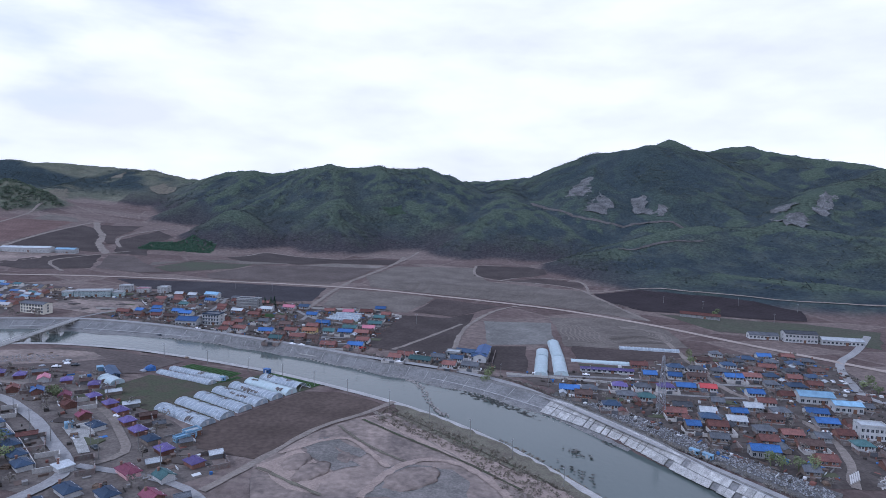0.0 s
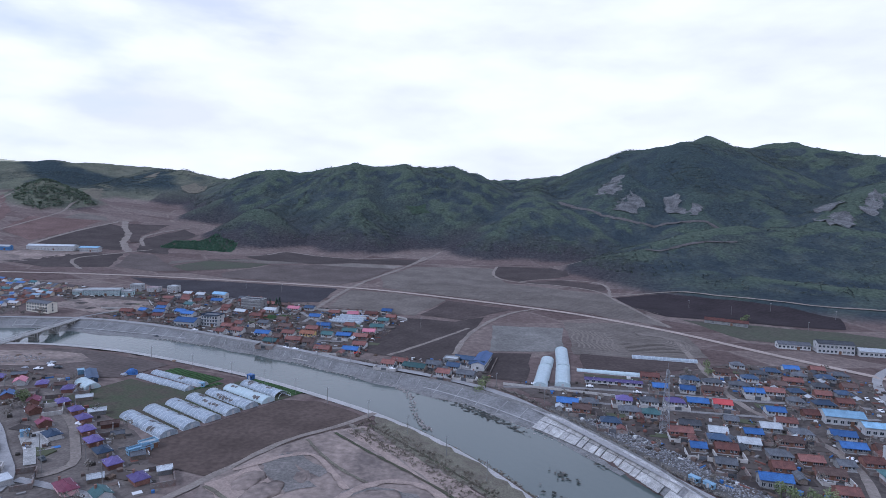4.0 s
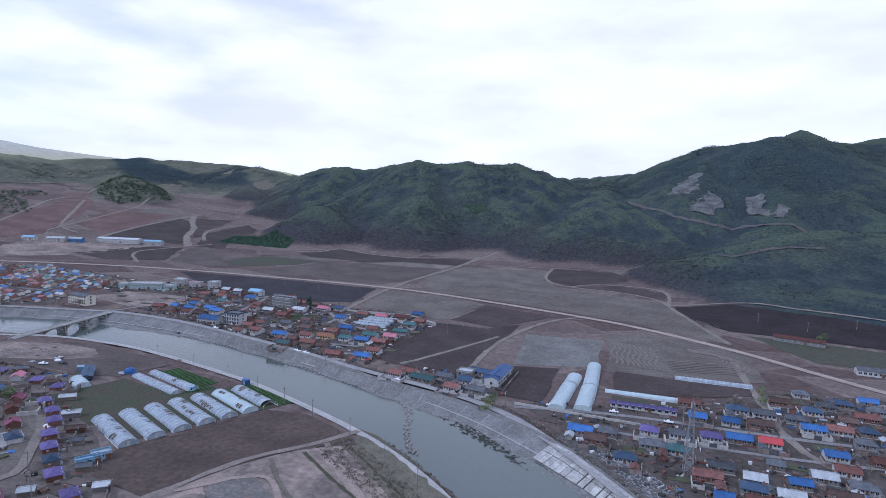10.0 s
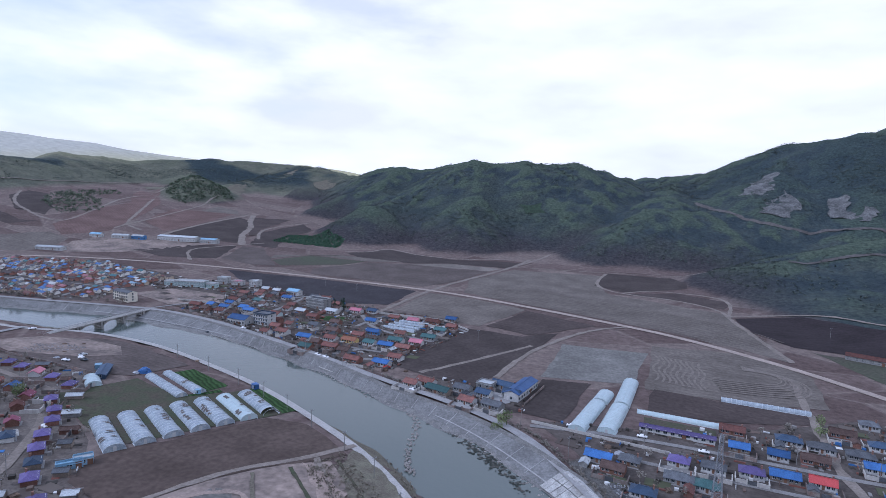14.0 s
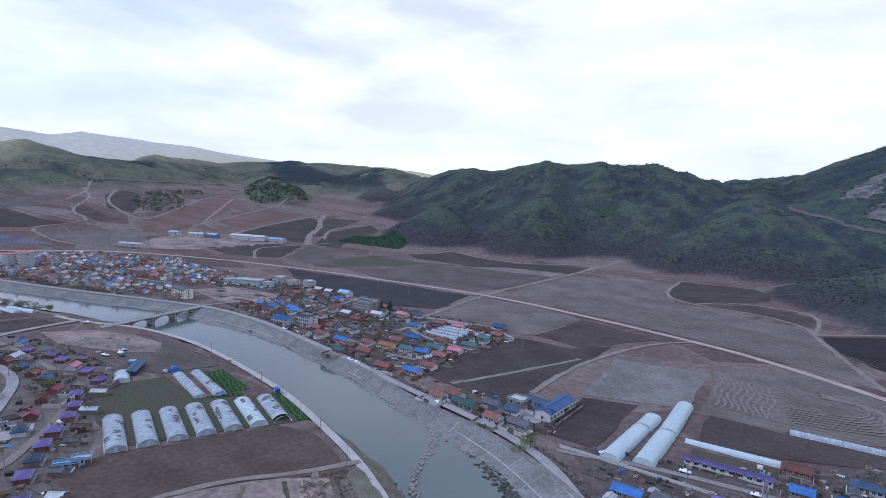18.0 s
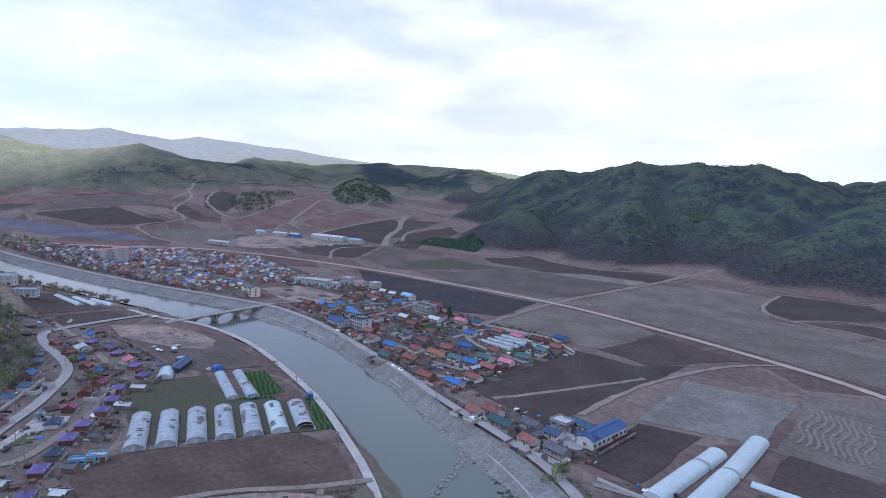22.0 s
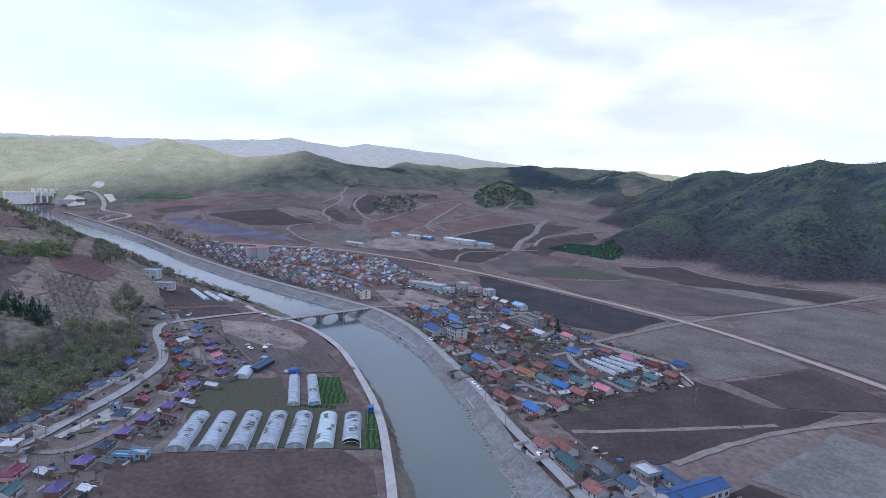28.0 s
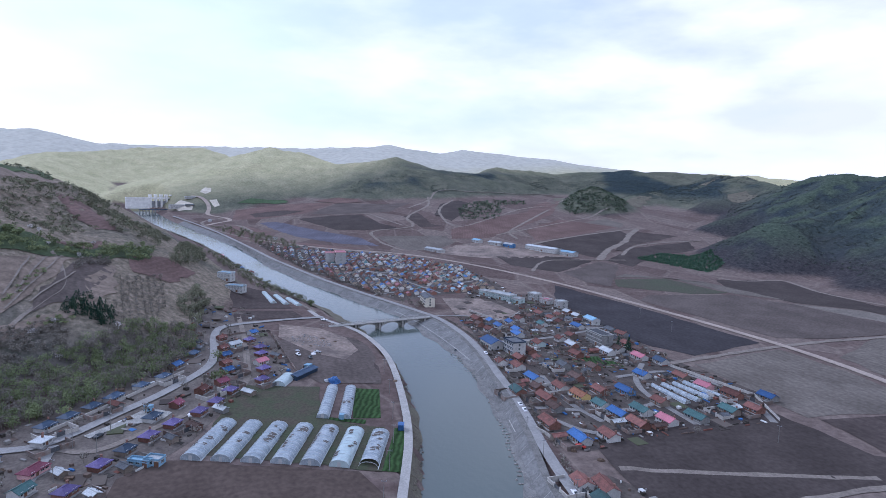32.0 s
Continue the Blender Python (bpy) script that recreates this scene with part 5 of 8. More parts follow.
def slab_block(name, x, y, turn, l, w, storeys, label, wall, roofmat, per=7, sh=3.1, trim=None, kind="flat", category="building", rise=1.6):
    """A larger building with rows of windows on both long sides."""
    e = thing(name, pose(x, y, ground_z(x, y), 0, 0, turn), label, category)
    H = storeys * sh + 0.5
    near = x > -360 and y < 500
    part("wall", wall_mesh(l, w, H, H + rise, kind), wall, e)
    if kind == "flat":
        part("roof", roof_mesh(l, w, H, H, "flat", 0.25), roofmat, e)
        bm = bmesh.new()
        for a in ((-l / 2, l / 2, -w / 2 - 0.1, -w / 2 + 0.12), (-l / 2, l / 2, w / 2 - 0.12, w / 2 + 0.1), (-l / 2 - 0.1, -l / 2 + 0.12, -w / 2 + 0.12, w / 2 - 0.12), (l / 2 - 0.12, l / 2 + 0.1, -w / 2 + 0.12, w / 2 - 0.12)):
            box(bm, *a, H + 0.25, H + 0.9)
        part("parapet", bm, trim or wall, e)
    else:
        part("roof", roof_mesh(l, w, H, H + rise, kind), roofmat, e)
    for s in range(storeys):
        for i in range(per):
            px = -l / 2 + (i + 0.5) * l / per
            for sy in (-1, 1):
                if sy < 0 or storeys > 1:
                    window(e, px, sy * (w / 2 + 0.03), 0.9 + s * sh, min(1.8, l / per * 0.62), 1.6, pane=near)
        for k in (-1, 1):
            window(e, k * (l / 2 + 0.03), 0, 0.9 + s * sh, 1.4, 1.6, axis="x", pane=near)
    bm = bmesh.new()
    box(bm, -0.9, 0.9, -0.06, 0.06, 0, 2.3)
    part("door", bm, M_DOOR, e).matrix_basis = pose(l / per, -w / 2 - 0.05, 0)
    if trim:
        for s in range(1, storeys + 1):
            bm = bmesh.new()
            box(bm, -l / 2 - 0.12, l / 2 + 0.12, -w / 2 - 0.14, -w / 2 - 0.005, s * sh - 0.1, s * sh + 0.2)
            part("band", bm, trim, e)
    return e


# purple-roofed village on the near side: long axis follows the road
V1 = [
    (-164, 213, "n", "white", "hip", 12.5), (-155, 205, "n", "tan", "hip", 10.5), (-147, 197, "n", "white", "hip", 10.5), (-140, 190, "n", "white", "hip", 11), (-175, 224, "n", "white", "hip", 9.5), (-185, 234, "n", "white", "hip", 10), (-201, 241, "b", "tan", "gable", 10), (-219, 251, "n", "tan", "hip", 10), (-137, 227, "n", "white", "hip", 11),
    (-148, 237, "m", "brick", "gable", 7), (-170, 259, "m", "brick", "gable", 9), (-158, 261, "p", "brick", "hip", 9), (-146, 253, "p", "brick", "hip", 9), (-137, 245, "p", "brick", "hip", 9.5), (-128, 234, "p", "brick", "hip", 9.5), (-119, 225, "p", "brick", "hip", 10), (-101, 209, "p", "brick", "hip", 10), (-86, 200, "p", "brick", "hip", 10), (-168, 278, "p", "brick", "hip", 9.5), (-184, 282, "p", "brick", "hip", 9.5),
    (-210, 286, "p", "brick", "hip", 9.5), (-222, 288, "p", "brick", "hip", 9.5), (-186, 264, "b", "brick", "gable", 9), (-212, 267, "b", "brick", "gable", 9), (-198, 265, "r", "brick", "gable", 8), (-226, 268, "r", "brick", "gable", 8), (-110, 217, "n", "tan", "hip", 10), (-196, 283, "k", "white", "gable", 11), (-232, 275, "w", "teal", "gable", 12), (-162, 249, "r", "brick", "gable", 9),
    (-126, 190, "w", "white", "flat", 9), (-115, 175, "n", "white", "hip", 13), (-102, 174, "n", "white", "hip", 12), (-118, 165, "n", "tan", "hip", 11), (-104, 190, "m", "pink", "hip", 14), (-91, 188, "t", "white", "gable", 10), (-88, 174, "m", "brick", "gable", 11),
    (-239, 285, "p", "brick", "hip", 9), (-247, 270, "r", "brick", "gable", 8), (-255, 290, "b", "white", "gable", 8), (-238, 255, "g", "tan", "gable", 8), (-228, 246, "g", "tan", "gable", 7),
]
for x, y, rf, wl, kd, ln in V1:
    far_lane = x < -165 and y > 255
    house(x, y, 38 + 180 - 180 + (-76 if not far_lane else -100) + random.choice((-2, 0, 2)) + 180, rf, wl, kd, ln * 0.62, 4.6, 2.0, 1.15, 2 if ln < 10 else 3)

V2 = [
    (-251, 457, "r", "brick"), (-213, 468, "b", "white"), (-204, 462, "b", "white"), (-221, 497, "t", "white"), (-207, 520, "b", "white"), (-180, 462, "r", "teal"), (-126, 416, "b", "white"), (-109, 421, "r", "white"), (-146, 420, "r", "white"), (-96, 423, "y", "yellow"), (-113, 396, "t", "brick"), (-75, 386, "r", "brick"), (-57, 388, "b", "white"),
    (-82, 424, "t", "white"), (-70, 424, "b", "grey"), (-92, 451, "b", "blue"), (-97, 438, "r", "brick"), (-107, 480, "b", "white"), (-69, 438, "t", "white"), (-73, 456, "r", "tan"), (-55, 440, "k", "white"), (-58, 424, "r", "brick"), (-52, 457, "t", "grey"), (-51, 480, "t", "tan"), (-80, 499, "k", "pink"), (-65, 502, "r", "brick"), (-47, 494, "r", "brick"),
    (-54, 516, "b", "grey"), (-54, 402, "r", "white"), (-121, 512, "n", "white"), (-133, 506, "k", "white"), (-149, 494, "w", "white"), (-100, 404, "r", "brick"), (-88, 400, "o", "grey"), (-168, 445, "r", "brick"), (-158, 430, "r", "brick"), (-137, 447, "g", "grey"), (-118, 440, "o", "brick"), (-128, 462, "o", "brick"), (-152, 470, "r", "brick"),
    (-22, 369, "r", "white"), (-28, 363, "r", "white"), (-12, 360, "t", "tan"), (-1, 368, "g", "grey"), (11, 366, "n", "white"), (18, 383, "n", "white"), (6, 352, "r", "white"), (19, 352, "g", "grey"),
]
V2_TURN = -7
for x, y, rf, wl in V2:
    s = random.choice((8.0, 9.0, 10.5))
    house(x, y, V2_TURN + (-8 if x > -40 else 0) + random.choice((-2, 0, 2)), rf, wl, "gable", 14.0 if (x, y) in ((-12, 360), (18, 383)) else s, 5.8, 2.3, 1.5)

V3 = [
    (102, 310, "g", "grey"), (89, 293, "n", "white"), (103, 326, "p", "white"), (116, 326, "g", "white"), (130, 328, "p", "white"), (142, 330, "b", "tan"), (155, 330, "R", "white"), (179, 324, "b", "white"), (196, 322, "r", "brick"), (196, 296, "b", "white"), (192, 282, "b", "grey"), (177, 309, "r", "white"), (177, 295, "g", "white"), (119, 287, "r", "brick"), (137, 290, "w", "grey"), (134, 281, "n", "grey"),
    (146, 279, "w", "grey"), (133, 271, "r", "brick"), (154, 268, "g", "grey"), (149, 256, "r", "brick"), (166, 253, "o", "brick"), (163, 237, "r", "brick"), (191, 267, "r", "brick"), (191, 255, "t", "white"), (194, 405, "g", "white"), (210, 394, "n", "tan"), (226, 402, "b", "white"), (243, 403, "r", "brick"), (190, 378, "n", "white"), (214, 376, "r", "brick"), (238, 385, "n", "grey"), (178, 364, "g", "grey"),
    (181, 353, "b", "white"), (193, 355, "r", "white"), (206, 356, "n", "tan"), (219, 354, "r", "brick"), (232, 356, "n", "grey"), (198, 341, "g", "grey"), (211, 338, "n", "tan"), (224, 342, "r", "brick"), (152, 370, "n", "white"), (164, 367, "g", "white"), (129, 372, "r", "brick"), (129, 352, "b", "tan"), (144, 351, "b", "white"), (84, 318, "g", "tan"), (72, 316, "b", "grey"), (78, 308, "o", "brick"), (112, 308, "t", "white"), (158, 352, "o", "brick"), (165, 300, "w", "grey"), (166, 284, "o", "brick"), (206, 282, "o", "brick"),
    (178, 388, "o", "brick"), (200, 388, "g", "grey"), (224, 388, "g", "grey"), (250, 392, "g", "tan"), (243, 370, "o", "brick"), (226, 368, "g", "grey"), (202, 368, "o", "brick"),
]
for x, y, rf, wl in V3:
    house(x, y, -9 + random.choice((-2, 0, 2)), rf, wl, "hip" if rf in "gntp" else "gable", random.choice((8.0, 9.0, 10.5)), 6.2, 2.3, 1.5)

TAKEN = [(h[0], h[1]) for h in V1 + V2 + V3]
LANES = ([(-124, 194), (-112, 192), (-92, 188), (-76, 180)], [(-250, 284), (-196, 276), (-164, 270), (-156, 256), (-140, 243), (-124, 222), (-112, 206), (-120, 196)], [(-306, 290), (-250, 284)])
STREET_LINES = [np.array(l, float) for _, l in STREETS + TRACKS] + [np.array(FARM_ROAD, float), np.array(RIGHT_ROAD, float), np.array(VROAD, float)] + [np.array(l, float) for l in LANES]
STREET_PTS = np.concatenate([resample(ln, 3.0) for ln in STREET_LINES])
BLOCKS = [(-178, 440, 20), (-190, 424, 14), (-168, 503, 14), (-310, 527, 36), (-322, 446, 24), (-290, 480, 40), (-80, 484, 18), (-265, 552, 9), (-305, 550, 12), (211, 314, 16), (214, 302, 12), (139, 240, 12), (72, 375, 20), (105, 376, 22), (104, 356, 18), (112, 285, 6), (28, 379, 14), (-135, 478, 14)]


def free(x, y, gap=11.0):
    if any(math.hypot(x - a, y - b) < gap for a, b in TAKEN):
        return False
    if any(math.hypot(x - a, y - b) < r for a, b, r in BLOCKS):
        return False
    if np.min(np.hypot(STREET_PTS[:, 0] - x, STREET_PTS[:, 1] - y)) < 5.5:
        return False
    return True


def fill(poly, turn, sx, sy, roofs, walls, keep=0.9, rich=True, gap=11.0):
    """More houses of the same rows, between the ones that stand out."""
    ca, sa = math.cos(radians(turn)), math.sin(radians(turn))
    cx, cy = sum(p[0] for p in poly) / len(poly), sum(p[1] for p in poly) / len(poly)
    for j in range(-20, 21):
        for i in range(-30, 31):
            u, v = (i + 0.5 * (j % 2)) * sx + random.uniform(-1.5, 1.5), j * sy + random.uniform(-1, 1)
            x, y = cx + u * ca - v * sa, cy + u * sa + v * ca
            if inside(poly, x, y) and random.random() < keep and free(x, y, gap):
                TAKEN.append((x, y))
                house(x, y, turn + random.choice((-3, 0, 3)), random.choice(roofs), random.choice(walls), "gable", random.choice((6.5, 8.0, 9.5)), 5.4, 2.2, 1.4, rich=rich, windows=3 if rich else 2)


fill([(-278, 450), (-232, 444), (-160, 416), (-100, 394), (-84, 396), (-84, 500), (-125, 520), (-200, 545), (-262, 545), (-250, 490)], V2_TURN, 14, 13, "rroorgbw", ("brick", "white", "tan", "grey"), 0.9)
fill([(92, 300), (116, 256), (140, 222), (185, 222), (235, 290), (258, 380), (240, 410), (190, 405), (170, 340), (95, 330)], -9, 14, 13, "roggngb", ("brick", "tan", "grey", "grey"), 0.6)
# the far village is joined below

# ---- larger buildings ----
slab_block("hotel", -543, 447, -14, 20, 12, 4, "white five-storey guesthouse with a pink top floor", WALL["white"], ROOF["k"], 6, 3.3, WALL["pink"])
slab_block("hotel_wing", -561, 440, -14, 14, 11, 3, "white guesthouse wing with a pink roof", WALL["white"], ROOF["k"], 4, 3.3, WALL["pink"])
slab_block("school_building", -313, 446, -14, 22, 8, 3, "cream three-storey building with a dark roof by the bridge", material("cream_plaster", (0.66, 0.62, 0.52), 0.9, 0.15, 0.4), ROOF["g"], 8, 2.3, None, "gable", rise=1.2)
slab_block("school", -315, 524, 14, 29, 10, 2, "long pale teal two-storey school with white bands", WALL["teal"], ROOF["w"], 10, 2.2, WALL["white"])
slab_block("school_wing", -334.5, 519, 14, 9, 8, 1, "low pale teal school wing", WALL["teal"], ROOF["w"], 4, 3.4, WALL["white"])
slab_block("school_wing", -295.5, 529, 14, 9, 8, 1, "low pale teal school wing with a white roof", WALL["teal"], ROOF["w"], 4, 3.4, WALL["white"])
slab_block("white_house", -265, 553, -8, 9, 8, 2, "white two-storey house at the field edge", WALL["white"], ROOF["w"], 3, 2.6)
slab_block("white_house", -300, 551, 5, 10, 8, 2, "white flat-roofed block behind the school", WALL["white"], ROOF["w"], 5, 2.6)
slab_block("pink_shop", -284, 552, 4, 11, 7, 1, "low white shop with a red-pink roof", WALL["white"], ROOF["k"], 4, 3.2)
slab_block("riverside_inn", -172, 436, -7, 13, 9, 3, "white three-storey inn with dark window bands", WALL["white"], ROOF["g"], 6, 2.5, ROOF["n"])
slab_block("riverside_hall", -188, 430, -7, 16, 10, 1, "white hall under a broad blue roof by the river", WALL["white"], ROOF["b"], 6, 3.6, None, "gable", rise=2.2)
slab_block("grey_block", -168, 505, -9, 19, 9, 3, "grey three-storey block in the village", WALL["grey"], ROOF["g"], 7, 2.5, WALL["white"])
slab_block("white_store", -214, 541, -9, 13, 7, 1, "white store with a pale blue roof", WALL["white"], ROOF["l"], 4, 3.4, None, "gable")
slab_block("blue_hall", 28, 379, 79, 28, 8, 1, "long white hall with a bright blue metal roof", WALL["white"], ROOF["b"], 8, 3.5, None, "gable", "hall", 1.4)
slab_block("loading_shed", 9, 379, -12, 9, 7, 1, "open shed with a pale flat roof", WALL["grey"], ROOF["w"], 2, 2.4)
slab_block("long_shed", 25, 369, -12, 9, 5, 1, "low grey store beside the blue hall", WALL["grey"], ROOF["n"], 3, 3.0, None, "gable")
slab_block("warehouse", 208, 317, -9, 18, 9.5, 1, "white warehouse with a pale blue metal roof", WALL["white"], ROOF["l"], 6, 3.8, None, "gable", "warehouse", 1.8)
slab_block("workshop", 217, 304, -9, 14, 8, 1, "white workshop with a light teal roof", WALL["white"], ROOF["l"], 5, 3.6, None, "gable", "workshop", 1.2)
slab_block("blue_shed", 139, 241, -9, 11.5, 5.6, 1, "low shed with a bright blue roof beside the river slope", WALL["grey"], ROOF["b"], 5, 3.2, None, "gable", "shed")
slab_block("white_office", 204, 268, -9, 12, 7, 2, "white two-storey office with rows of windows", WALL["white"], ROOF["w"], 6, 3.0)
slab_block("farm_office", 283, 455, -8, 24, 9, 2, "white two-storey farm office with a grey roof", WALL["white"], ROOF["g"], 9, 3.3, None, "gable")
slab_block("farm_wing", 312, 449, -8, 30, 8, 1, "low white farm wing with a pale roof", WALL["white"], ROOF["w"], 10, 3.2, None, "gable")
slab_block("farm_wing", 258, 462, -8, 22, 7, 1, "long low stable with a grey roof", WALL["white"], ROOF["g"], 8, 3.0, None, "gable")
slab_block("pink_stable", 239, 534, -24, 34, 6, 1, "long low stable with a dull reddish roof", WALL["grey"], ROOF["r"], 8, 2.8, None, "gable", "stable")
slab_block("factory_shed", -530, 742, 8, 58, 13, 1, "long white factory shed with a pale roof", WALL["white"], ROOF["w"], 14, 5.0, None, "gable", "factory")
slab_block("factory_shed", -486, 752, 8, 24, 11, 1, "factory shed with a light blue roof", WALL["white"], ROOF["l"], 10, 4.6, None, "gable", "factory")
slab_block("factory_shed", -575, 716, 8, 18, 8, 1, "lower blue factory shed", WALL["blue"], ROOF["w"], 6, 4.0, None, "gable", "factory")
slab_block("white_barn", -600, 606, 14, 34, 9, 1, "long white barn with a curved pale roof", WALL["white"], ROOF["w"], 6, 3.2, None, "gable", "barn")
slab_block("white_barn", -596, 706, 20, 22, 9, 1, "white barn beside the factory", WALL["white"], ROOF["w"], 5, 3.4, None, "gable", "barn")
slab_block("white_barn", -622, 690, 10, 16, 8, 1, "small white barn on the slope", WALL["white"], ROOF["l"], 4, 3.4, None, "gable", "barn")
slab_block("riverside_flats", -376, 300, 50, 15, 7, 2, "pale blue two-storey flats by the garden plots", WALL["white"], ROOF["l"], 6, 2.3)
slab_block("riverside_flats", -400, 296, 50, 12, 8, 2, "pale two-storey house by the river lane", WALL["white"], ROOF["l"], 4, 3.1)
slab_block("tarp_store", -98, 226, 52, 6, 4, 1, "light blue corrugated store beside the polytunnels", ROOF["l"], ROOF["w"], 3, 1.6)
slab_block("tarp_store", -99, 221.5, 52, 8, 2.8, 1, "low lean-to patched with light blue sheets", ROOF["l"], ROOF["l"], 3, 1.2)
slab_block("long_dark_shed", -172, 300, -52, 18, 5, 1, "long dark shed with black covering", ROOF["n"], ROOF["n"], 4, 1.7, None, "gable", "shed", 0.7)
for k in range(6):
    house(-520 - 24 * k, 336 - 2 * k + random.uniform(-4, 4), -6 + random.uniform(-6, 6), random.choice("rkbg"), "white", "gable", 9.0, 6.0, rich=False, windows=3)
for x, y in ((-640, 428), (-668, 440), (-615, 450), (-1010, 360), (-760, 420)):
    house(x, y, -10, random.choice("wg"), "white", "gable", 11.0, 6.0, rich=False, windows=3)

# ---- sheds, yard walls, clutter in the villages ----
YW = {}


def yard_wall(x, y, turn, l, d, mat, word):
    key = (l, d, mat.name)
    at = pose(x, y, ground_z(x, y), 0, 0, turn)
    if key in YW:
        return copy_thing(YW[key], at)
    e = thing("yard_wall", at, f"low {word} courtyard wall around a farm yard", "wall", "courtyard walls")
    YW[key] = e
    t, h = 0.24, 1.7
    for x0, x1, y0, y1 in ((-l / 2, -l / 2 + t, -d, 0), (l / 2 - t, l / 2, -d, 0), (-l / 2 + t, -1.6, -d, -d + t), (1.6, l / 2 - t, -d, -d + t)):
        bm = bmesh.new()
        box(bm, x0, x1, y0, y1, -0.6, h)
        box(bm, x0 - 0.05, x1 + 0.05, y0 - 0.05, y1 + 0.05, h, h + 0.1)
        part("wall_run", bm, mat, e)
    for px in (-1.85, 1.85):
        bm = bmesh.new()
        box(bm, px - 0.25, px + 0.25, -d - 0.1, -d + 0.4, -0.5, 2.3)
        part("gate_post", bm, mat, e)
    bm = bmesh.new()
    box(bm, -1.6, 1.6, -d + 0.08, -d + 0.14, 0.1, 1.9)
    part("gate", bm, ROOF["g"], e)
    return e


SHED_AT = []
for n, (x, y) in enumerate(TAKEN):
    if x > -290:
        near_side = y < 300 and x < -70
        turn = (-58 + 180) if near_side else -8
        if near_side and x < -165 and y > 255:
            turn = 118
        front = Vector((math.sin(radians(turn)), -math.cos(radians(turn))))
        if random.random() < 0.6 and not (near_side and random.random() < 0.6):
            yard_wall(x + front.x * 3.2, y + front.y * 3.2, turn, random.choice((12.0, 13.5)), random.choice((6.0, 7.5)), random.choice((M_YWALL, M_YWALL, M_YWALL, M_WWALL)), "brick")
        if random.random() < 0.55:
            side = random.choice((-1, 1))
            sx, sy = x + front.x * 8.0 + side * 4 * math.cos(radians(turn)), y + front.y * 8.0 + side * 4 * math.sin(radians(turn))
            if free(sx, sy, 5.5):
                house(sx, sy, turn + 90, random.choice("rogwg"), random.choice(("brick", "tan", "grey")), "gable", random.choice((4.5, 6.5)), 3.0, 1.9, 0.7, 1, False, "yard sheds", "shed")
                SHED_AT.append((sx, sy))


def heap(name, x, y, rx, ry, h, mat, label, category, seed=0):
    """A loose rounded pile."""
    rnd = random.Random(seed)
    bm = bmesh.new()
    bmesh.ops.create_icosphere(bm, subdivisions=3, radius=1)
    for v in bm.verts:
        n = 1 + 0.35 * (noise.noise(v.co * 2.3 + Vector((seed, 0, 0))))
        v.co = Vector((v.co.x * rx * n, v.co.y * ry * n, max(-0.1, v.co.z) * h * n))
    ob = part(name, bm, mat, smooth=h > 3 or rx > 6)
    ob.matrix_basis = pose(x, y, ground_z(x, y) + 0.05, 0, 0, rnd.uniform(0, 180))
    return tagged(ob, label, category)


WOODPILE = None
for n, (x, y) in enumerate(TAKEN[::2]):
    if x < -290:
        continue
    px, py = x + random.uniform(-7, 7), y - random.uniform(7, 10)
    if not free(px, py, 4.5):
        continue
    if WOODPILE is None:
        e = thing("woodpile", pose(px, py, ground_z(px, py)), "grey-brown stack of firewood in a yard", "firewood", "yard clutter")
        for k in range(3):
            for j in range(6 - k):
                bm = bmesh.new()
                bmesh.ops.create_cone(bm, cap_ends=True, segments=6, radius1=0.24, radius2=0.2, depth=2.6)
                part("log", bm, M_WOOD, e).matrix_basis = pose(0, -1.1 + j * 0.44 + k * 0.22, 0.2 + k * 0.38, 0, 90, random.uniform(-3, 3))
        WOODPILE = e
    else:
        copy_thing(WOODPILE, pose(px, py, ground_z(px, py), 0, 0, random.uniform(0, 180)))


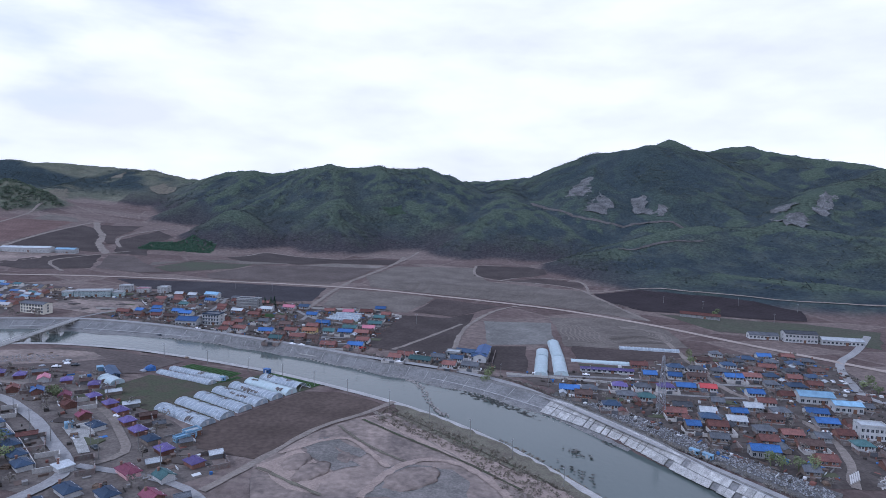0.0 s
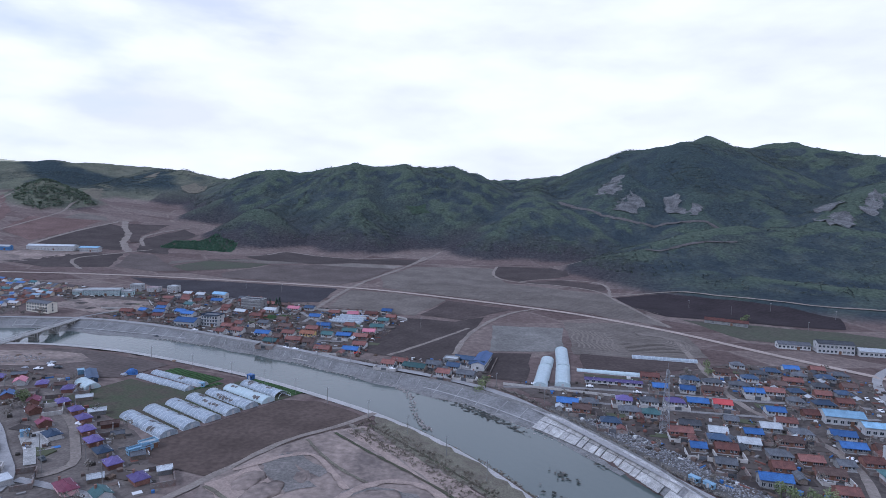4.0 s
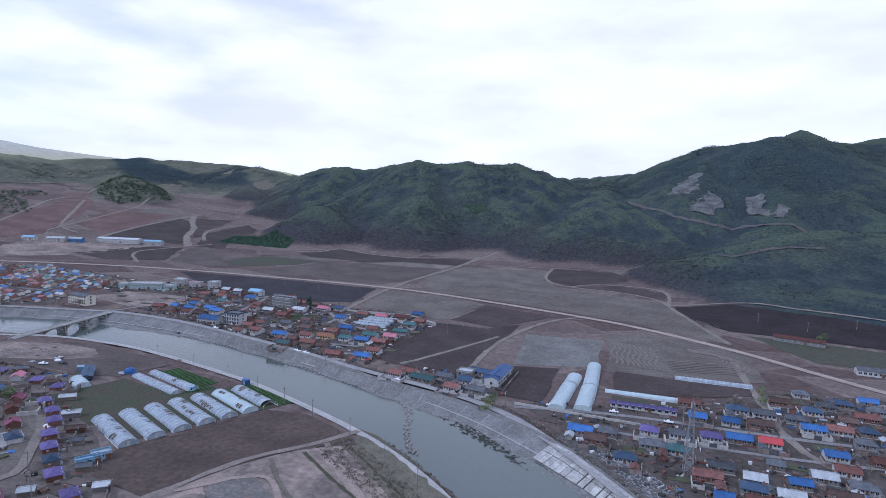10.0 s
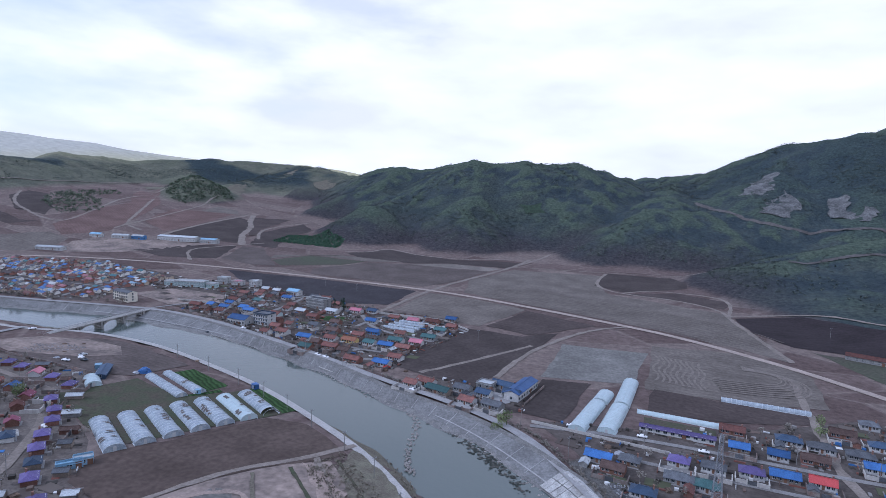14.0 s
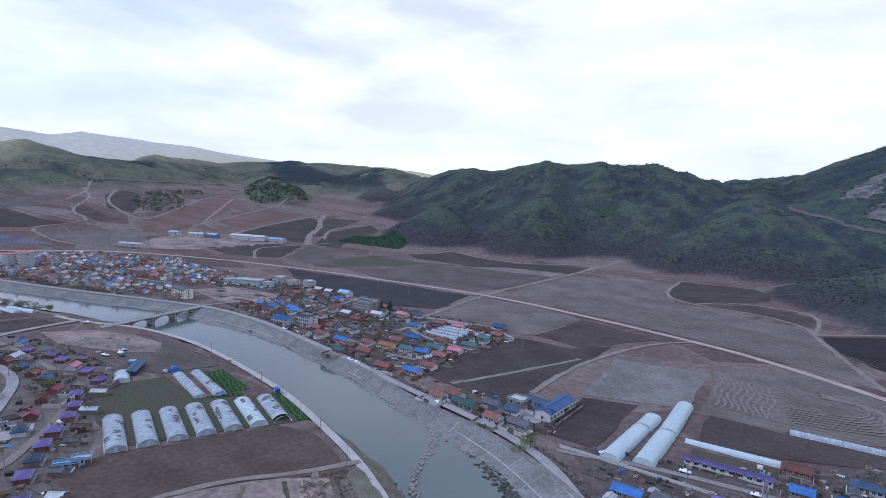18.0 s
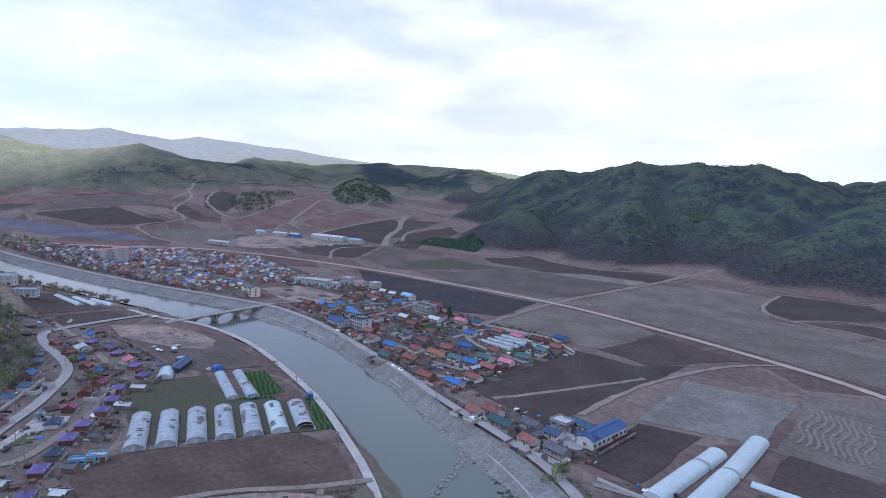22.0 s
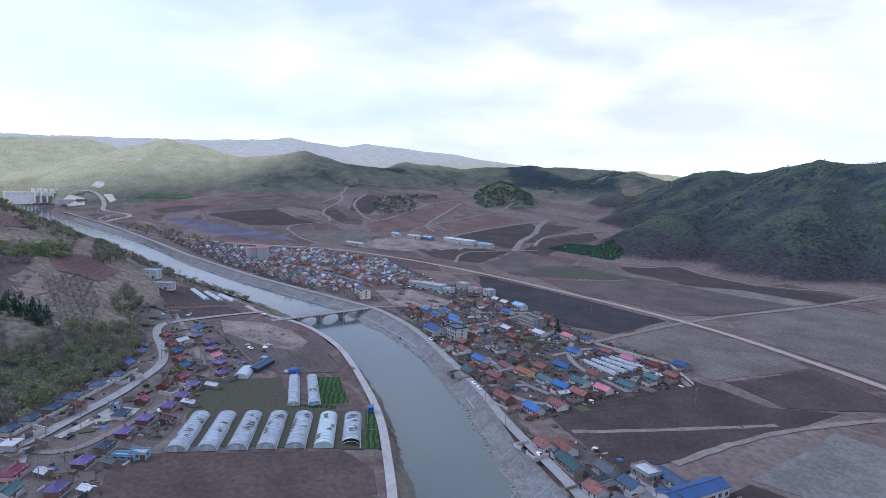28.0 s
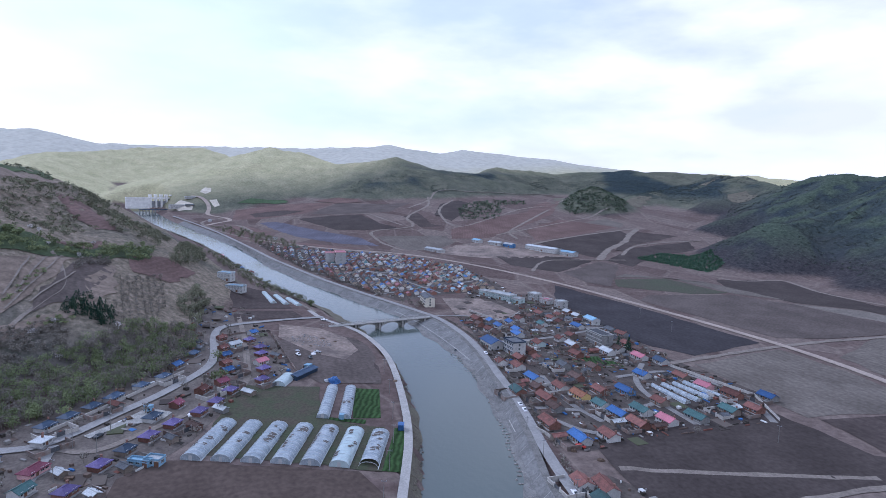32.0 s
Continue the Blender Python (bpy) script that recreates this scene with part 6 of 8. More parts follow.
# ---- polytunnels ----
def tunnel(x0, y0, x1, y1, width, height, label, film=None, holes=0, hoop_gap=2.6, open_end=False, group="polytunnels", seed=1, group_name="polytunnel"):
    rnd = random.Random(seed)
    film = film or M_FILMW
    ln = math.hypot(x1 - x0, y1 - y0)
    turn = math.degrees(math.atan2(y1 - y0, x1 - x0))
    zb = min(ground_z(x0, y0), ground_z(x1, y1), ground_z((x0 + x1) / 2, (y0 + y1) / 2))
    e = thing(group_name, pose(x0, y0, zb + 0.12, 0, 0, turn), label, "greenhouse", group)

    def arc(u, r=0.0):
        a = math.pi * u
        return (-math.cos(a) * (width / 2 + r), math.sin(a) ** 0.8 * (height + r))

    bm = bmesh.new()
    n, m = max(6, int(ln / hoop_gap) * 2), 12
    grid = []
    for i in range(n + 1):
        sag = -0.10 if i % 2 else 0.0
        grid.append([bm.verts.new((ln * i / n, arc(k / m, sag + rnd.uniform(-0.02, 0.02))[0], arc(k / m, sag)[1])) for k in range(m + 1)])
    for i in range(n):
        for k in range(m):
            if open_end and i < 2:
                continue
            bm.faces.new((grid[i][k], grid[i + 1][k], grid[i + 1][k + 1], grid[i][k + 1]))
    part("film", bm, film, e, smooth=True)
    for i in range(0, n + 1, 2):
        bm = bmesh.new()
        prev = None
        for k in range(m + 1):
            y, z = arc(k / m, 0.04)
            y2, z2 = arc(k / m, 0.12)
            xx = ln * i / n
            q = [bm.verts.new(p) for p in ((xx - 0.06, y, z), (xx + 0.06, y, z), (xx + 0.06, y2, z2), (xx - 0.06, y2, z2))]
            if prev:
                for j in range(4):
                    bm.faces.new((prev[j], prev[(j + 1) % 4], q[(j + 1) % 4], q[j]))
            prev = q
        part("hoop", bm, M_HOOP, e)
    for xx in (0.0, ln):
        if open_end and xx == 0:
            continue
        bm = bmesh.new()
        vs = [bm.verts.new((xx, *arc(k / m, -0.02))) for k in range(m + 1)]
        vs2 = [bm.verts.new((xx + (0.05 if xx else -0.05), v.co.y, v.co.z)) for v in vs]
        bm.faces.new(vs)
        bm.faces.new(vs2[::-1])
        part("end_sheet", bm, film, e)
        bm = bmesh.new()
        box(bm, xx - 0.09, xx + 0.09, -0.6, 0.6, 0, 1.9)
        part("door", bm, M_FRAME, e)
    for _ in range(holes):
        i0, k0 = rnd.uniform(0.1, 0.85), rnd.uniform(0.15, 0.7)
        dl, dk = rnd.uniform(1.5, 4.5) / ln, rnd.uniform(0.12, 0.3)
        bm = bmesh.new()
        g = []
        for i in range(6):
            off, wid = rnd.uniform(-0.06, 0.06), rnd.uniform(0.55, 1.0)
            g.append([bm.verts.new((ln * (i0 + dl * i / 5), *arc(min(0.97, k0 + off + dk * wid * k / 4), 0.07))) for k in range(5)])
        for i in range(5):
            for k in range(4):
                bm.faces.new((g[i][k], g[i + 1][k], g[i + 1][k + 1], g[i][k + 1]))
        part("torn_patch", bm, M_MAT, e, "torn dark patch of the cover")
    for s in (-1, 1):
        bm = bmesh.new()
        box(bm, 0, ln, s * (width / 2) - 0.12, s * (width / 2) + 0.12, -0.3, 0.25)
        part("base_rail", bm, M_HOOP, e)
    return e


for k in range(7):
    u = k / 6
    fx, fy = -96.4 + 27 * u, 237.5 + 58.3 * u
    bx, by = -124 + 28.5 * u, 254.8 + 57 * u
    tunnel(fx, fy, bx, by, 7.5, 2.7, "old polytunnel with grey film and torn dark patches", M_FILMN if k == 5 else M_FILMW, (5, 2, 4, 5, 6, 4, 6)[k], open_end=(k == 6), seed=20 + k)
tunnel(-116.5, 293, -151, 309, 5.4, 2.2, "plain grey polytunnel beside the crop rows", None, 0, seed=41)
tunnel(-113.5, 302, -148, 317.5, 5.4, 2.2, "plain grey polytunnel with a blue door hut", None, 3, seed=42)
tunnel(-160, 284, -171, 292, 7, 2.6, "short pale polytunnel beside the farm yard", M_FILMN, 0, seed=43)
tunnel(60.5, 342, 67.5, 380.5, 8, 2.8, "large pale green-white polytunnel", M_FILMN, 0, 1.8, seed=44)
tunnel(68.2, 383, 71, 399, 8, 2.7, "short pale green-white polytunnel", M_FILMN, 0, 1.8, seed=45)
tunnel(73.5, 345, 78.5, 380.5, 8.5, 2.9, "large pale green-white polytunnel", M_FILMN, 0, 1.8, seed=46)
tunnel(79, 383, 83.5, 426, 8.2, 2.8, "long pale green-white polytunnel", M_FILMN, 0, 1.8, seed=47)
tunnel(87, 380, 124, 376, 4.6, 2.0, "long low pale tunnel beside the vegetable garden", M_FILMN, 0, 2.4, seed=48)
tunnel(130, 417, 171, 412, 4.4, 2.0, "long low pale tunnel at the field edge", M_FILMW, 0, 2.4, seed=49)
for k in range(4):
    tunnel(-94 + k * 1.3, 474 + 7.2 * k, -67.5 + 0.3 * k, 470 + 8.3 * k, 3.6, 1.9, "small pale polytunnel in a walled garden", M_FILMW, 0, 2.4, seed=50 + k, group="garden polytunnels")
for k in range(3):
    tunnel(-392 + k * 14, 326 + 7 * k, -346 + 5 * k, 324 + 9 * k, 4.5, 1.8, "low flat polytunnel on a garden plot", M_FILMN, 0, 2.8, seed=60 + k, group="riverside polytunnels")
slab_block("garden_house", 104, 356.5, -7, 32, 4.5, 1, "long low house with a lilac metal roof", WALL["white"], ROOF["p"], 10, 1.8, None, "gable", "shed", 0.7)
sheet("garden_plot", [(90, 374), (122, 371), (121, 362), (90, 364)], 0.16, M_GRASS, 14.0, "weedy garden beside the long tunnel", "garden")
sheet("concrete_yard", [(4, 376), (22, 380), (28, 366), (24, 360), (12, 360)], 0.2, M_CONC, 14.0, "pale concrete yard between the halls", "yard")
sheet("concrete_yard", [(-150, 226), (-142, 235), (-136, 231), (-133, 214), (-126, 205), (-129, 203), (-138, 214)], 0.35, M_SLAB, 14.0, "pale concrete forecourt in the village", "yard")
sheet("green_plot", [(-150, 470), (-128, 466), (-124, 484), (-144, 490)], 0.2, M_GREEN, 14.0, "green vegetable plot among the houses", "garden")

# ridges of the contour-ploughed field
M_RIDGE = material("straw_ridge", (0.185, 0.16, 0.14), 0.95, 0.25, 0.3)
for k in range(9):
    pts = []
    for j in range(14):
        v = j / 13
        pts.append((97 + 3.3 * k + 1.8 * math.sin(v * 10.0 + 0.3 * k) + 2.0 * v, 436 + 54 * v - 0.9 * k))
    ribbon("plough_ridge", pts, 1.5, M_RIDGE, 0.4, "wavy pale ridge of a contour-ploughed field", "furrow", 4.0, 0.5)
for k in range(7):
    pts = [(132 - 0.5 * k, 432 + 3.6 * k), (160, 434 + 3.4 * k), (176 - 1.2 * k, 438 + 4.0 * k), (183 - 2.2 * k, 456 + 2.8 * k), (178 - 2.6 * k, 474 + 0.8 * k), (150, 488 - 1.4 * k)]
    ribbon("plough_ridge", pts, 1.2, M_RIDGE, 0.4, "curved pale ridge of a contour-ploughed field", "furrow", 5.0, 0.5)
road_line = resample(smooth_line(FARM_ROAD), 6.0)
rt2 = np.gradient(road_line, axis=0)
rt2 /= np.hypot(rt2[:, 0], rt2[:, 1])[:, None]
on_field = (road_line[:, 0] > -60) & (road_line[:, 0] < 158)
for k in range(11):
    d = 9 + 6.5 * k
    bend = np.clip((road_line[:, 0] - 110) / 60, 0, 1) ** 2 * d * 0.35
    ln = road_line + np.stack([-rt2[:, 1], rt2[:, 0]], 1) * (d - bend)[:, None]
    ribbon("drill_furrow", [tuple(p) for p in ln[on_field][::3]], 0.8, M_RIDGE, 0.36, "long drill furrow in the stubble field", "furrow", 8.0, 0.8)


# ---- small clutter and garden plots in the yards ----
def island_material(name, stops):
    m = bpy.data.materials.new(name)
    m.use_nodes = True
    nt = m.node_tree
    b = nt.nodes["Principled BSDF"]
    b.inputs["Roughness"].default_value = 0.85
    b.inputs["Specular IOR Level"].default_value = 0.1
    g = nt.nodes.new("ShaderNodeNewGeometry")
    r = nt.nodes.new("ShaderNodeValToRGB")
    r.color_ramp.interpolation = "CONSTANT"
    while len(r.color_ramp.elements) < len(stops):
        r.color_ramp.elements.new(0.5)
    for e, (p, c) in zip(r.color_ramp.elements, stops):
        e.position, e.color = p, (*c, 1)
    nt.links.new(g.outputs["Random Per Island"], r.inputs["Fac"])
    nt.links.new(r.outputs["Color"], b.inputs["Base Color"])
    return m


M_CLUT = island_material("mixed_clutter", [(0.0, (0.05, 0.045, 0.04)), (0.3, (0.12, 0.09, 0.075)), (0.5, (0.2, 0.19, 0.18)), (0.68, (0.5, 0.5, 0.49)), (0.8, (0.16, 0.075, 0.06)), (0.93, (0.06, 0.14, 0.32))])
M_PLOT = island_material("garden_soil", [(0.0, (0.05, 0.042, 0.038)), (0.35, (0.075, 0.062, 0.054)), (0.6, (0.105, 0.088, 0.076)), (0.8, (0.07, 0.075, 0.045))])


def clutter(poly, n, label, far=False):
    bm = bmesh.new()
    done = 0
    for _ in range(n * 4):
        xs, ys = [p[0] for p in poly], [p[1] for p in poly]
        x, y = random.uniform(min(xs), max(xs)), random.uniform(min(ys), max(ys))
        if not inside(poly, x, y) or any(math.hypot(x - a, y - b) < 4.2 for a, b in TAKEN) or np.min(np.hypot(STREET_PTS[:, 0] - x, STREET_PTS[:, 1] - y)) < 4.4 or math.hypot(x + 290, y - 482) < 36:
            continue
        l, w, h = random.choice(((0.5, 0.5, 0.8), (2.4, 0.9, 0.5), (3.2, 0.25, 0.7), (1.2, 1.0, 0.9), (4.0, 0.22, 0.8), (1.6, 1.4, 1.2), (2.8, 2.0, 0.15)))
        k = random.uniform(0.7, 1.4)
        mt = pose(x, y, ground_z(x, y) + 0.05, 0, 0, (-8 if y > 300 else 42) + random.choice((0, 0, 90, 90)))
        vs = len(bm.verts)
        box(bm, -l * k / 2, l * k / 2, -w * k / 2, w * k / 2, -0.2, h)
        bm.verts.ensure_lookup_table()
        for v in bm.verts[vs:]:
            v.co = mt @ v.co
        done += 1
        if done >= n:
            break
    tagged(part("yard_clutter", bm, M_CLUT), label, "clutter", kind="stuff")


def plots(poly, n, label):
    bm = bmesh.new()
    for k in range(n):
        xs, ys = [p[0] for p in poly], [p[1] for p in poly]
        x, y = random.uniform(min(xs), max(xs)), random.uniform(min(ys), max(ys))
        if not inside(poly, x, y) or any(math.hypot(x - a, y - b) < 6.5 for a, b in TAKEN) or np.min(np.hypot(STREET_PTS[:, 0] - x, STREET_PTS[:, 1] - y)) < 6:
            continue
        l, w = random.uniform(5, 10), random.uniform(4, 7)
        mt = pose(x, y, 0, 0, 0, -8 + random.uniform(-3, 3))
        q = [mt @ Vector(p) for p in ((-l / 2, -w / 2, 0), (l / 2, -w / 2, 0), (l / 2, w / 2, 0), (-l / 2, w / 2, 0))]
        z = max(ground_z(p.x, p.y) for p in q) + 0.16 + 0.004 * (k % 25)
        bm.faces.new([bm.verts.new((p.x, p.y, z)) for p in q])
    r = bmesh.ops.extrude_face_region(bm, geom=bm.faces[:])
    for v in [g for g in r["geom"] if isinstance(g, bmesh.types.BMVert)]:
        v.co.z -= 0.5
    bmesh.ops.recalc_face_normals(bm, faces=bm.faces[:])
    tagged(part("garden_plots", bm, M_PLOT), label, "garden", kind="stuff")


for poly, n in ((YARDS[0], 1100), (YARDS[1], 900), (YARDS[3], 240), (YARDS[2], 900), (YARDS[4], 60)):
    clutter(poly, n, "scattered yard clutter of boards, boxes and low fences")
plots(YARDS[0], 260, "dark and weedy garden plots between houses")
plots(YARDS[1], 220, "dark and weedy garden plots between houses")
plots(YARDS[3], 120, "dark and weedy garden plots between houses")


# ---- the crowded far village, too small to pick apart ----
M_FROOF = island_material("far_roofs", [(0.0, (0.13, 0.075, 0.068)), (0.26, (0.075, 0.062, 0.06)), (0.44, (0.085, 0.09, 0.1)), (0.62, (0.08, 0.135, 0.26)), (0.74, (0.2, 0.27, 0.33)), (0.82, (0.36, 0.36, 0.36)), (0.88, (0.07, 0.13, 0.14)), (0.94, (0.24, 0.12, 0.13))])
M_FWALL = island_material("far_walls", [(0.0, (0.28, 0.15, 0.12)), (0.4, (0.42, 0.35, 0.28)), (0.62, (0.66, 0.64, 0.60))])
M_FWIN = material("far_windows", (0.05, 0.06, 0.07), 0.4, 0.1, 1.0)


def far_village(poly, turn, sx, sy, label):
    bm = bmesh.new()
    ca, sa = math.cos(radians(turn)), math.sin(radians(turn))
    cx, cy = sum(p[0] for p in poly) / len(poly), sum(p[1] for p in poly) / len(poly)

    def face(m, pts, k):
        f = bm.faces.new([bm.verts.new(m @ Vector(p)) for p in pts])
        f.material_index = k

    def solid(m, pts, faces, k):
        vs = [bm.verts.new(m @ Vector(p)) for p in pts]
        for q in faces:
            bm.faces.new([vs[n] for n in q]).material_index = k

    for j in range(-30, 31):
        for i in range(-40, 41):
            u, v = (i + 0.5 * (j % 2)) * sx + random.uniform(-1.5, 1.5), j * sy + random.uniform(-1, 1)
            x, y = cx + ca * u - sa * v, cy + sa * u + ca * v
            if not inside(poly, x, y) or random.random() > 0.9 or not free(x, y, 7.0):
                continue
            l, w, h, r = random.choice((2.2, 2.9, 3.6, 4.6)), random.uniform(1.8, 2.5), random.uniform(2.1, 2.7), random.uniform(0.9, 1.4)
            m = pose(x, y, ground_z(x, y) - 0.2, 0, 0, turn + random.uniform(-4, 4))
            solid(m, [(-l, -w, 0), (l, -w, 0), (l, w, 0), (-l, w, 0), (-l, -w, h), (l, -w, h), (l, w, h), (-l, w, h), (-l, 0, h + r), (l, 0, h + r)], [(0, 1, 5, 4), (1, 2, 6, 9, 5), (2, 3, 7, 6), (3, 0, 4, 8, 7)], 1)
            e, t = 0.35, 0.14
            solid(m, [(-l - e, -w - e, h - 0.15), (l + e, -w - e, h - 0.15), (l + e, 0, h + r + t), (-l - e, 0, h + r + t), (l + e, w + e, h - 0.15), (-l - e, w + e, h - 0.15), (-l - e, 0, h + r - 0.02), (l + e, 0, h + r - 0.02)], [(0, 1, 2, 3), (3, 2, 4, 5), (0, 3, 6), (5, 6, 3), (1, 7, 2), (4, 2, 7)], 0)
            for k in range(3):
                a = -l + (2 * l) * (k + 0.5) / 3
                face(m, [(a - 0.55, -w - 0.02, 0.9), (a + 0.55, -w - 0.02, 0.9), (a + 0.55, -w - 0.02, 1.9), (a - 0.55, -w - 0.02, 1.9)], 2)
    ob = part("far_village_houses", bm, M_FROOF)
    ob.data.materials.append(M_FWALL)
    ob.data.materials.append(M_FWIN)
    tagged(ob, label, "houses", kind="stuff")


far_village([(-690, 390), (-560, 394), (-500, 400), (-400, 416), (-345, 428), (-352, 545), (-480, 575), (-580, 540), (-640, 470)], -12, 9.6, 8.3, "crowded far village of low houses with mixed roofs")


# ---- bridge ----
def bridge():
    x0, y0, x1, y1 = -268, 345, -271, 421
    ln = math.hypot(x1 - x0, y1 - y0)
    w = float(water_level(-270))
    e = thing("bridge", pose(x0, y0, w, 0, 0, math.degrees(math.atan2(y1 - y0, x1 - x0))), "grey concrete arch bridge with open spandrels over the river", "bridge")
    m = material("bridge_concrete", (0.33, 0.32, 0.30), 0.9, 0.3, 0.4)
    top = 5.4
    bm = bmesh.new()
    box(bm, -6, ln + 6, -2.8, 2.8, top - 0.5, top)
    part("deck", bm, m, e)
    for s in (-1, 1):
        bm = bmesh.new()
        box(bm, -6, ln + 6, s * 2.7 - 0.1, s * 2.7 + 0.1, top + 0.9, top + 1.05)
        for k in range(int(ln / 2) + 4):
            box(bm, -5.5 + 2 * k, -5.3 + 2 * k, s * 2.7 - 0.08, s * 2.7 + 0.08, top, top + 0.9)
        part("railing", bm, m, e)
    spans = 4
    sl = ln / spans
    for k in range(spans):
        cx = (k + 0.5) * sl
        for s in (-1, 1):
            bm = bmesh.new()
            prev = None
            for i in range(17):
                u = i / 16
                xx = cx - sl / 2 + 0.8 + (sl - 1.6) * u
                zz = 1.2 + (top - 1.9) * math.sin(math.pi * u) ** 0.7
                q = [bm.verts.new(p) for p in ((xx, s * 1.9 - 0.4, zz - 0.35), (xx, s * 1.9 + 0.4, zz - 0.35), (xx, s * 1.9 + 0.4, zz + 0.25), (xx, s * 1.9 - 0.4, zz + 0.25))]
                if prev:
                    for j in range(4):
                        bm.faces.new((prev[j], prev[(j + 1) % 4], q[(j + 1) % 4], q[j]))
                else:
                    bm.faces.new(q)
                prev = q
            bm.faces.new(prev[::-1])
            bmesh.ops.recalc_face_normals(bm, faces=bm.faces[:])
            part("arch", bm, m, e)
        for u in (0.08, 0.18, 0.82, 0.92):
            bm = bmesh.new()
            xx = cx - sl / 2 + 0.8 + (sl - 1.6) * u
            zz = 1.2 + (top - 1.9) * math.sin(math.pi * u) ** 0.7
            box(bm, xx - 0.25, xx + 0.25, -2.3, 2.3, zz, top - 0.5)
            part("spandrel_wall", bm, m, e)
    for k in range(spans + 1):
        bm = bmesh.new()
        box(bm, k * sl - 0.9, k * sl + 0.9, -3.2, 3.2, -2, 1.5)
        box(bm, k * sl - 0.6, k * sl + 0.6, -2.6, 2.6, 1.5, top - 0.5)
        part("pier", bm, m, e)


bridge()


# ---- far weir across the head of the valley ----
def weir(x, y, turn):
    z = ground_z(x, y)
    e = thing("weir", pose(x, y, z - 2, 0, 0, turn), "white concrete sluice dam with a power house across the river", "dam")
    m = material("weir_concrete", (0.8, 0.79, 0.76), 0.9, 0.2, 0.2)
    bm = bmesh.new()
    box(bm, -78, 78, -4, 4, 13, 14.6)
    box(bm, -78, 78, 3.6, 4, 14.6, 15.8)
    box(bm, -78, 78, -4, -3.6, 14.6, 15.8)
    part("walkway", bm, m, e)
    for k in range(6):
        bm = bmesh.new()
        box(bm, -31 + k * 11, -28 + k * 11, -6, 6, -6, 19)
        part("pier", bm, m, e)
        bm = bmesh.new()
        box(bm, -32 + k * 11, -27 + k * 11, -4.5, 4.5, 19, 22)
        part("hoist_house", bm, m, e)
    for k in range(5):
        bm = bmesh.new()
        box(bm, -28 + k * 11, -20 + k * 11, -0.5, 0.5, -5, 8)
        part("gate", bm, M_STEEL, e)
    for x0, x1 in ((-78, -31), (27, 78)):
        bm = bmesh.new()
        box(bm, x0, x1, -3, 3, -8, 13)
        part("abutment", bm, m, e)
    bm = bmesh.new()
    box(bm, 34, 72, 5, 19, -6, 12)
    box(bm, 33.5, 72.5, 4.5, 19.5, 12, 12.8)
    house_part = part("power_house", bm, m, e)
    for k in range(7):
        bm = bmesh.new()
        box(bm, 37 + k * 5, 39.6 + k * 5, 18.9, 19.1, 3, 9)
        part("window", bm, M_GLASS, house_part)


def tail_bridge(x, y, turn, ln):
    """The low railed footbridge below the dam."""
    z = float(water_level(x))
    e = thing("tail_bridge", pose(x, y, z, 0, 0, turn), "low dark railed footbridge below the dam", "bridge")
    bm = bmesh.new()
    box(bm, -ln / 2, ln / 2, -1.5, 1.5, 5.2, 6.0)
    part("deck", bm, WALL["grey"], e)
    for k in range(int(ln / 6)):
        bm = bmesh.new()
        box(bm, -ln / 2 + 6 * k, -ln / 2 + 6 * k + 1.4, -1.4, 1.4, -4, 5.2)
        part("pier", bm, WALL["grey"], e)
    for sy in (-1.4, 1.4):
        bm = bmesh.new()
        box(bm, -ln / 2, ln / 2, sy - 0.1, sy + 0.1, 6.0, 7.3)
        part("railing", bm, ROOF["n"], e)


weir(-1290, 303, 106)
tail_bridge(-1222, 283, 104, 64)
slab_block("dam_office", -1196, 322, 108, 34, 9, 2, "long white dam control building above the weir", WALL["white"], ROOF["w"], 10, 3.2)
slab_block("dam_store", -1236, 350, 112, 22, 8, 1, "low white store beside the dam", WALL["white"], ROOF["w"], 6, 3.6)
slab_block("dam_store", -1190, 344, 100, 16, 7, 1, "small pale store below the dam", WALL["grey"], ROOF["l"], 4, 3.4)
M_CUT = material("fresh_cut_sand", (0.52, 0.47, 0.39), 0.95, 0.25, 0.08)
for poly in ([(-1268, 372), (-1296, 386), (-1284, 398), (-1258, 394), (-1246, 382)], [(-1205, 384), (-1200, 398), (-1170, 400), (-1160, 388)], [(-1228, 310), (-1236, 332), (-1200, 352), (-1166, 346), (-1174, 322)]):
    sheet("dam_cut", poly, 0.6, M_CUT, 10.0, "pale freshly cut ground beside the dam", "ground")
ribbon("dam_road", [(-1255, 352), (-1215, 376), (-1160, 380), (-1120, 366), (-1075, 397), (-1020, 400), (-985, 372), (-940, 345)], 8.0, M_TAN, 0.5, "wide pale road curving up to the dam")


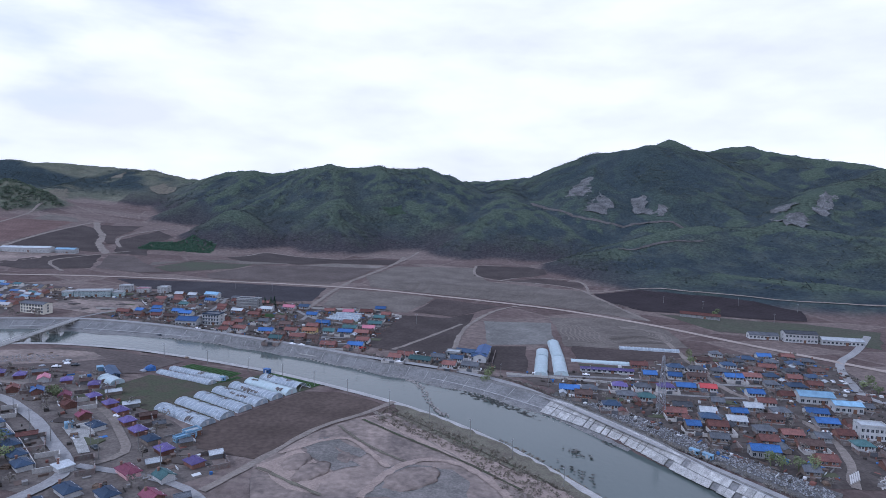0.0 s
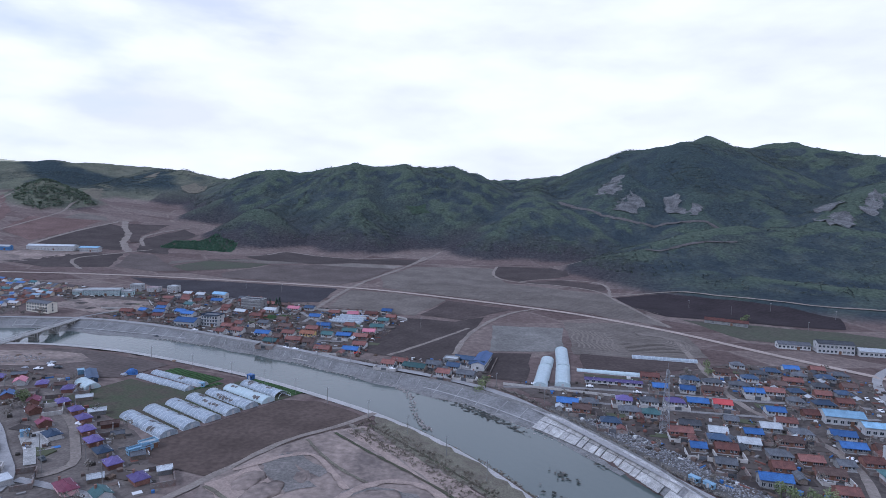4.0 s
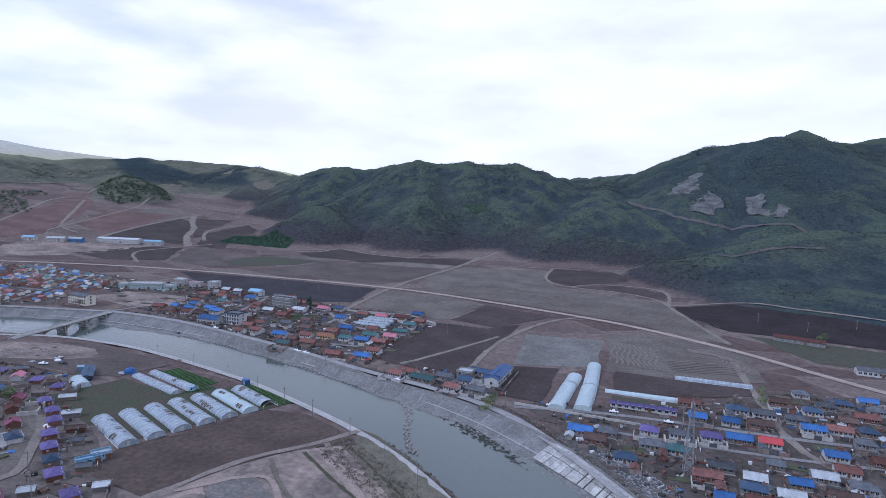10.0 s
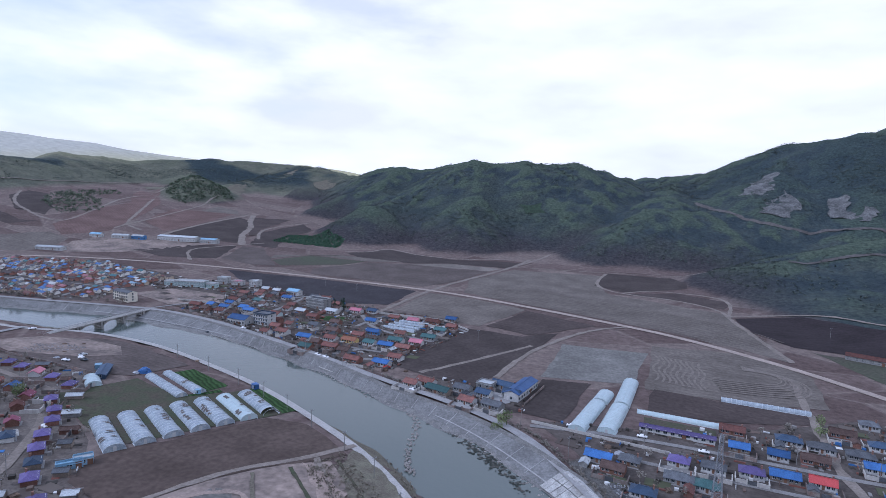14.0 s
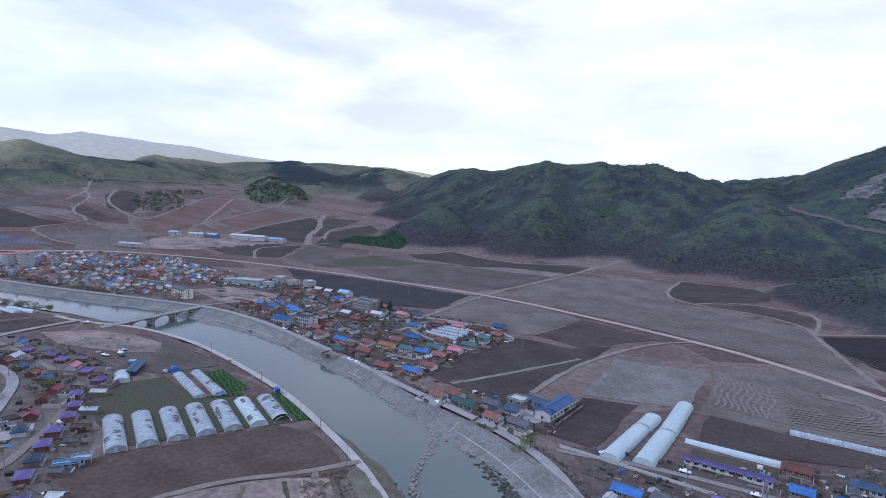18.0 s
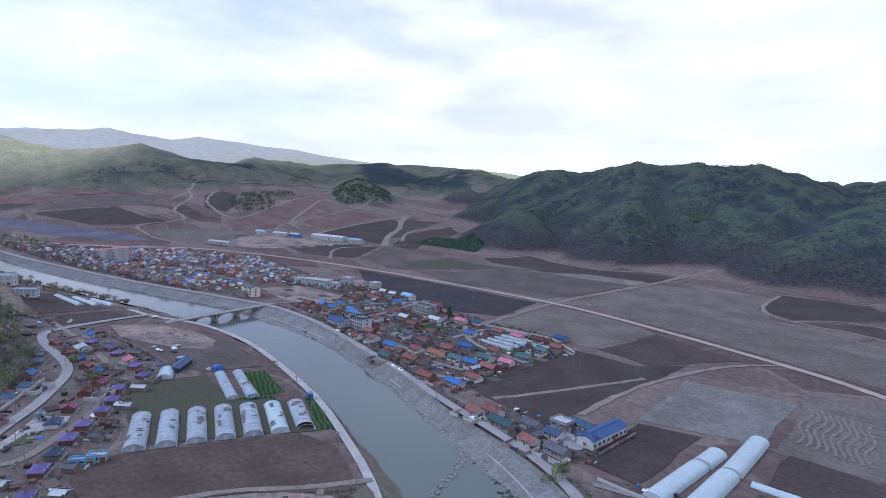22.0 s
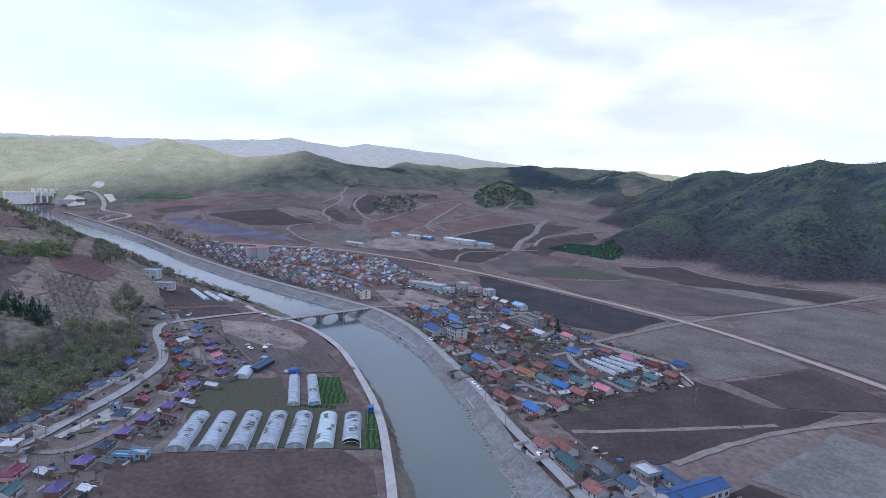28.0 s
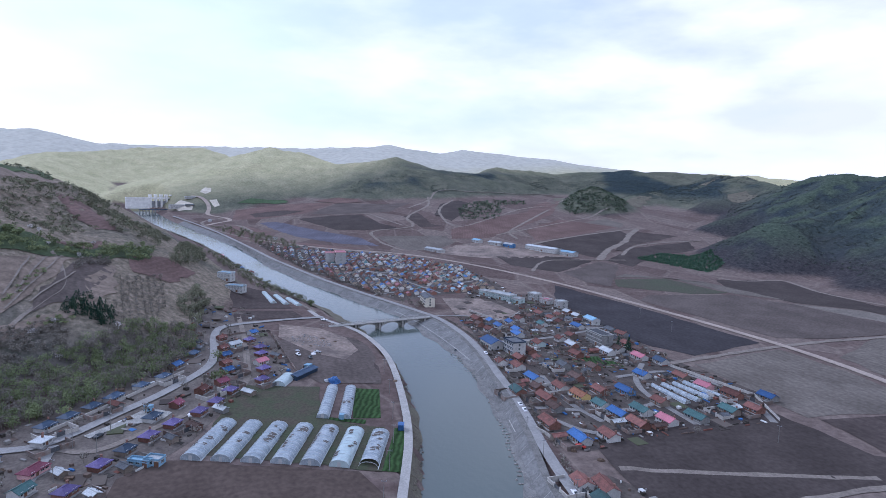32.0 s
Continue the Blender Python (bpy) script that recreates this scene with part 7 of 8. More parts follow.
# ---- lattice mast ----
def mast(x, y, h=30.0):
    e = thing("radio_mast", pose(x, y, ground_z(x, y)), "grey steel lattice telecom mast with antennas", "mast")

    def bar(bm, a, b, r):
        a, b = Vector(a), Vector(b)
        d = b - a
        q = d.to_track_quat("Z", "Y")
        bmesh.ops.create_cone(bm, cap_ends=True, segments=5, radius1=r, radius2=r, depth=d.length, matrix=Matrix.Translation((a + b) / 2) @ q.to_matrix().to_4x4())

    lv = 9
    half = [1.9 - 1.5 * k / lv for k in range(lv + 1)]
    corner = ((-1, -1), (1, -1), (1, 1), (-1, 1))
    for cx, cy in corner:
        bm = bmesh.new()
        bar(bm, (cx * half[0], cy * half[0], 0), (cx * half[-1], cy * half[-1], h), 0.11)
        part("leg", bm, M_STEEL, e)
    for k in range(lv):
        bm = bmesh.new()
        za, zb = h * k / lv, h * (k + 1) / lv
        for i in range(4):
            a, b = corner[i], corner[(i + 1) % 4]
            bar(bm, (a[0] * half[k], a[1] * half[k], za), (b[0] * half[k + 1], b[1] * half[k + 1], zb), 0.05)
            bar(bm, (b[0] * half[k], b[1] * half[k], za), (a[0] * half[k + 1], a[1] * half[k + 1], zb), 0.05)
            bar(bm, (a[0] * half[k + 1], a[1] * half[k + 1], zb), (b[0] * half[k + 1], b[1] * half[k + 1], zb), 0.05)
        part("brace", bm, M_STEEL, e)
    for k in range(3):
        a = k * 2.09
        bm = bmesh.new()
        box(bm, -0.18, 0.18, 0.55, 0.75, -1.2, 1.2)
        part("antenna", bm, M_FRAME, e).matrix_basis = pose(0, 0, h - 1.6, 0, 0, math.degrees(a))
    bm = bmesh.new()
    bar(bm, (0, 0, h), (0, 0, h + 3.0), 0.04)
    part("lightning_rod", bm, M_STEEL, e)


mast(112, 287)

# ---- poles, cars, containers ----
POLE = None
M_POLE = material("pole_concrete", (0.22, 0.215, 0.205), 0.9, 0.2, 0.8)


def utility_pole(x, y, turn):
    global POLE
    at = pose(x, y, ground_z(x, y), 0, 0, turn)
    if POLE:
        return copy_thing(POLE, at)
    e = thing("utility_pole", at, "slim pale concrete utility pole with a crossarm", "utility pole", "utility poles")
    bm = bmesh.new()
    bmesh.ops.create_cone(bm, cap_ends=True, segments=8, radius1=0.15, radius2=0.09, depth=8.6, matrix=Matrix.Translation((0, 0, 4.1)))
    part("pole", bm, M_POLE, e)
    bm = bmesh.new()
    box(bm, -0.9, 0.9, -0.06, 0.06, 7.7, 7.85)
    part("crossarm", bm, M_STEEL, e)
    for px in (-0.8, 0, 0.8):
        bm = bmesh.new()
        bmesh.ops.create_cone(bm, cap_ends=True, segments=6, radius1=0.08, radius2=0.05, depth=0.25, matrix=Matrix.Translation((px, 0, 7.98)))
        part("insulator", bm, M_FRAME, e)
    POLE = e


for x, y in ((-135, 333), (-108, 323), (-86, 313.5), (-66, 303), (-47, 292.5), (-24, 279), (-4, 264), (14, 245), (30, 226), (46, 203), (-165, 343)):
    utility_pole(x, y, 60)
for x, y in ((-160, 222), (-145, 212), (-178, 238), (-205, 258), (-240, 268), (-130, 212), (-110, 208), (-96, 196), (-198, 276), (-150, 258), (-120, 200)):
    utility_pole(x, y, 40)
for x, y in ((-75, 371), (-52, 362), (-22, 353), (-110, 388), (-150, 406), (-195, 424), (60, 312), (36, 334), (-60, 430), (-100, 470), (-90, 432), (-64, 462), (150, 345), (120, 338), (90, 340), (180, 346), (210, 346)):
    utility_pole(x, y + 2.2, 60)
for x, y in ((260, 575), (300, 585), (345, 560), (230, 600), (-170, 580), (-210, 590), (-20, 470), (300, 520)):
    utility_pole(x, y, 20)

CARS = {}


def car(x, y, turn, paint, word):
    at = pose(x, y, ground_z(x, y) + 0.32, 0, 0, turn)
    if word in CARS:
        return copy_thing(CARS[word], at)
    e = thing("car", at, f"{word} parked saloon car", "car", "cars")
    CARS[word] = e
    bm = bmesh.new()
    prof = [(-2.2, 0.35), (-2.25, 0.75), (-2.1, 0.95), (-1.5, 1.0), (-0.85, 1.42), (0.55, 1.45), (1.25, 1.0), (2.1, 0.85), (2.25, 0.6), (2.2, 0.35)]
    rows = [[bm.verts.new((px, s * (0.86 if pz < 1.1 else 0.68), pz)) for px, pz in prof] for s in (-1, 1)]
    n = len(prof)
    bm.faces.new(rows[0])
    bm.faces.new(rows[1][::-1])
    for i in range(n):
        bm.faces.new((rows[0][i], rows[1][i], rows[1][(i + 1) % n], rows[0][(i + 1) % n]))
    bmesh.ops.recalc_face_normals(bm, faces=bm.faces[:])
    bmesh.ops.bevel(bm, geom=bm.edges[:], offset=0.06, segments=2, affect="EDGES")
    part("body", bm, paint, e, smooth=True)
    for nm, a, b, zz in (("windscreen", 0.55, 1.25, 0), ("rear_window", -1.5, -0.85, 1)):
        bm = bmesh.new()
        za, zb = (1.43, 1.03) if not zz else (1.03, 1.42)
        vs = [bm.verts.new(p) for p in ((a, -0.6, za), (a, 0.6, za), (b, 0.62, zb), (b, -0.62, zb))]
        bm.faces.new(vs)
        r = bmesh.ops.extrude_face_region(bm, geom=bm.faces[:])
        for v in [g for g in r["geom"] if isinstance(g, bmesh.types.BMVert)]:
            v.co.z += 0.04
        part(nm, bm, M_GLASS, e)
    for sx in (-1.35, 1.35):
        for sy in (-0.8, 0.8):
            bm = bmesh.new()
            bmesh.ops.create_cone(bm, cap_ends=True, segments=14, radius1=0.33, radius2=0.33, depth=0.22, matrix=pose(sx, sy, 0.33, 90))
            part("wheel", bm, M_GLASS, e)
    return e


P_WHITE = material("white_paint", (0.7, 0.7, 0.7), 0.3, 0.05, 0.5)
P_DARK = material("dark_paint", (0.05, 0.055, 0.06), 0.3, 0.05, 0.5)
P_RED = material("red_paint", (0.35, 0.04, 0.03), 0.3, 0.05, 0.5)
P_SILVER = material("silver_paint", (0.4, 0.41, 0.42), 0.3, 0.05, 0.5)
for x, y, a, p, w in ((-93, 385.5, -22, P_WHITE, "white"), (-100, 388, -22, P_WHITE, "white"), (-25, 357, -18, P_WHITE, "white"), (58, 345, -8, P_WHITE, "white"), (89, 347, -8, P_WHITE, "white"), (114, 342, -8, P_WHITE, "white"), (185, 270, -70, P_WHITE, "white"), (-200, 409, -20, P_DARK, "dark"), (-176, 417, -20, P_WHITE, "white"), (-126, 208, -38, P_DARK, "dark"), (-205, 306, 10, P_WHITE, "white"), (-198, 311, 0, P_DARK, "dark"), (-207, 318, 70, P_SILVER, "silver"), (-283, 346, 60, P_WHITE, "white"), (242, 352, 70, P_WHITE, "white"), (238, 334, 80, P_WHITE, "white"), (-58, 391, 40, P_DARK, "dark"), (-52, 384, 20, P_RED, "red")):
    car(x, y, a, p, w)


def container(x, y, turn, mat, label, l=6.0, w=2.5, h=2.5):
    e = thing("container", pose(x, y, ground_z(x, y) + 0.1, 0, 0, turn), label, "container")
    bm = bmesh.new()
    box(bm, -l / 2, l / 2, -w / 2, w / 2, 0, h)
    bmesh.ops.bevel(bm, geom=bm.edges[:], offset=0.05, segments=1, affect="EDGES")
    part("body", bm, mat, e)
    bm = bmesh.new()
    box(bm, -l / 2 - 0.15, l / 2 + 0.15, -w / 2 - 0.15, w / 2 + 0.15, h + 0.003, h + 0.15)
    part("roof", bm, mat, e)
    bm = bmesh.new()
    box(bm, -0.5, 0.5, -w / 2 - 0.06, -w / 2 - 0.004, 0.1, 2.0)
    part("door", bm, M_FRAME, e)
    bm = bmesh.new()
    box(bm, 1.2, 2.2, -w / 2 - 0.06, -w / 2 - 0.004, 0.9, 1.8)
    part("window", bm, M_GLASS, e)


container(109, 240, -50, ROOF["l"], "light blue site cabin beside the river", 4.0, 2.0, 2.0)
container(113, 236, -50, ROOF["l"], "light blue site cabin beside the river", 4.0, 2.0, 2.0)
container(-97, 322, -28, ROOF["b"], "small blue hut at the end of the polytunnels", 3.6, 2.4, 2.4)
container(-114, 301, -28, ROOF["l"], "pale blue door hut of a polytunnel", 2.2, 2.0, 2.0)
container(-147, 226, 40, ROOF["l"], "small blue kiosk on the forecourt", 3.0, 2.5, 2.4)
container(-181, 305, -50, ROOF["l"], "light blue hut at the end of the dark shed", 3.5, 3.0, 2.4)
heap("tarpaulin_stack", -158, 312, 3.2, 2.6, 2.8, ROOF["b"], "stack covered with a bright blue tarpaulin", "tarpaulin", 4)
for n, (x, y, r, m, lb) in enumerate(((-205, 315, 2.0, P_WHITE, "white scrap heap on the bare plot"), (-214, 308, 1.6, M_STEEL, "grey metal scrap heap on bare ground"), (-160, 309, 2.0, M_STEEL, "grey scrap beside the tarpaulin"), (-221, 318, 1.2, M_WOOD, "brown rubbish heap on bare ground"), (-236, 330, 1.6, M_WOOD, "brown earth heap on bare ground"), (-228, 336, 1.3, M_WOOD, "brown earth heap on bare ground"), (-152, 344, 1.5, M_WOOD, "brush heap by the dike"), (75, 330, 2.0, M_WOOD, "firewood heap in a yard"), (80, 325, 2.4, M_STEEL, "scrap heap in a yard"), (-40, 384, 1.6, M_WOOD, "dark haystack at the field edge"), (-137, 242, 1.8, P_WHITE, "white wrapped bale beside a house"))):
    heap("rubble_mound", x, y, r, r * 0.8, r * 0.55, m, lb, "heap", n)
for x, y, rx, h in ((-52, 207, 8, 1.1), (-45, 200, 9, 1.3), (-10, 199, 13, 1.2), (-35, 214, 5, 0.8)):
    heap("sand_mound", x, y, rx, rx * 0.6, h, M_SAND, "low mound of pale bulldozed sand", "mound", int(rx + x))

# white precast beams laid out in rows
for r in range(2):
    for k in range(5):
        e_b = bmesh.new()
        box(e_b, -0.3, 0.3, -4.6, 4.6, 0, 0.5)
        bmesh.ops.bevel(e_b, geom=e_b.edges[:], offset=0.05, segments=1, affect="EDGES")
        ob = part("concrete_beam", e_b, M_WWALL)
        px, py = 163 + 1.5 * k + 10 * r, 222 + 1.0 * k - 3 * r
        ob.matrix_basis = pose(px, py, ground_z(px, py) + 0.1, 0, 0, -32)
        tagged(ob, "white precast concrete beam lying in a row", "beam", "precast beams")


# low white wall along the village road, and field-side walls
def wall_run(pts, h, mat, label, t=0.25):
    line = resample(pts, 4.0)
    e = thing("boundary_wall", pose(0, 0, 0), label, "wall")
    for a, b in zip(line[:-1], line[1:]):
        z = min(ground_z(*a), ground_z(*b))
        bm = bmesh.new()
        d = math.hypot(*(b - a))
        box(bm, 0, d + 0.05, -t / 2, t / 2, -0.6, h)
        ob = part("panel", bm, mat, e)
        ob.matrix_basis = pose(a[0], a[1], z, 0, 0, math.degrees(math.atan2(b[1] - a[1], b[0] - a[0])))


wall_run([(-136, 191), (-154, 209), (-174, 227), (-192, 244)], 1.5, M_WWALL, "low whitewashed wall along the village road")
wall_run([(-92, 376), (-78, 370), (-76, 378), (-62, 378)], 1.6, M_WWALL, "cream courtyard wall at the street corner")
wall_run([(-120, 512), (-60, 514), (-34, 494)], 1.6, M_WWALL, "pale wall round the walled garden")
wall_run([(40, 342), (70, 338), (100, 334)], 1.4, M_WWALL, "low pale wall along the village street")
wall_run([(33, 362), (38, 394)], 1.5, M_YWALL, "brick wall beside the blue hall")
wall_run([(-280, 468), (-238, 474), (-262, 506)], 1.5, M_WWALL, "pale school wall")
wall_run([(-256, 272), (-262, 302), (-178, 298)], 1.2, M_YWALL, "low brick wall behind the houses")


# ---- vegetation ----
def leaf_material(name, dark, light):
    m = bpy.data.materials.new(name)
    m.use_nodes = True
    nt = m.node_tree
    b = nt.nodes["Principled BSDF"]
    b.inputs["Roughness"].default_value = 0.9
    b.inputs["Specular IOR Level"].default_value = 0.06
    g = nt.nodes.new("ShaderNodeNewGeometry")
    at = nt.nodes.new("ShaderNodeAttribute")
    at.attribute_name = "tone"
    add = nt.nodes.new("ShaderNodeMath")
    add.operation = "MULTIPLY_ADD"
    add.inputs[1].default_value = 0.3
    nt.links.new(g.outputs["Random Per Island"], add.inputs[0])
    nt.links.new(at.outputs["Fac"], add.inputs[2])
    r = nt.nodes.new("ShaderNodeValToRGB")
    r.color_ramp.elements[0].color, r.color_ramp.elements[1].color = (*dark, 1), (*light, 1)
    r.color_ramp.elements[0].position, r.color_ramp.elements[1].position = 0.1, 1.1
    nt.links.new(add.outputs["Value"], r.inputs["Fac"])
    nt.links.new(r.outputs["Color"], b.inputs["Base Color"])
    return m


def scatter_mesh(name, places, heights, radii, leaves, leaf, mat, label, category, trunk=True, seed=3, cone=False, base=0.35):
    """Many plants as one object: each a thin trunk and a crown of small leaf clumps."""
    rng = np.random.default_rng(seed)
    n = len(places)
    P = np.asarray(places, float)
    Z = ground_height(P[:, 0], P[:, 1])
    th = rng.uniform(0, 2 * np.pi, (n, leaves))
    u = rng.uniform(0, 1, (n, leaves))
    if cone:
        zz = base + (1 - base) * u ** 1.5
        rr = (1 - u ** 1.5) * rng.uniform(0.5, 1, (n, leaves)) + 0.06
    else:
        ph = np.arccos(1 - 2 * u)
        s = rng.uniform(0.55, 1.0, (n, leaves)) * (1 + 0.25 * np.sin(3 * th + rng.uniform(0, 6, (n, 1))))
        rr = np.sin(ph) * s
        zz = base + (1 - base) * (0.5 + 0.5 * np.cos(ph) * s)
    hh, ra = np.asarray(heights)[:, None], np.asarray(radii)[:, None]
    C = np.stack([P[:, :1] + rr * np.cos(th) * ra, P[:, 1:] + rr * np.sin(th) * ra, Z[:, None] + zz * hh], -1).reshape(-1, 3)
    k = len(C)
    a = rng.normal(size=(k, 3))
    a[:, 2] *= 0.5
    a /= np.linalg.norm(a, axis=1)[:, None]
    b = np.cross(a, rng.normal(size=(k, 3)))
    b /= np.linalg.norm(b, axis=1)[:, None]
    size = np.repeat(np.asarray(leaf) * np.ones(n), leaves)[:, None] * rng.uniform(0.6, 1.3, (k, 1))
    V = np.stack([C - a * size, C + b * size * 0.7, C + a * size, C - b * size * 0.7], 1).reshape(-1, 3)
    F = np.arange(4 * k).reshape(-1, 4)
    tone = np.repeat(np.repeat(rng.uniform(0, 0.7, n), leaves), 4)
    if trunk:
        tr = ra[:, 0] * 0.07 + 0.05
        ang = np.arange(4) * np.pi / 2
        lo = np.stack([P[:, :1] + tr[:, None] * np.cos(ang), P[:, 1:] + tr[:, None] * np.sin(ang), np.repeat(Z[:, None] - 0.3, 4, 1)], -1)
        hi = np.stack([P[:, :1] + 0.4 * tr[:, None] * np.cos(ang), P[:, 1:] + 0.4 * tr[:, None] * np.sin(ang), np.repeat(Z[:, None] + hh * 0.8, 4, 1)], -1)
        base_i = len(V)
        V = np.concatenate([V, np.concatenate([lo, hi], 1).reshape(-1, 3)])
        i = base_i + 8 * np.arange(n)[:, None]
        T = np.concatenate([np.stack([i[:, 0] + j, i[:, 0] + (j + 1) % 4, i[:, 0] + 4 + (j + 1) % 4, i[:, 0] + 4 + j], 1) for j in range(4)])
        F = np.concatenate([F, T])
        tone = np.concatenate([tone, np.zeros(8 * n)])
    me = bpy.data.meshes.new(name)
    me.vertices.add(len(V))
    me.vertices.foreach_set("co", V.astype(np.float32).ravel())
    me.loops.add(F.size)
    me.loops.foreach_set("vertex_index", F.astype(np.int32).ravel())
    me.polygons.add(len(F))
    me.polygons.foreach_set("loop_start", np.arange(0, F.size, 4, dtype=np.int32))
    me.update()
    me.attributes.new("tone", "FLOAT", "POINT").data.foreach_set("value", tone.astype(np.float32))
    me.materials.append(mat)
    return tagged(new(name, me), label, category, kind="stuff")


L_BARE = leaf_material("bare_twigs", (0.14, 0.127, 0.11), (0.225, 0.204, 0.178))
L_FRESH = leaf_material("fresh_leaves", (0.11, 0.13, 0.068), (0.235, 0.275, 0.135))
# the shrub greens are tinted blue too, for haze over the mountains
L_SHRUB = leaf_material("hill_shrub", (0.045, 0.057, 0.058), (0.105, 0.119, 0.096))
L_PINE = leaf_material("pine_needles", (0.02, 0.042, 0.032), (0.05, 0.085, 0.055))
L_REED = leaf_material("dry_reeds", (0.11, 0.095, 0.075), (0.22, 0.195, 0.155))
L_MID = leaf_material("dull_leaves", (0.12, 0.123, 0.085), (0.225, 0.228, 0.155))
L_BLOSSOM = leaf_material("white_blossom", (0.3, 0.29, 0.28), (0.6, 0.58, 0.56))
rng = np.random.default_rng(11)


def rnd_in(poly, n):
    xs, ys = [p[0] for p in poly], [p[1] for p in poly]
    out = []
    while len(out) < n:
        x, y = rng.uniform(min(xs), max(xs)), rng.uniform(min(ys), max(ys))
        if inside(poly, x, y):
            out.append((x, y))
    return out


def plant(name, places, h, r, leaves, leaf, mat, label, category="trees", **kw):
    n = len(places)
    scatter_mesh(name, places, rng.uniform(h[0], h[1], n), rng.uniform(r[0], r[1], n), leaves, leaf, mat, label, category, **kw)


LOWER = [(-143, 178), (-166, 207), (-196, 236), (-224, 252), (-264, 258), (-250, 225), (-224, 203), (-204, 186), (-188, 168), (-176, 150), (-158, 140)]
low = rnd_in(LOWER, 760)
plant("hillside_wood", low[:330], (3, 7), (1.6, 2.9), 120, 0.3, L_BARE, "grey-brown bare wood on the near slope", seed=5)
plant("hillside_trees", low[330:700], (3, 7), (1.6, 3.0), 130, 0.3, L_FRESH, "fresh green trees on the near slope", seed=6)
plant("hillside_brush", low[700:], (1.5, 3.0), (1.2, 2.2), 36, 0.4, L_MID, "dull green brush on the near slope", "brush", seed=7)
orchard = [(x + rng.normal(0, 0.5), y + rng.normal(0, 0.5)) for x in range(-350, -225, 5) for y in range(205, 250, 4) if inside([(-311, 217), (-349, 245), (-295, 245), (-240, 228), (-227, 212), (-262, 212)], x, y)]
plant("orchard_trees", orchard, (2.4, 3.8), (1.3, 2.0), 46, 0.34, L_BARE, "rows of grey bare orchard trees on the slope", seed=41)
plant("slope_scrub", rnd_in([(-217, 160), (-236, 187), (-222, 196), (-194, 169)], 130) + rnd_in([(-320, 193), (-346, 210), (-326, 210), (-298, 191)], 70), (1.5, 3.4), (1.2, 2.2), 40, 0.36, L_BARE, "purplish grey scrub on the slope", "scrub", seed=42)
plant("slope_pines", rnd_in([(-246, 185), (-268, 198), (-258, 213), (-238, 212)], 46), (4, 7), (1.5, 2.4), 90, 0.4, L_PINE, "dark pines on the near slope", seed=8, cone=True, base=0.1)
plant("foot_trees", rnd_in([(-373, 250), (-403, 270), (-440, 284), (-520, 292), (-540, 276), (-440, 262)], 150) + rnd_in([(-345, 267), (-292, 248), (-262, 258), (-320, 272)], 70), (4, 8), (1.8, 3.0), 70, 0.45, L_MID, "dull green trees along the hill foot", seed=43)
plant("terrace_willows", rnd_in([(-326, 142), (-338, 166), (-336, 186), (-404, 243), (-366, 234), (-323, 196), (-309, 170), (-296, 150)], 110), (3, 6), (1.8, 3.2), 70, 0.5, L_FRESH, "band of fresh green bushes across the near hill", seed=44)
plant("blossom_trees", [(-232, 186), (-324, 193), (-330, 176), (-342, 170), (-240, 215), (-206, 190), (-222, 178), (-345, 165), (-362, 200)], (3, 4.5), (1.5, 2.2), 90, 0.34, L_BLOSSOM, "white blossoming trees on the near slope", seed=45)
plant("ridge_wood", rnd_in([(-560, 166), (-640, 190), (-560, 240), (-484, 262), (-416, 246), (-416, 210), (-500, 190)], 300), (3, 6), (1.8, 3.4), 40, 0.6, L_MID, "dark green wood along the ridge", seed=46)
plant("mid_scrub", rnd_in([(-461, 133), (-558, 161), (-500, 168), (-442, 176), (-405, 202), (-349, 180), (-341, 165), (-339, 150)], 200), (1.8, 4), (1.6, 3.0), 32, 0.55, L_MID, "dull green scrub on the near hill", "scrub", seed=47)
plant("hedge_bushes", [(-246 - 4 * k + rng.normal(0, 1), 164 + 1.2 * k + rng.normal(0, 0.8)) for k in range(12)] + rnd_in([(-226, 172), (-238, 180), (-244, 196), (-232, 190)], 14), (1.5, 3.0), (1.2, 2.0), 60, 0.34, L_FRESH, "green hedge between terraces", "hedge", seed=48)
upper = rnd_in([(-300, 130), (-420, 175), (-560, 225), (-700, 215), (-860, 225), (-880, 190), (-700, 110), (-480, 40), (-330, -60), (-230, 40)], 500)
keepu = [p for p in upper if fractal(np.array([p[0] / 60]), np.array([p[1] / 60]), 2, 77)[0] > 0.5]
plant("upper_brush", keepu, (2, 5), (1.5, 3.2), 22, 0.7, L_MID, "dull brush on the upper slope", "brush", seed=9)
plant("riverside_willows", rnd_in([(-640, 308), (-420, 322), (-340, 350), (-350, 362), (-440, 338), (-640, 326)], 130), (3, 6.5), (1.6, 3.0), 70, 0.45, L_MID, "dull green willows along the water", seed=10)
plant("bank_scrub", rnd_in([(-720, 384), (-500, 392), (-360, 416), (-300, 430), (-300, 440), (-400, 414), (-560, 402), (-700, 400)], 150), (2, 6), (1.2, 2.4), 44, 0.5, L_BARE, "bare scrub between the far village and the river", "scrub", seed=11)
plant("valley_trees", rnd_in([(-900, 350), (-700, 385), (-640, 430), (-720, 440), (-880, 385)], 130), (4, 8), (2, 3.4), 40, 0.6, L_MID, "dull green trees beside the upper road", seed=12)
plant("pine_plantation", rnd_in([(-432, 822), (-442, 880), (-400, 930), (-345, 885), (-338, 846)], 1100), (1.6, 2.4), (1.6, 2.4), 24, 0.7, leaf_material("plantation_needles", (0.05, 0.095, 0.065), (0.10, 0.165, 0.105)), "dark green young pine plantation at the hill foot", seed=13, cone=True, base=0.05)
village_pts = []
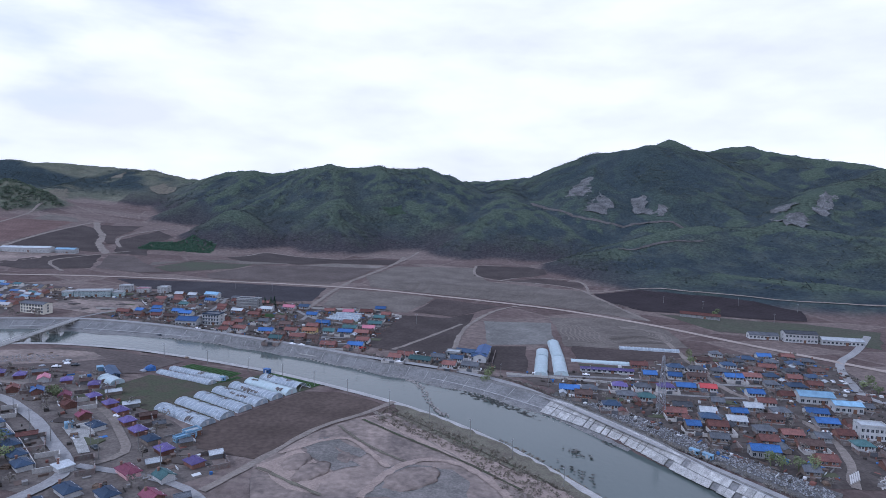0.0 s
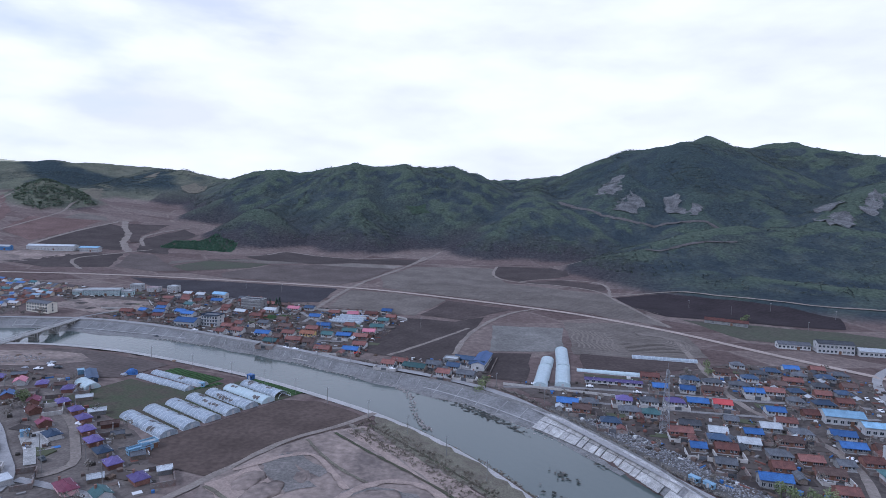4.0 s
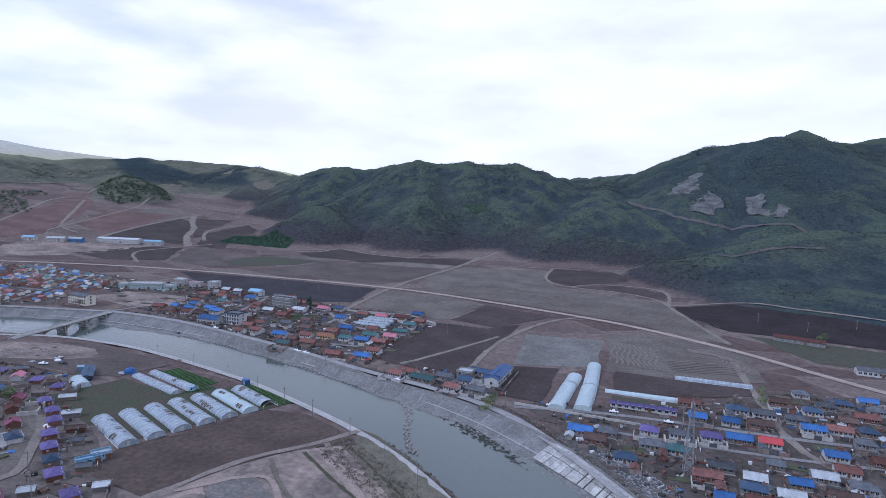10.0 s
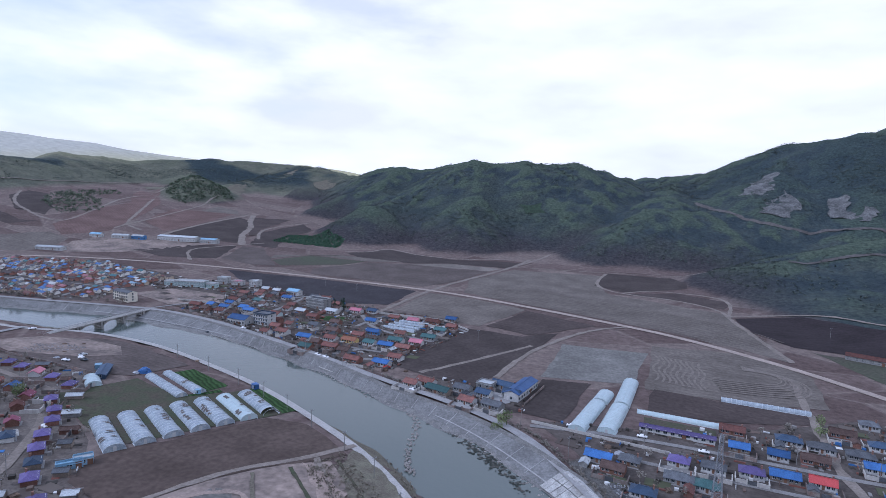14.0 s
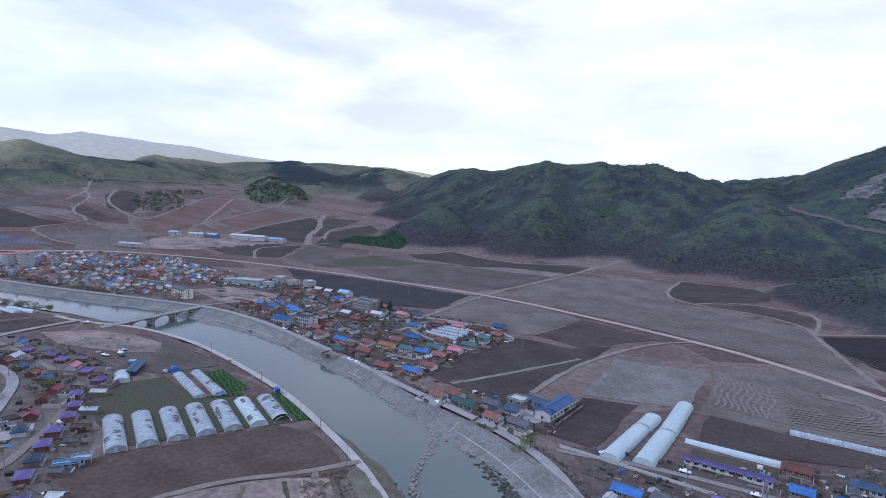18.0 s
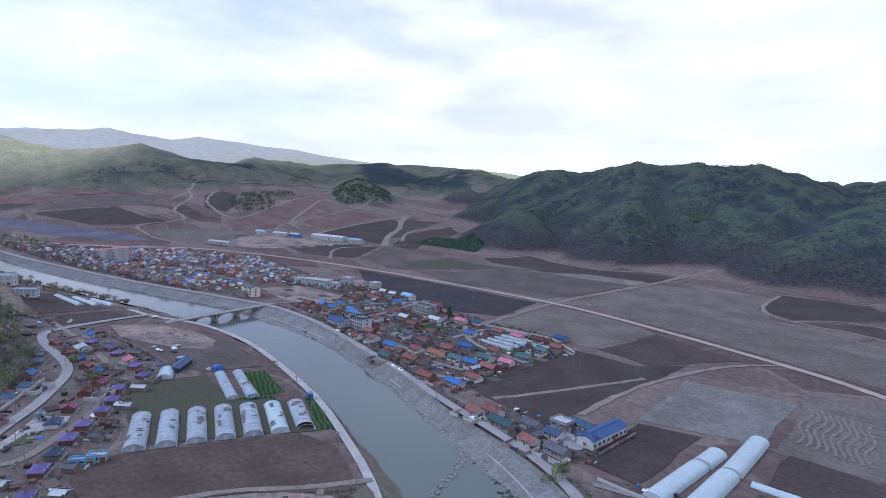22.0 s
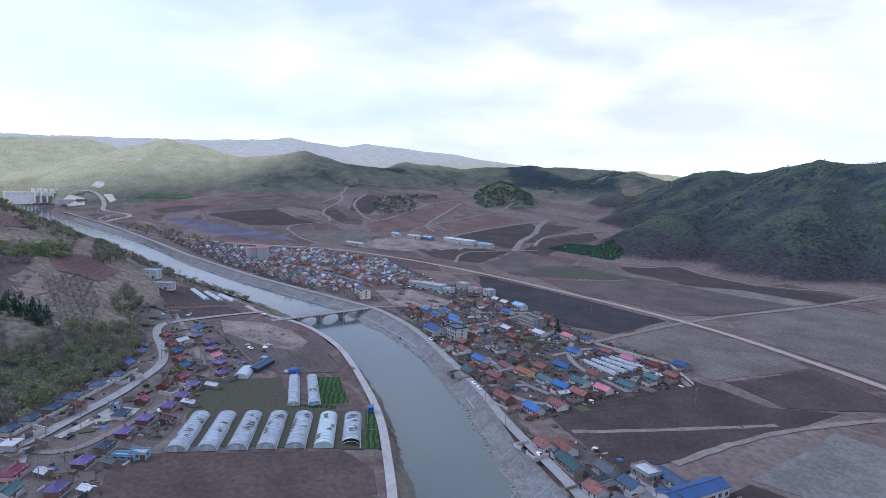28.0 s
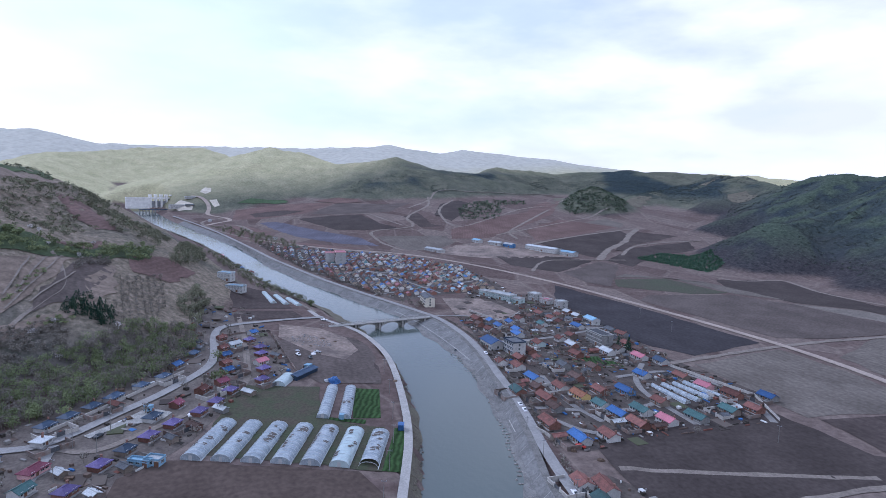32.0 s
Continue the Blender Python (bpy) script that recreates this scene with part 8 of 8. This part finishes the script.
for poly, n in ((YARDS[0], 70), (YARDS[1], 70), (YARDS[3], 40)):
    village_pts += [p for p in rnd_in(poly, n * 2) if free(p[0], p[1], 6.5)][:n]
plant("yard_trees", village_pts, (2.5, 5.5), (1.2, 2.2), 60, 0.4, L_BARE, "small bare yard trees in the villages", seed=14)
plant("leafing_trees", [(28, 331), (30, 333), (26, 329), (259, 343), (256, 333), (262, 348), (252, 340), (140, 229), (146, 228), (151, 226), (137, 232), (261, 546), (256, 542), (-336, 352), (-332, 350), (-162, 206), (-158, 203), (-150, 196), (-150, 186), (-152, 178), (-146, 178), (-146, 170), (-141, 172), (-140, 164), (-136, 166), (-134, 158), (-148, 164), (-155, 170), (170, 392), (168, 384), (-172, 256), (-176, 260), (-206, 262)], (4.5, 8), (2.2, 3.6), 240, 0.36, L_FRESH, "fresh green trees coming into leaf", seed=15)
plant("village_pines", [(-152, 516), (-148, 512), (-156, 511)], (8, 10), (2, 2.6), 160, 0.5, L_PINE, "dark conifers among the houses", seed=16, cone=True, base=0.1)
reeds = []
for i in range(riv_index(-320), riv_index(130)):
    x, y = riv[i]
    for _ in range(5):
        d = -rng.uniform(float(np.interp(x, *FOOT_L)) - 0.5, float(np.interp(x, *CROWN_L)) + 0.3)
        reeds.append((x + rn[i, 0] * d + rng.uniform(-1.5, 1.5), y + rn[i, 1] * d))
plant("bank_weeds", reeds, (0.6, 1.5), (0.6, 1.3), 14, 0.32, L_REED, "dry weeds along the dike", "weeds", seed=17, trunk=False, base=0.0)
weeds = rnd_in([(-24, 276), (-6, 262), (24, 232), (50, 196), (64, 160), (40, 160), (10, 225), (-30, 258)], 700)
plant("dike_weeds", weeds, (0.5, 1.6), (0.6, 1.5), 14, 0.32, L_REED, "dry brown weeds below the dike", "weeds", seed=18, trunk=False, base=0.0)
road_weeds = []
for a, b in zip(RIGHT_ROAD[9:-3], RIGHT_ROAD[10:-2]):
    for _ in range(24):
        u = rng.uniform()
        road_weeds.append((a[0] + (b[0] - a[0]) * u + rng.uniform(1.5, 4), a[1] + (b[1] - a[1]) * u + rng.uniform(2.5, 5)))
plant("roadside_scrub", road_weeds, (0.8, 2.4), (0.7, 1.4), 22, 0.35, L_BARE, "dark scrub along the embankment road", "scrub", seed=19)

L_KNOLL = leaf_material("knoll_leaves", (0.06, 0.08, 0.06), (0.14, 0.17, 0.115))
plant("field_wood", rnd_in([(-872, 795), (-946, 900), (-834, 883), (-742, 806), (-752, 740)], 260) + rnd_in([(-946, 900), (-941, 1022), (-863, 958), (-880, 854)], 110), (3, 7), (2, 4), 16, 0.9, L_KNOLL, "dull green scrub wood between the upper fields", "woods", seed=51)
plant("knoll_wood", rnd_in([(-793, 993), (-968, 1215), (-806, 1190), (-701, 1082), (-726, 963)], 620), (3, 6), (2.5, 4.5), 18, 1.2, L_KNOLL, "dark green wood on a low knoll", "woods", seed=52)

# brush on the mountains
gxs, gys = rng.uniform(-1180, 1250, 120000), rng.uniform(600, 1700, 120000)
gh = ground_height(gxs, gys)
gv = valley(gxs, gys, line_distance(gxs, gys, RIV))
thick = 0.55 * fractal(gxs / 85, gys / 85, 3, 55) + 0.5 * (1 - fractal(gxs / 150, gys / 150, 5, 21, True))
ok = (gh - gv > 12) & (rng.uniform(0, 1, len(gxs)) < np.clip((thick - 0.38) * 4, 0.06, 1)) & (np.hypot(gxs, gys) < 1750)
mp = np.stack([gxs[ok], gys[ok]], 1)[:60000]
plant("mountain_brush", mp, (0.9, 2.6), (1.3, 2.8), 7, 0.75, L_SHRUB, "dark green brush covering the mountains", "brush", seed=20, trunk=False, base=0.0)

# stones in the shallow reach and along the berm
M_STONE = material("river_stone", (0.30, 0.28, 0.26), 0.95, 0.3, 0.8)
stones = []
for i in range(riv_index(-200), riv_index(60)):
    x, y = riv[i]
    for _ in range(5):
        d = float(np.interp(x, *FOOT_R)) + rng.normal(-1.0, 1.2)
        stones.append((x + rn[i, 0] * d, y + rn[i, 1] * d, 0.1))
for k in range(160):
    u = k / 160
    stones.append((-18 + 22 * u + rng.normal(0, 0.9), 336 - 52 * u + 6 * math.sin(u * 6) + rng.normal(0, 0.9), 0.05))
bm = bmesh.new()
for x, y, z in stones:
    s = rng.uniform(0.25, 0.7)
    w = float(water_level(x))
    r = bmesh.ops.create_icosphere(bm, subdivisions=1, radius=s, matrix=Matrix.Translation((x, y, w + 0.1)))
    for v in r["verts"]:
        v.co += Vector(rng.normal(0, 0.12 * s, 3).tolist())
tagged(part("river_stones", bm, M_STONE), "grey stones scattered along the water's edge", "stones", kind="stuff")
# broken stone tipped on the slope between the road and the village
M_RIPRAP = island_material("tipped_stone", [(0.0, (0.10, 0.10, 0.105)), (0.35, (0.17, 0.17, 0.175)), (0.7, (0.26, 0.26, 0.262))])


def rubble(name, places, size, label, mat=M_RIPRAP, level=None, flat=1.0, category="stones"):
    V, F = [], []
    for x, y in places:
        k, sz = len(V), rng.uniform(*size)
        z = ground_z(x, y) + 0.25 if level is None else float(level(x)) + 0.1
        for dx, dy, dz in ((1, 0, 0), (0, 1, 0), (-1, 0, 0), (0, -1, 0), (0, 0, 0.8), (0, 0, -0.8)):
            j = rng.uniform(0.6, 1.2) * sz
            V.append((x + dx * j + rng.normal(0, 0.15 * sz), y + dy * j + rng.normal(0, 0.15 * sz), z + dz * j * flat))
        F += [(k + a, k + (a + 1) % 4, k + 4) for a in range(4)] + [(k + (a + 1) % 4, k + a, k + 5) for a in range(4)]
    me = bpy.data.meshes.new(name)
    me.from_pydata(V, [], F)
    tagged(part(name, me, mat), label, category, kind="stuff")


rubble("riprap", rnd_in([(76, 296), (92, 268), (108, 246), (124, 224), (140, 202), (150, 210), (136, 230), (118, 254), (100, 280), (86, 302)], 3200), (0.22, 0.6), "grey broken stone tipped on the slope")
rubble("rubble_heap", rnd_in([(-252, 318), (-236, 334), (-216, 330), (-222, 314), (-240, 308)], 240), (0.2, 0.7), "scattered rubble on the levelled plot")
M_WEED = island_material("water_weed", [(0.0, (0.035, 0.037, 0.032)), (0.5, (0.065, 0.063, 0.055)), (0.8, (0.11, 0.105, 0.095))])
weed = []
for cx, cy, n in ((20, 314, 50), (30, 304, 60), (37, 299, 50), (28, 311, 50), (8, 324, 30), (-2, 331, 24), (44, 290, 30), (78, 258, 30), (60, 246, 24), (58, 226, 24)):
    for _ in range(n):
        u, v = rng.normal(0, 4.5), rng.normal(0, 1.6)
        weed.append((cx + 0.6 * u + 0.8 * v, cy - 0.8 * u + 0.6 * v))
rubble("water_weed", weed, (0.3, 1.2), "dark weed mats in the shallow water", M_WEED, lambda x: water_level(x - 14), 0.12, "water weed")
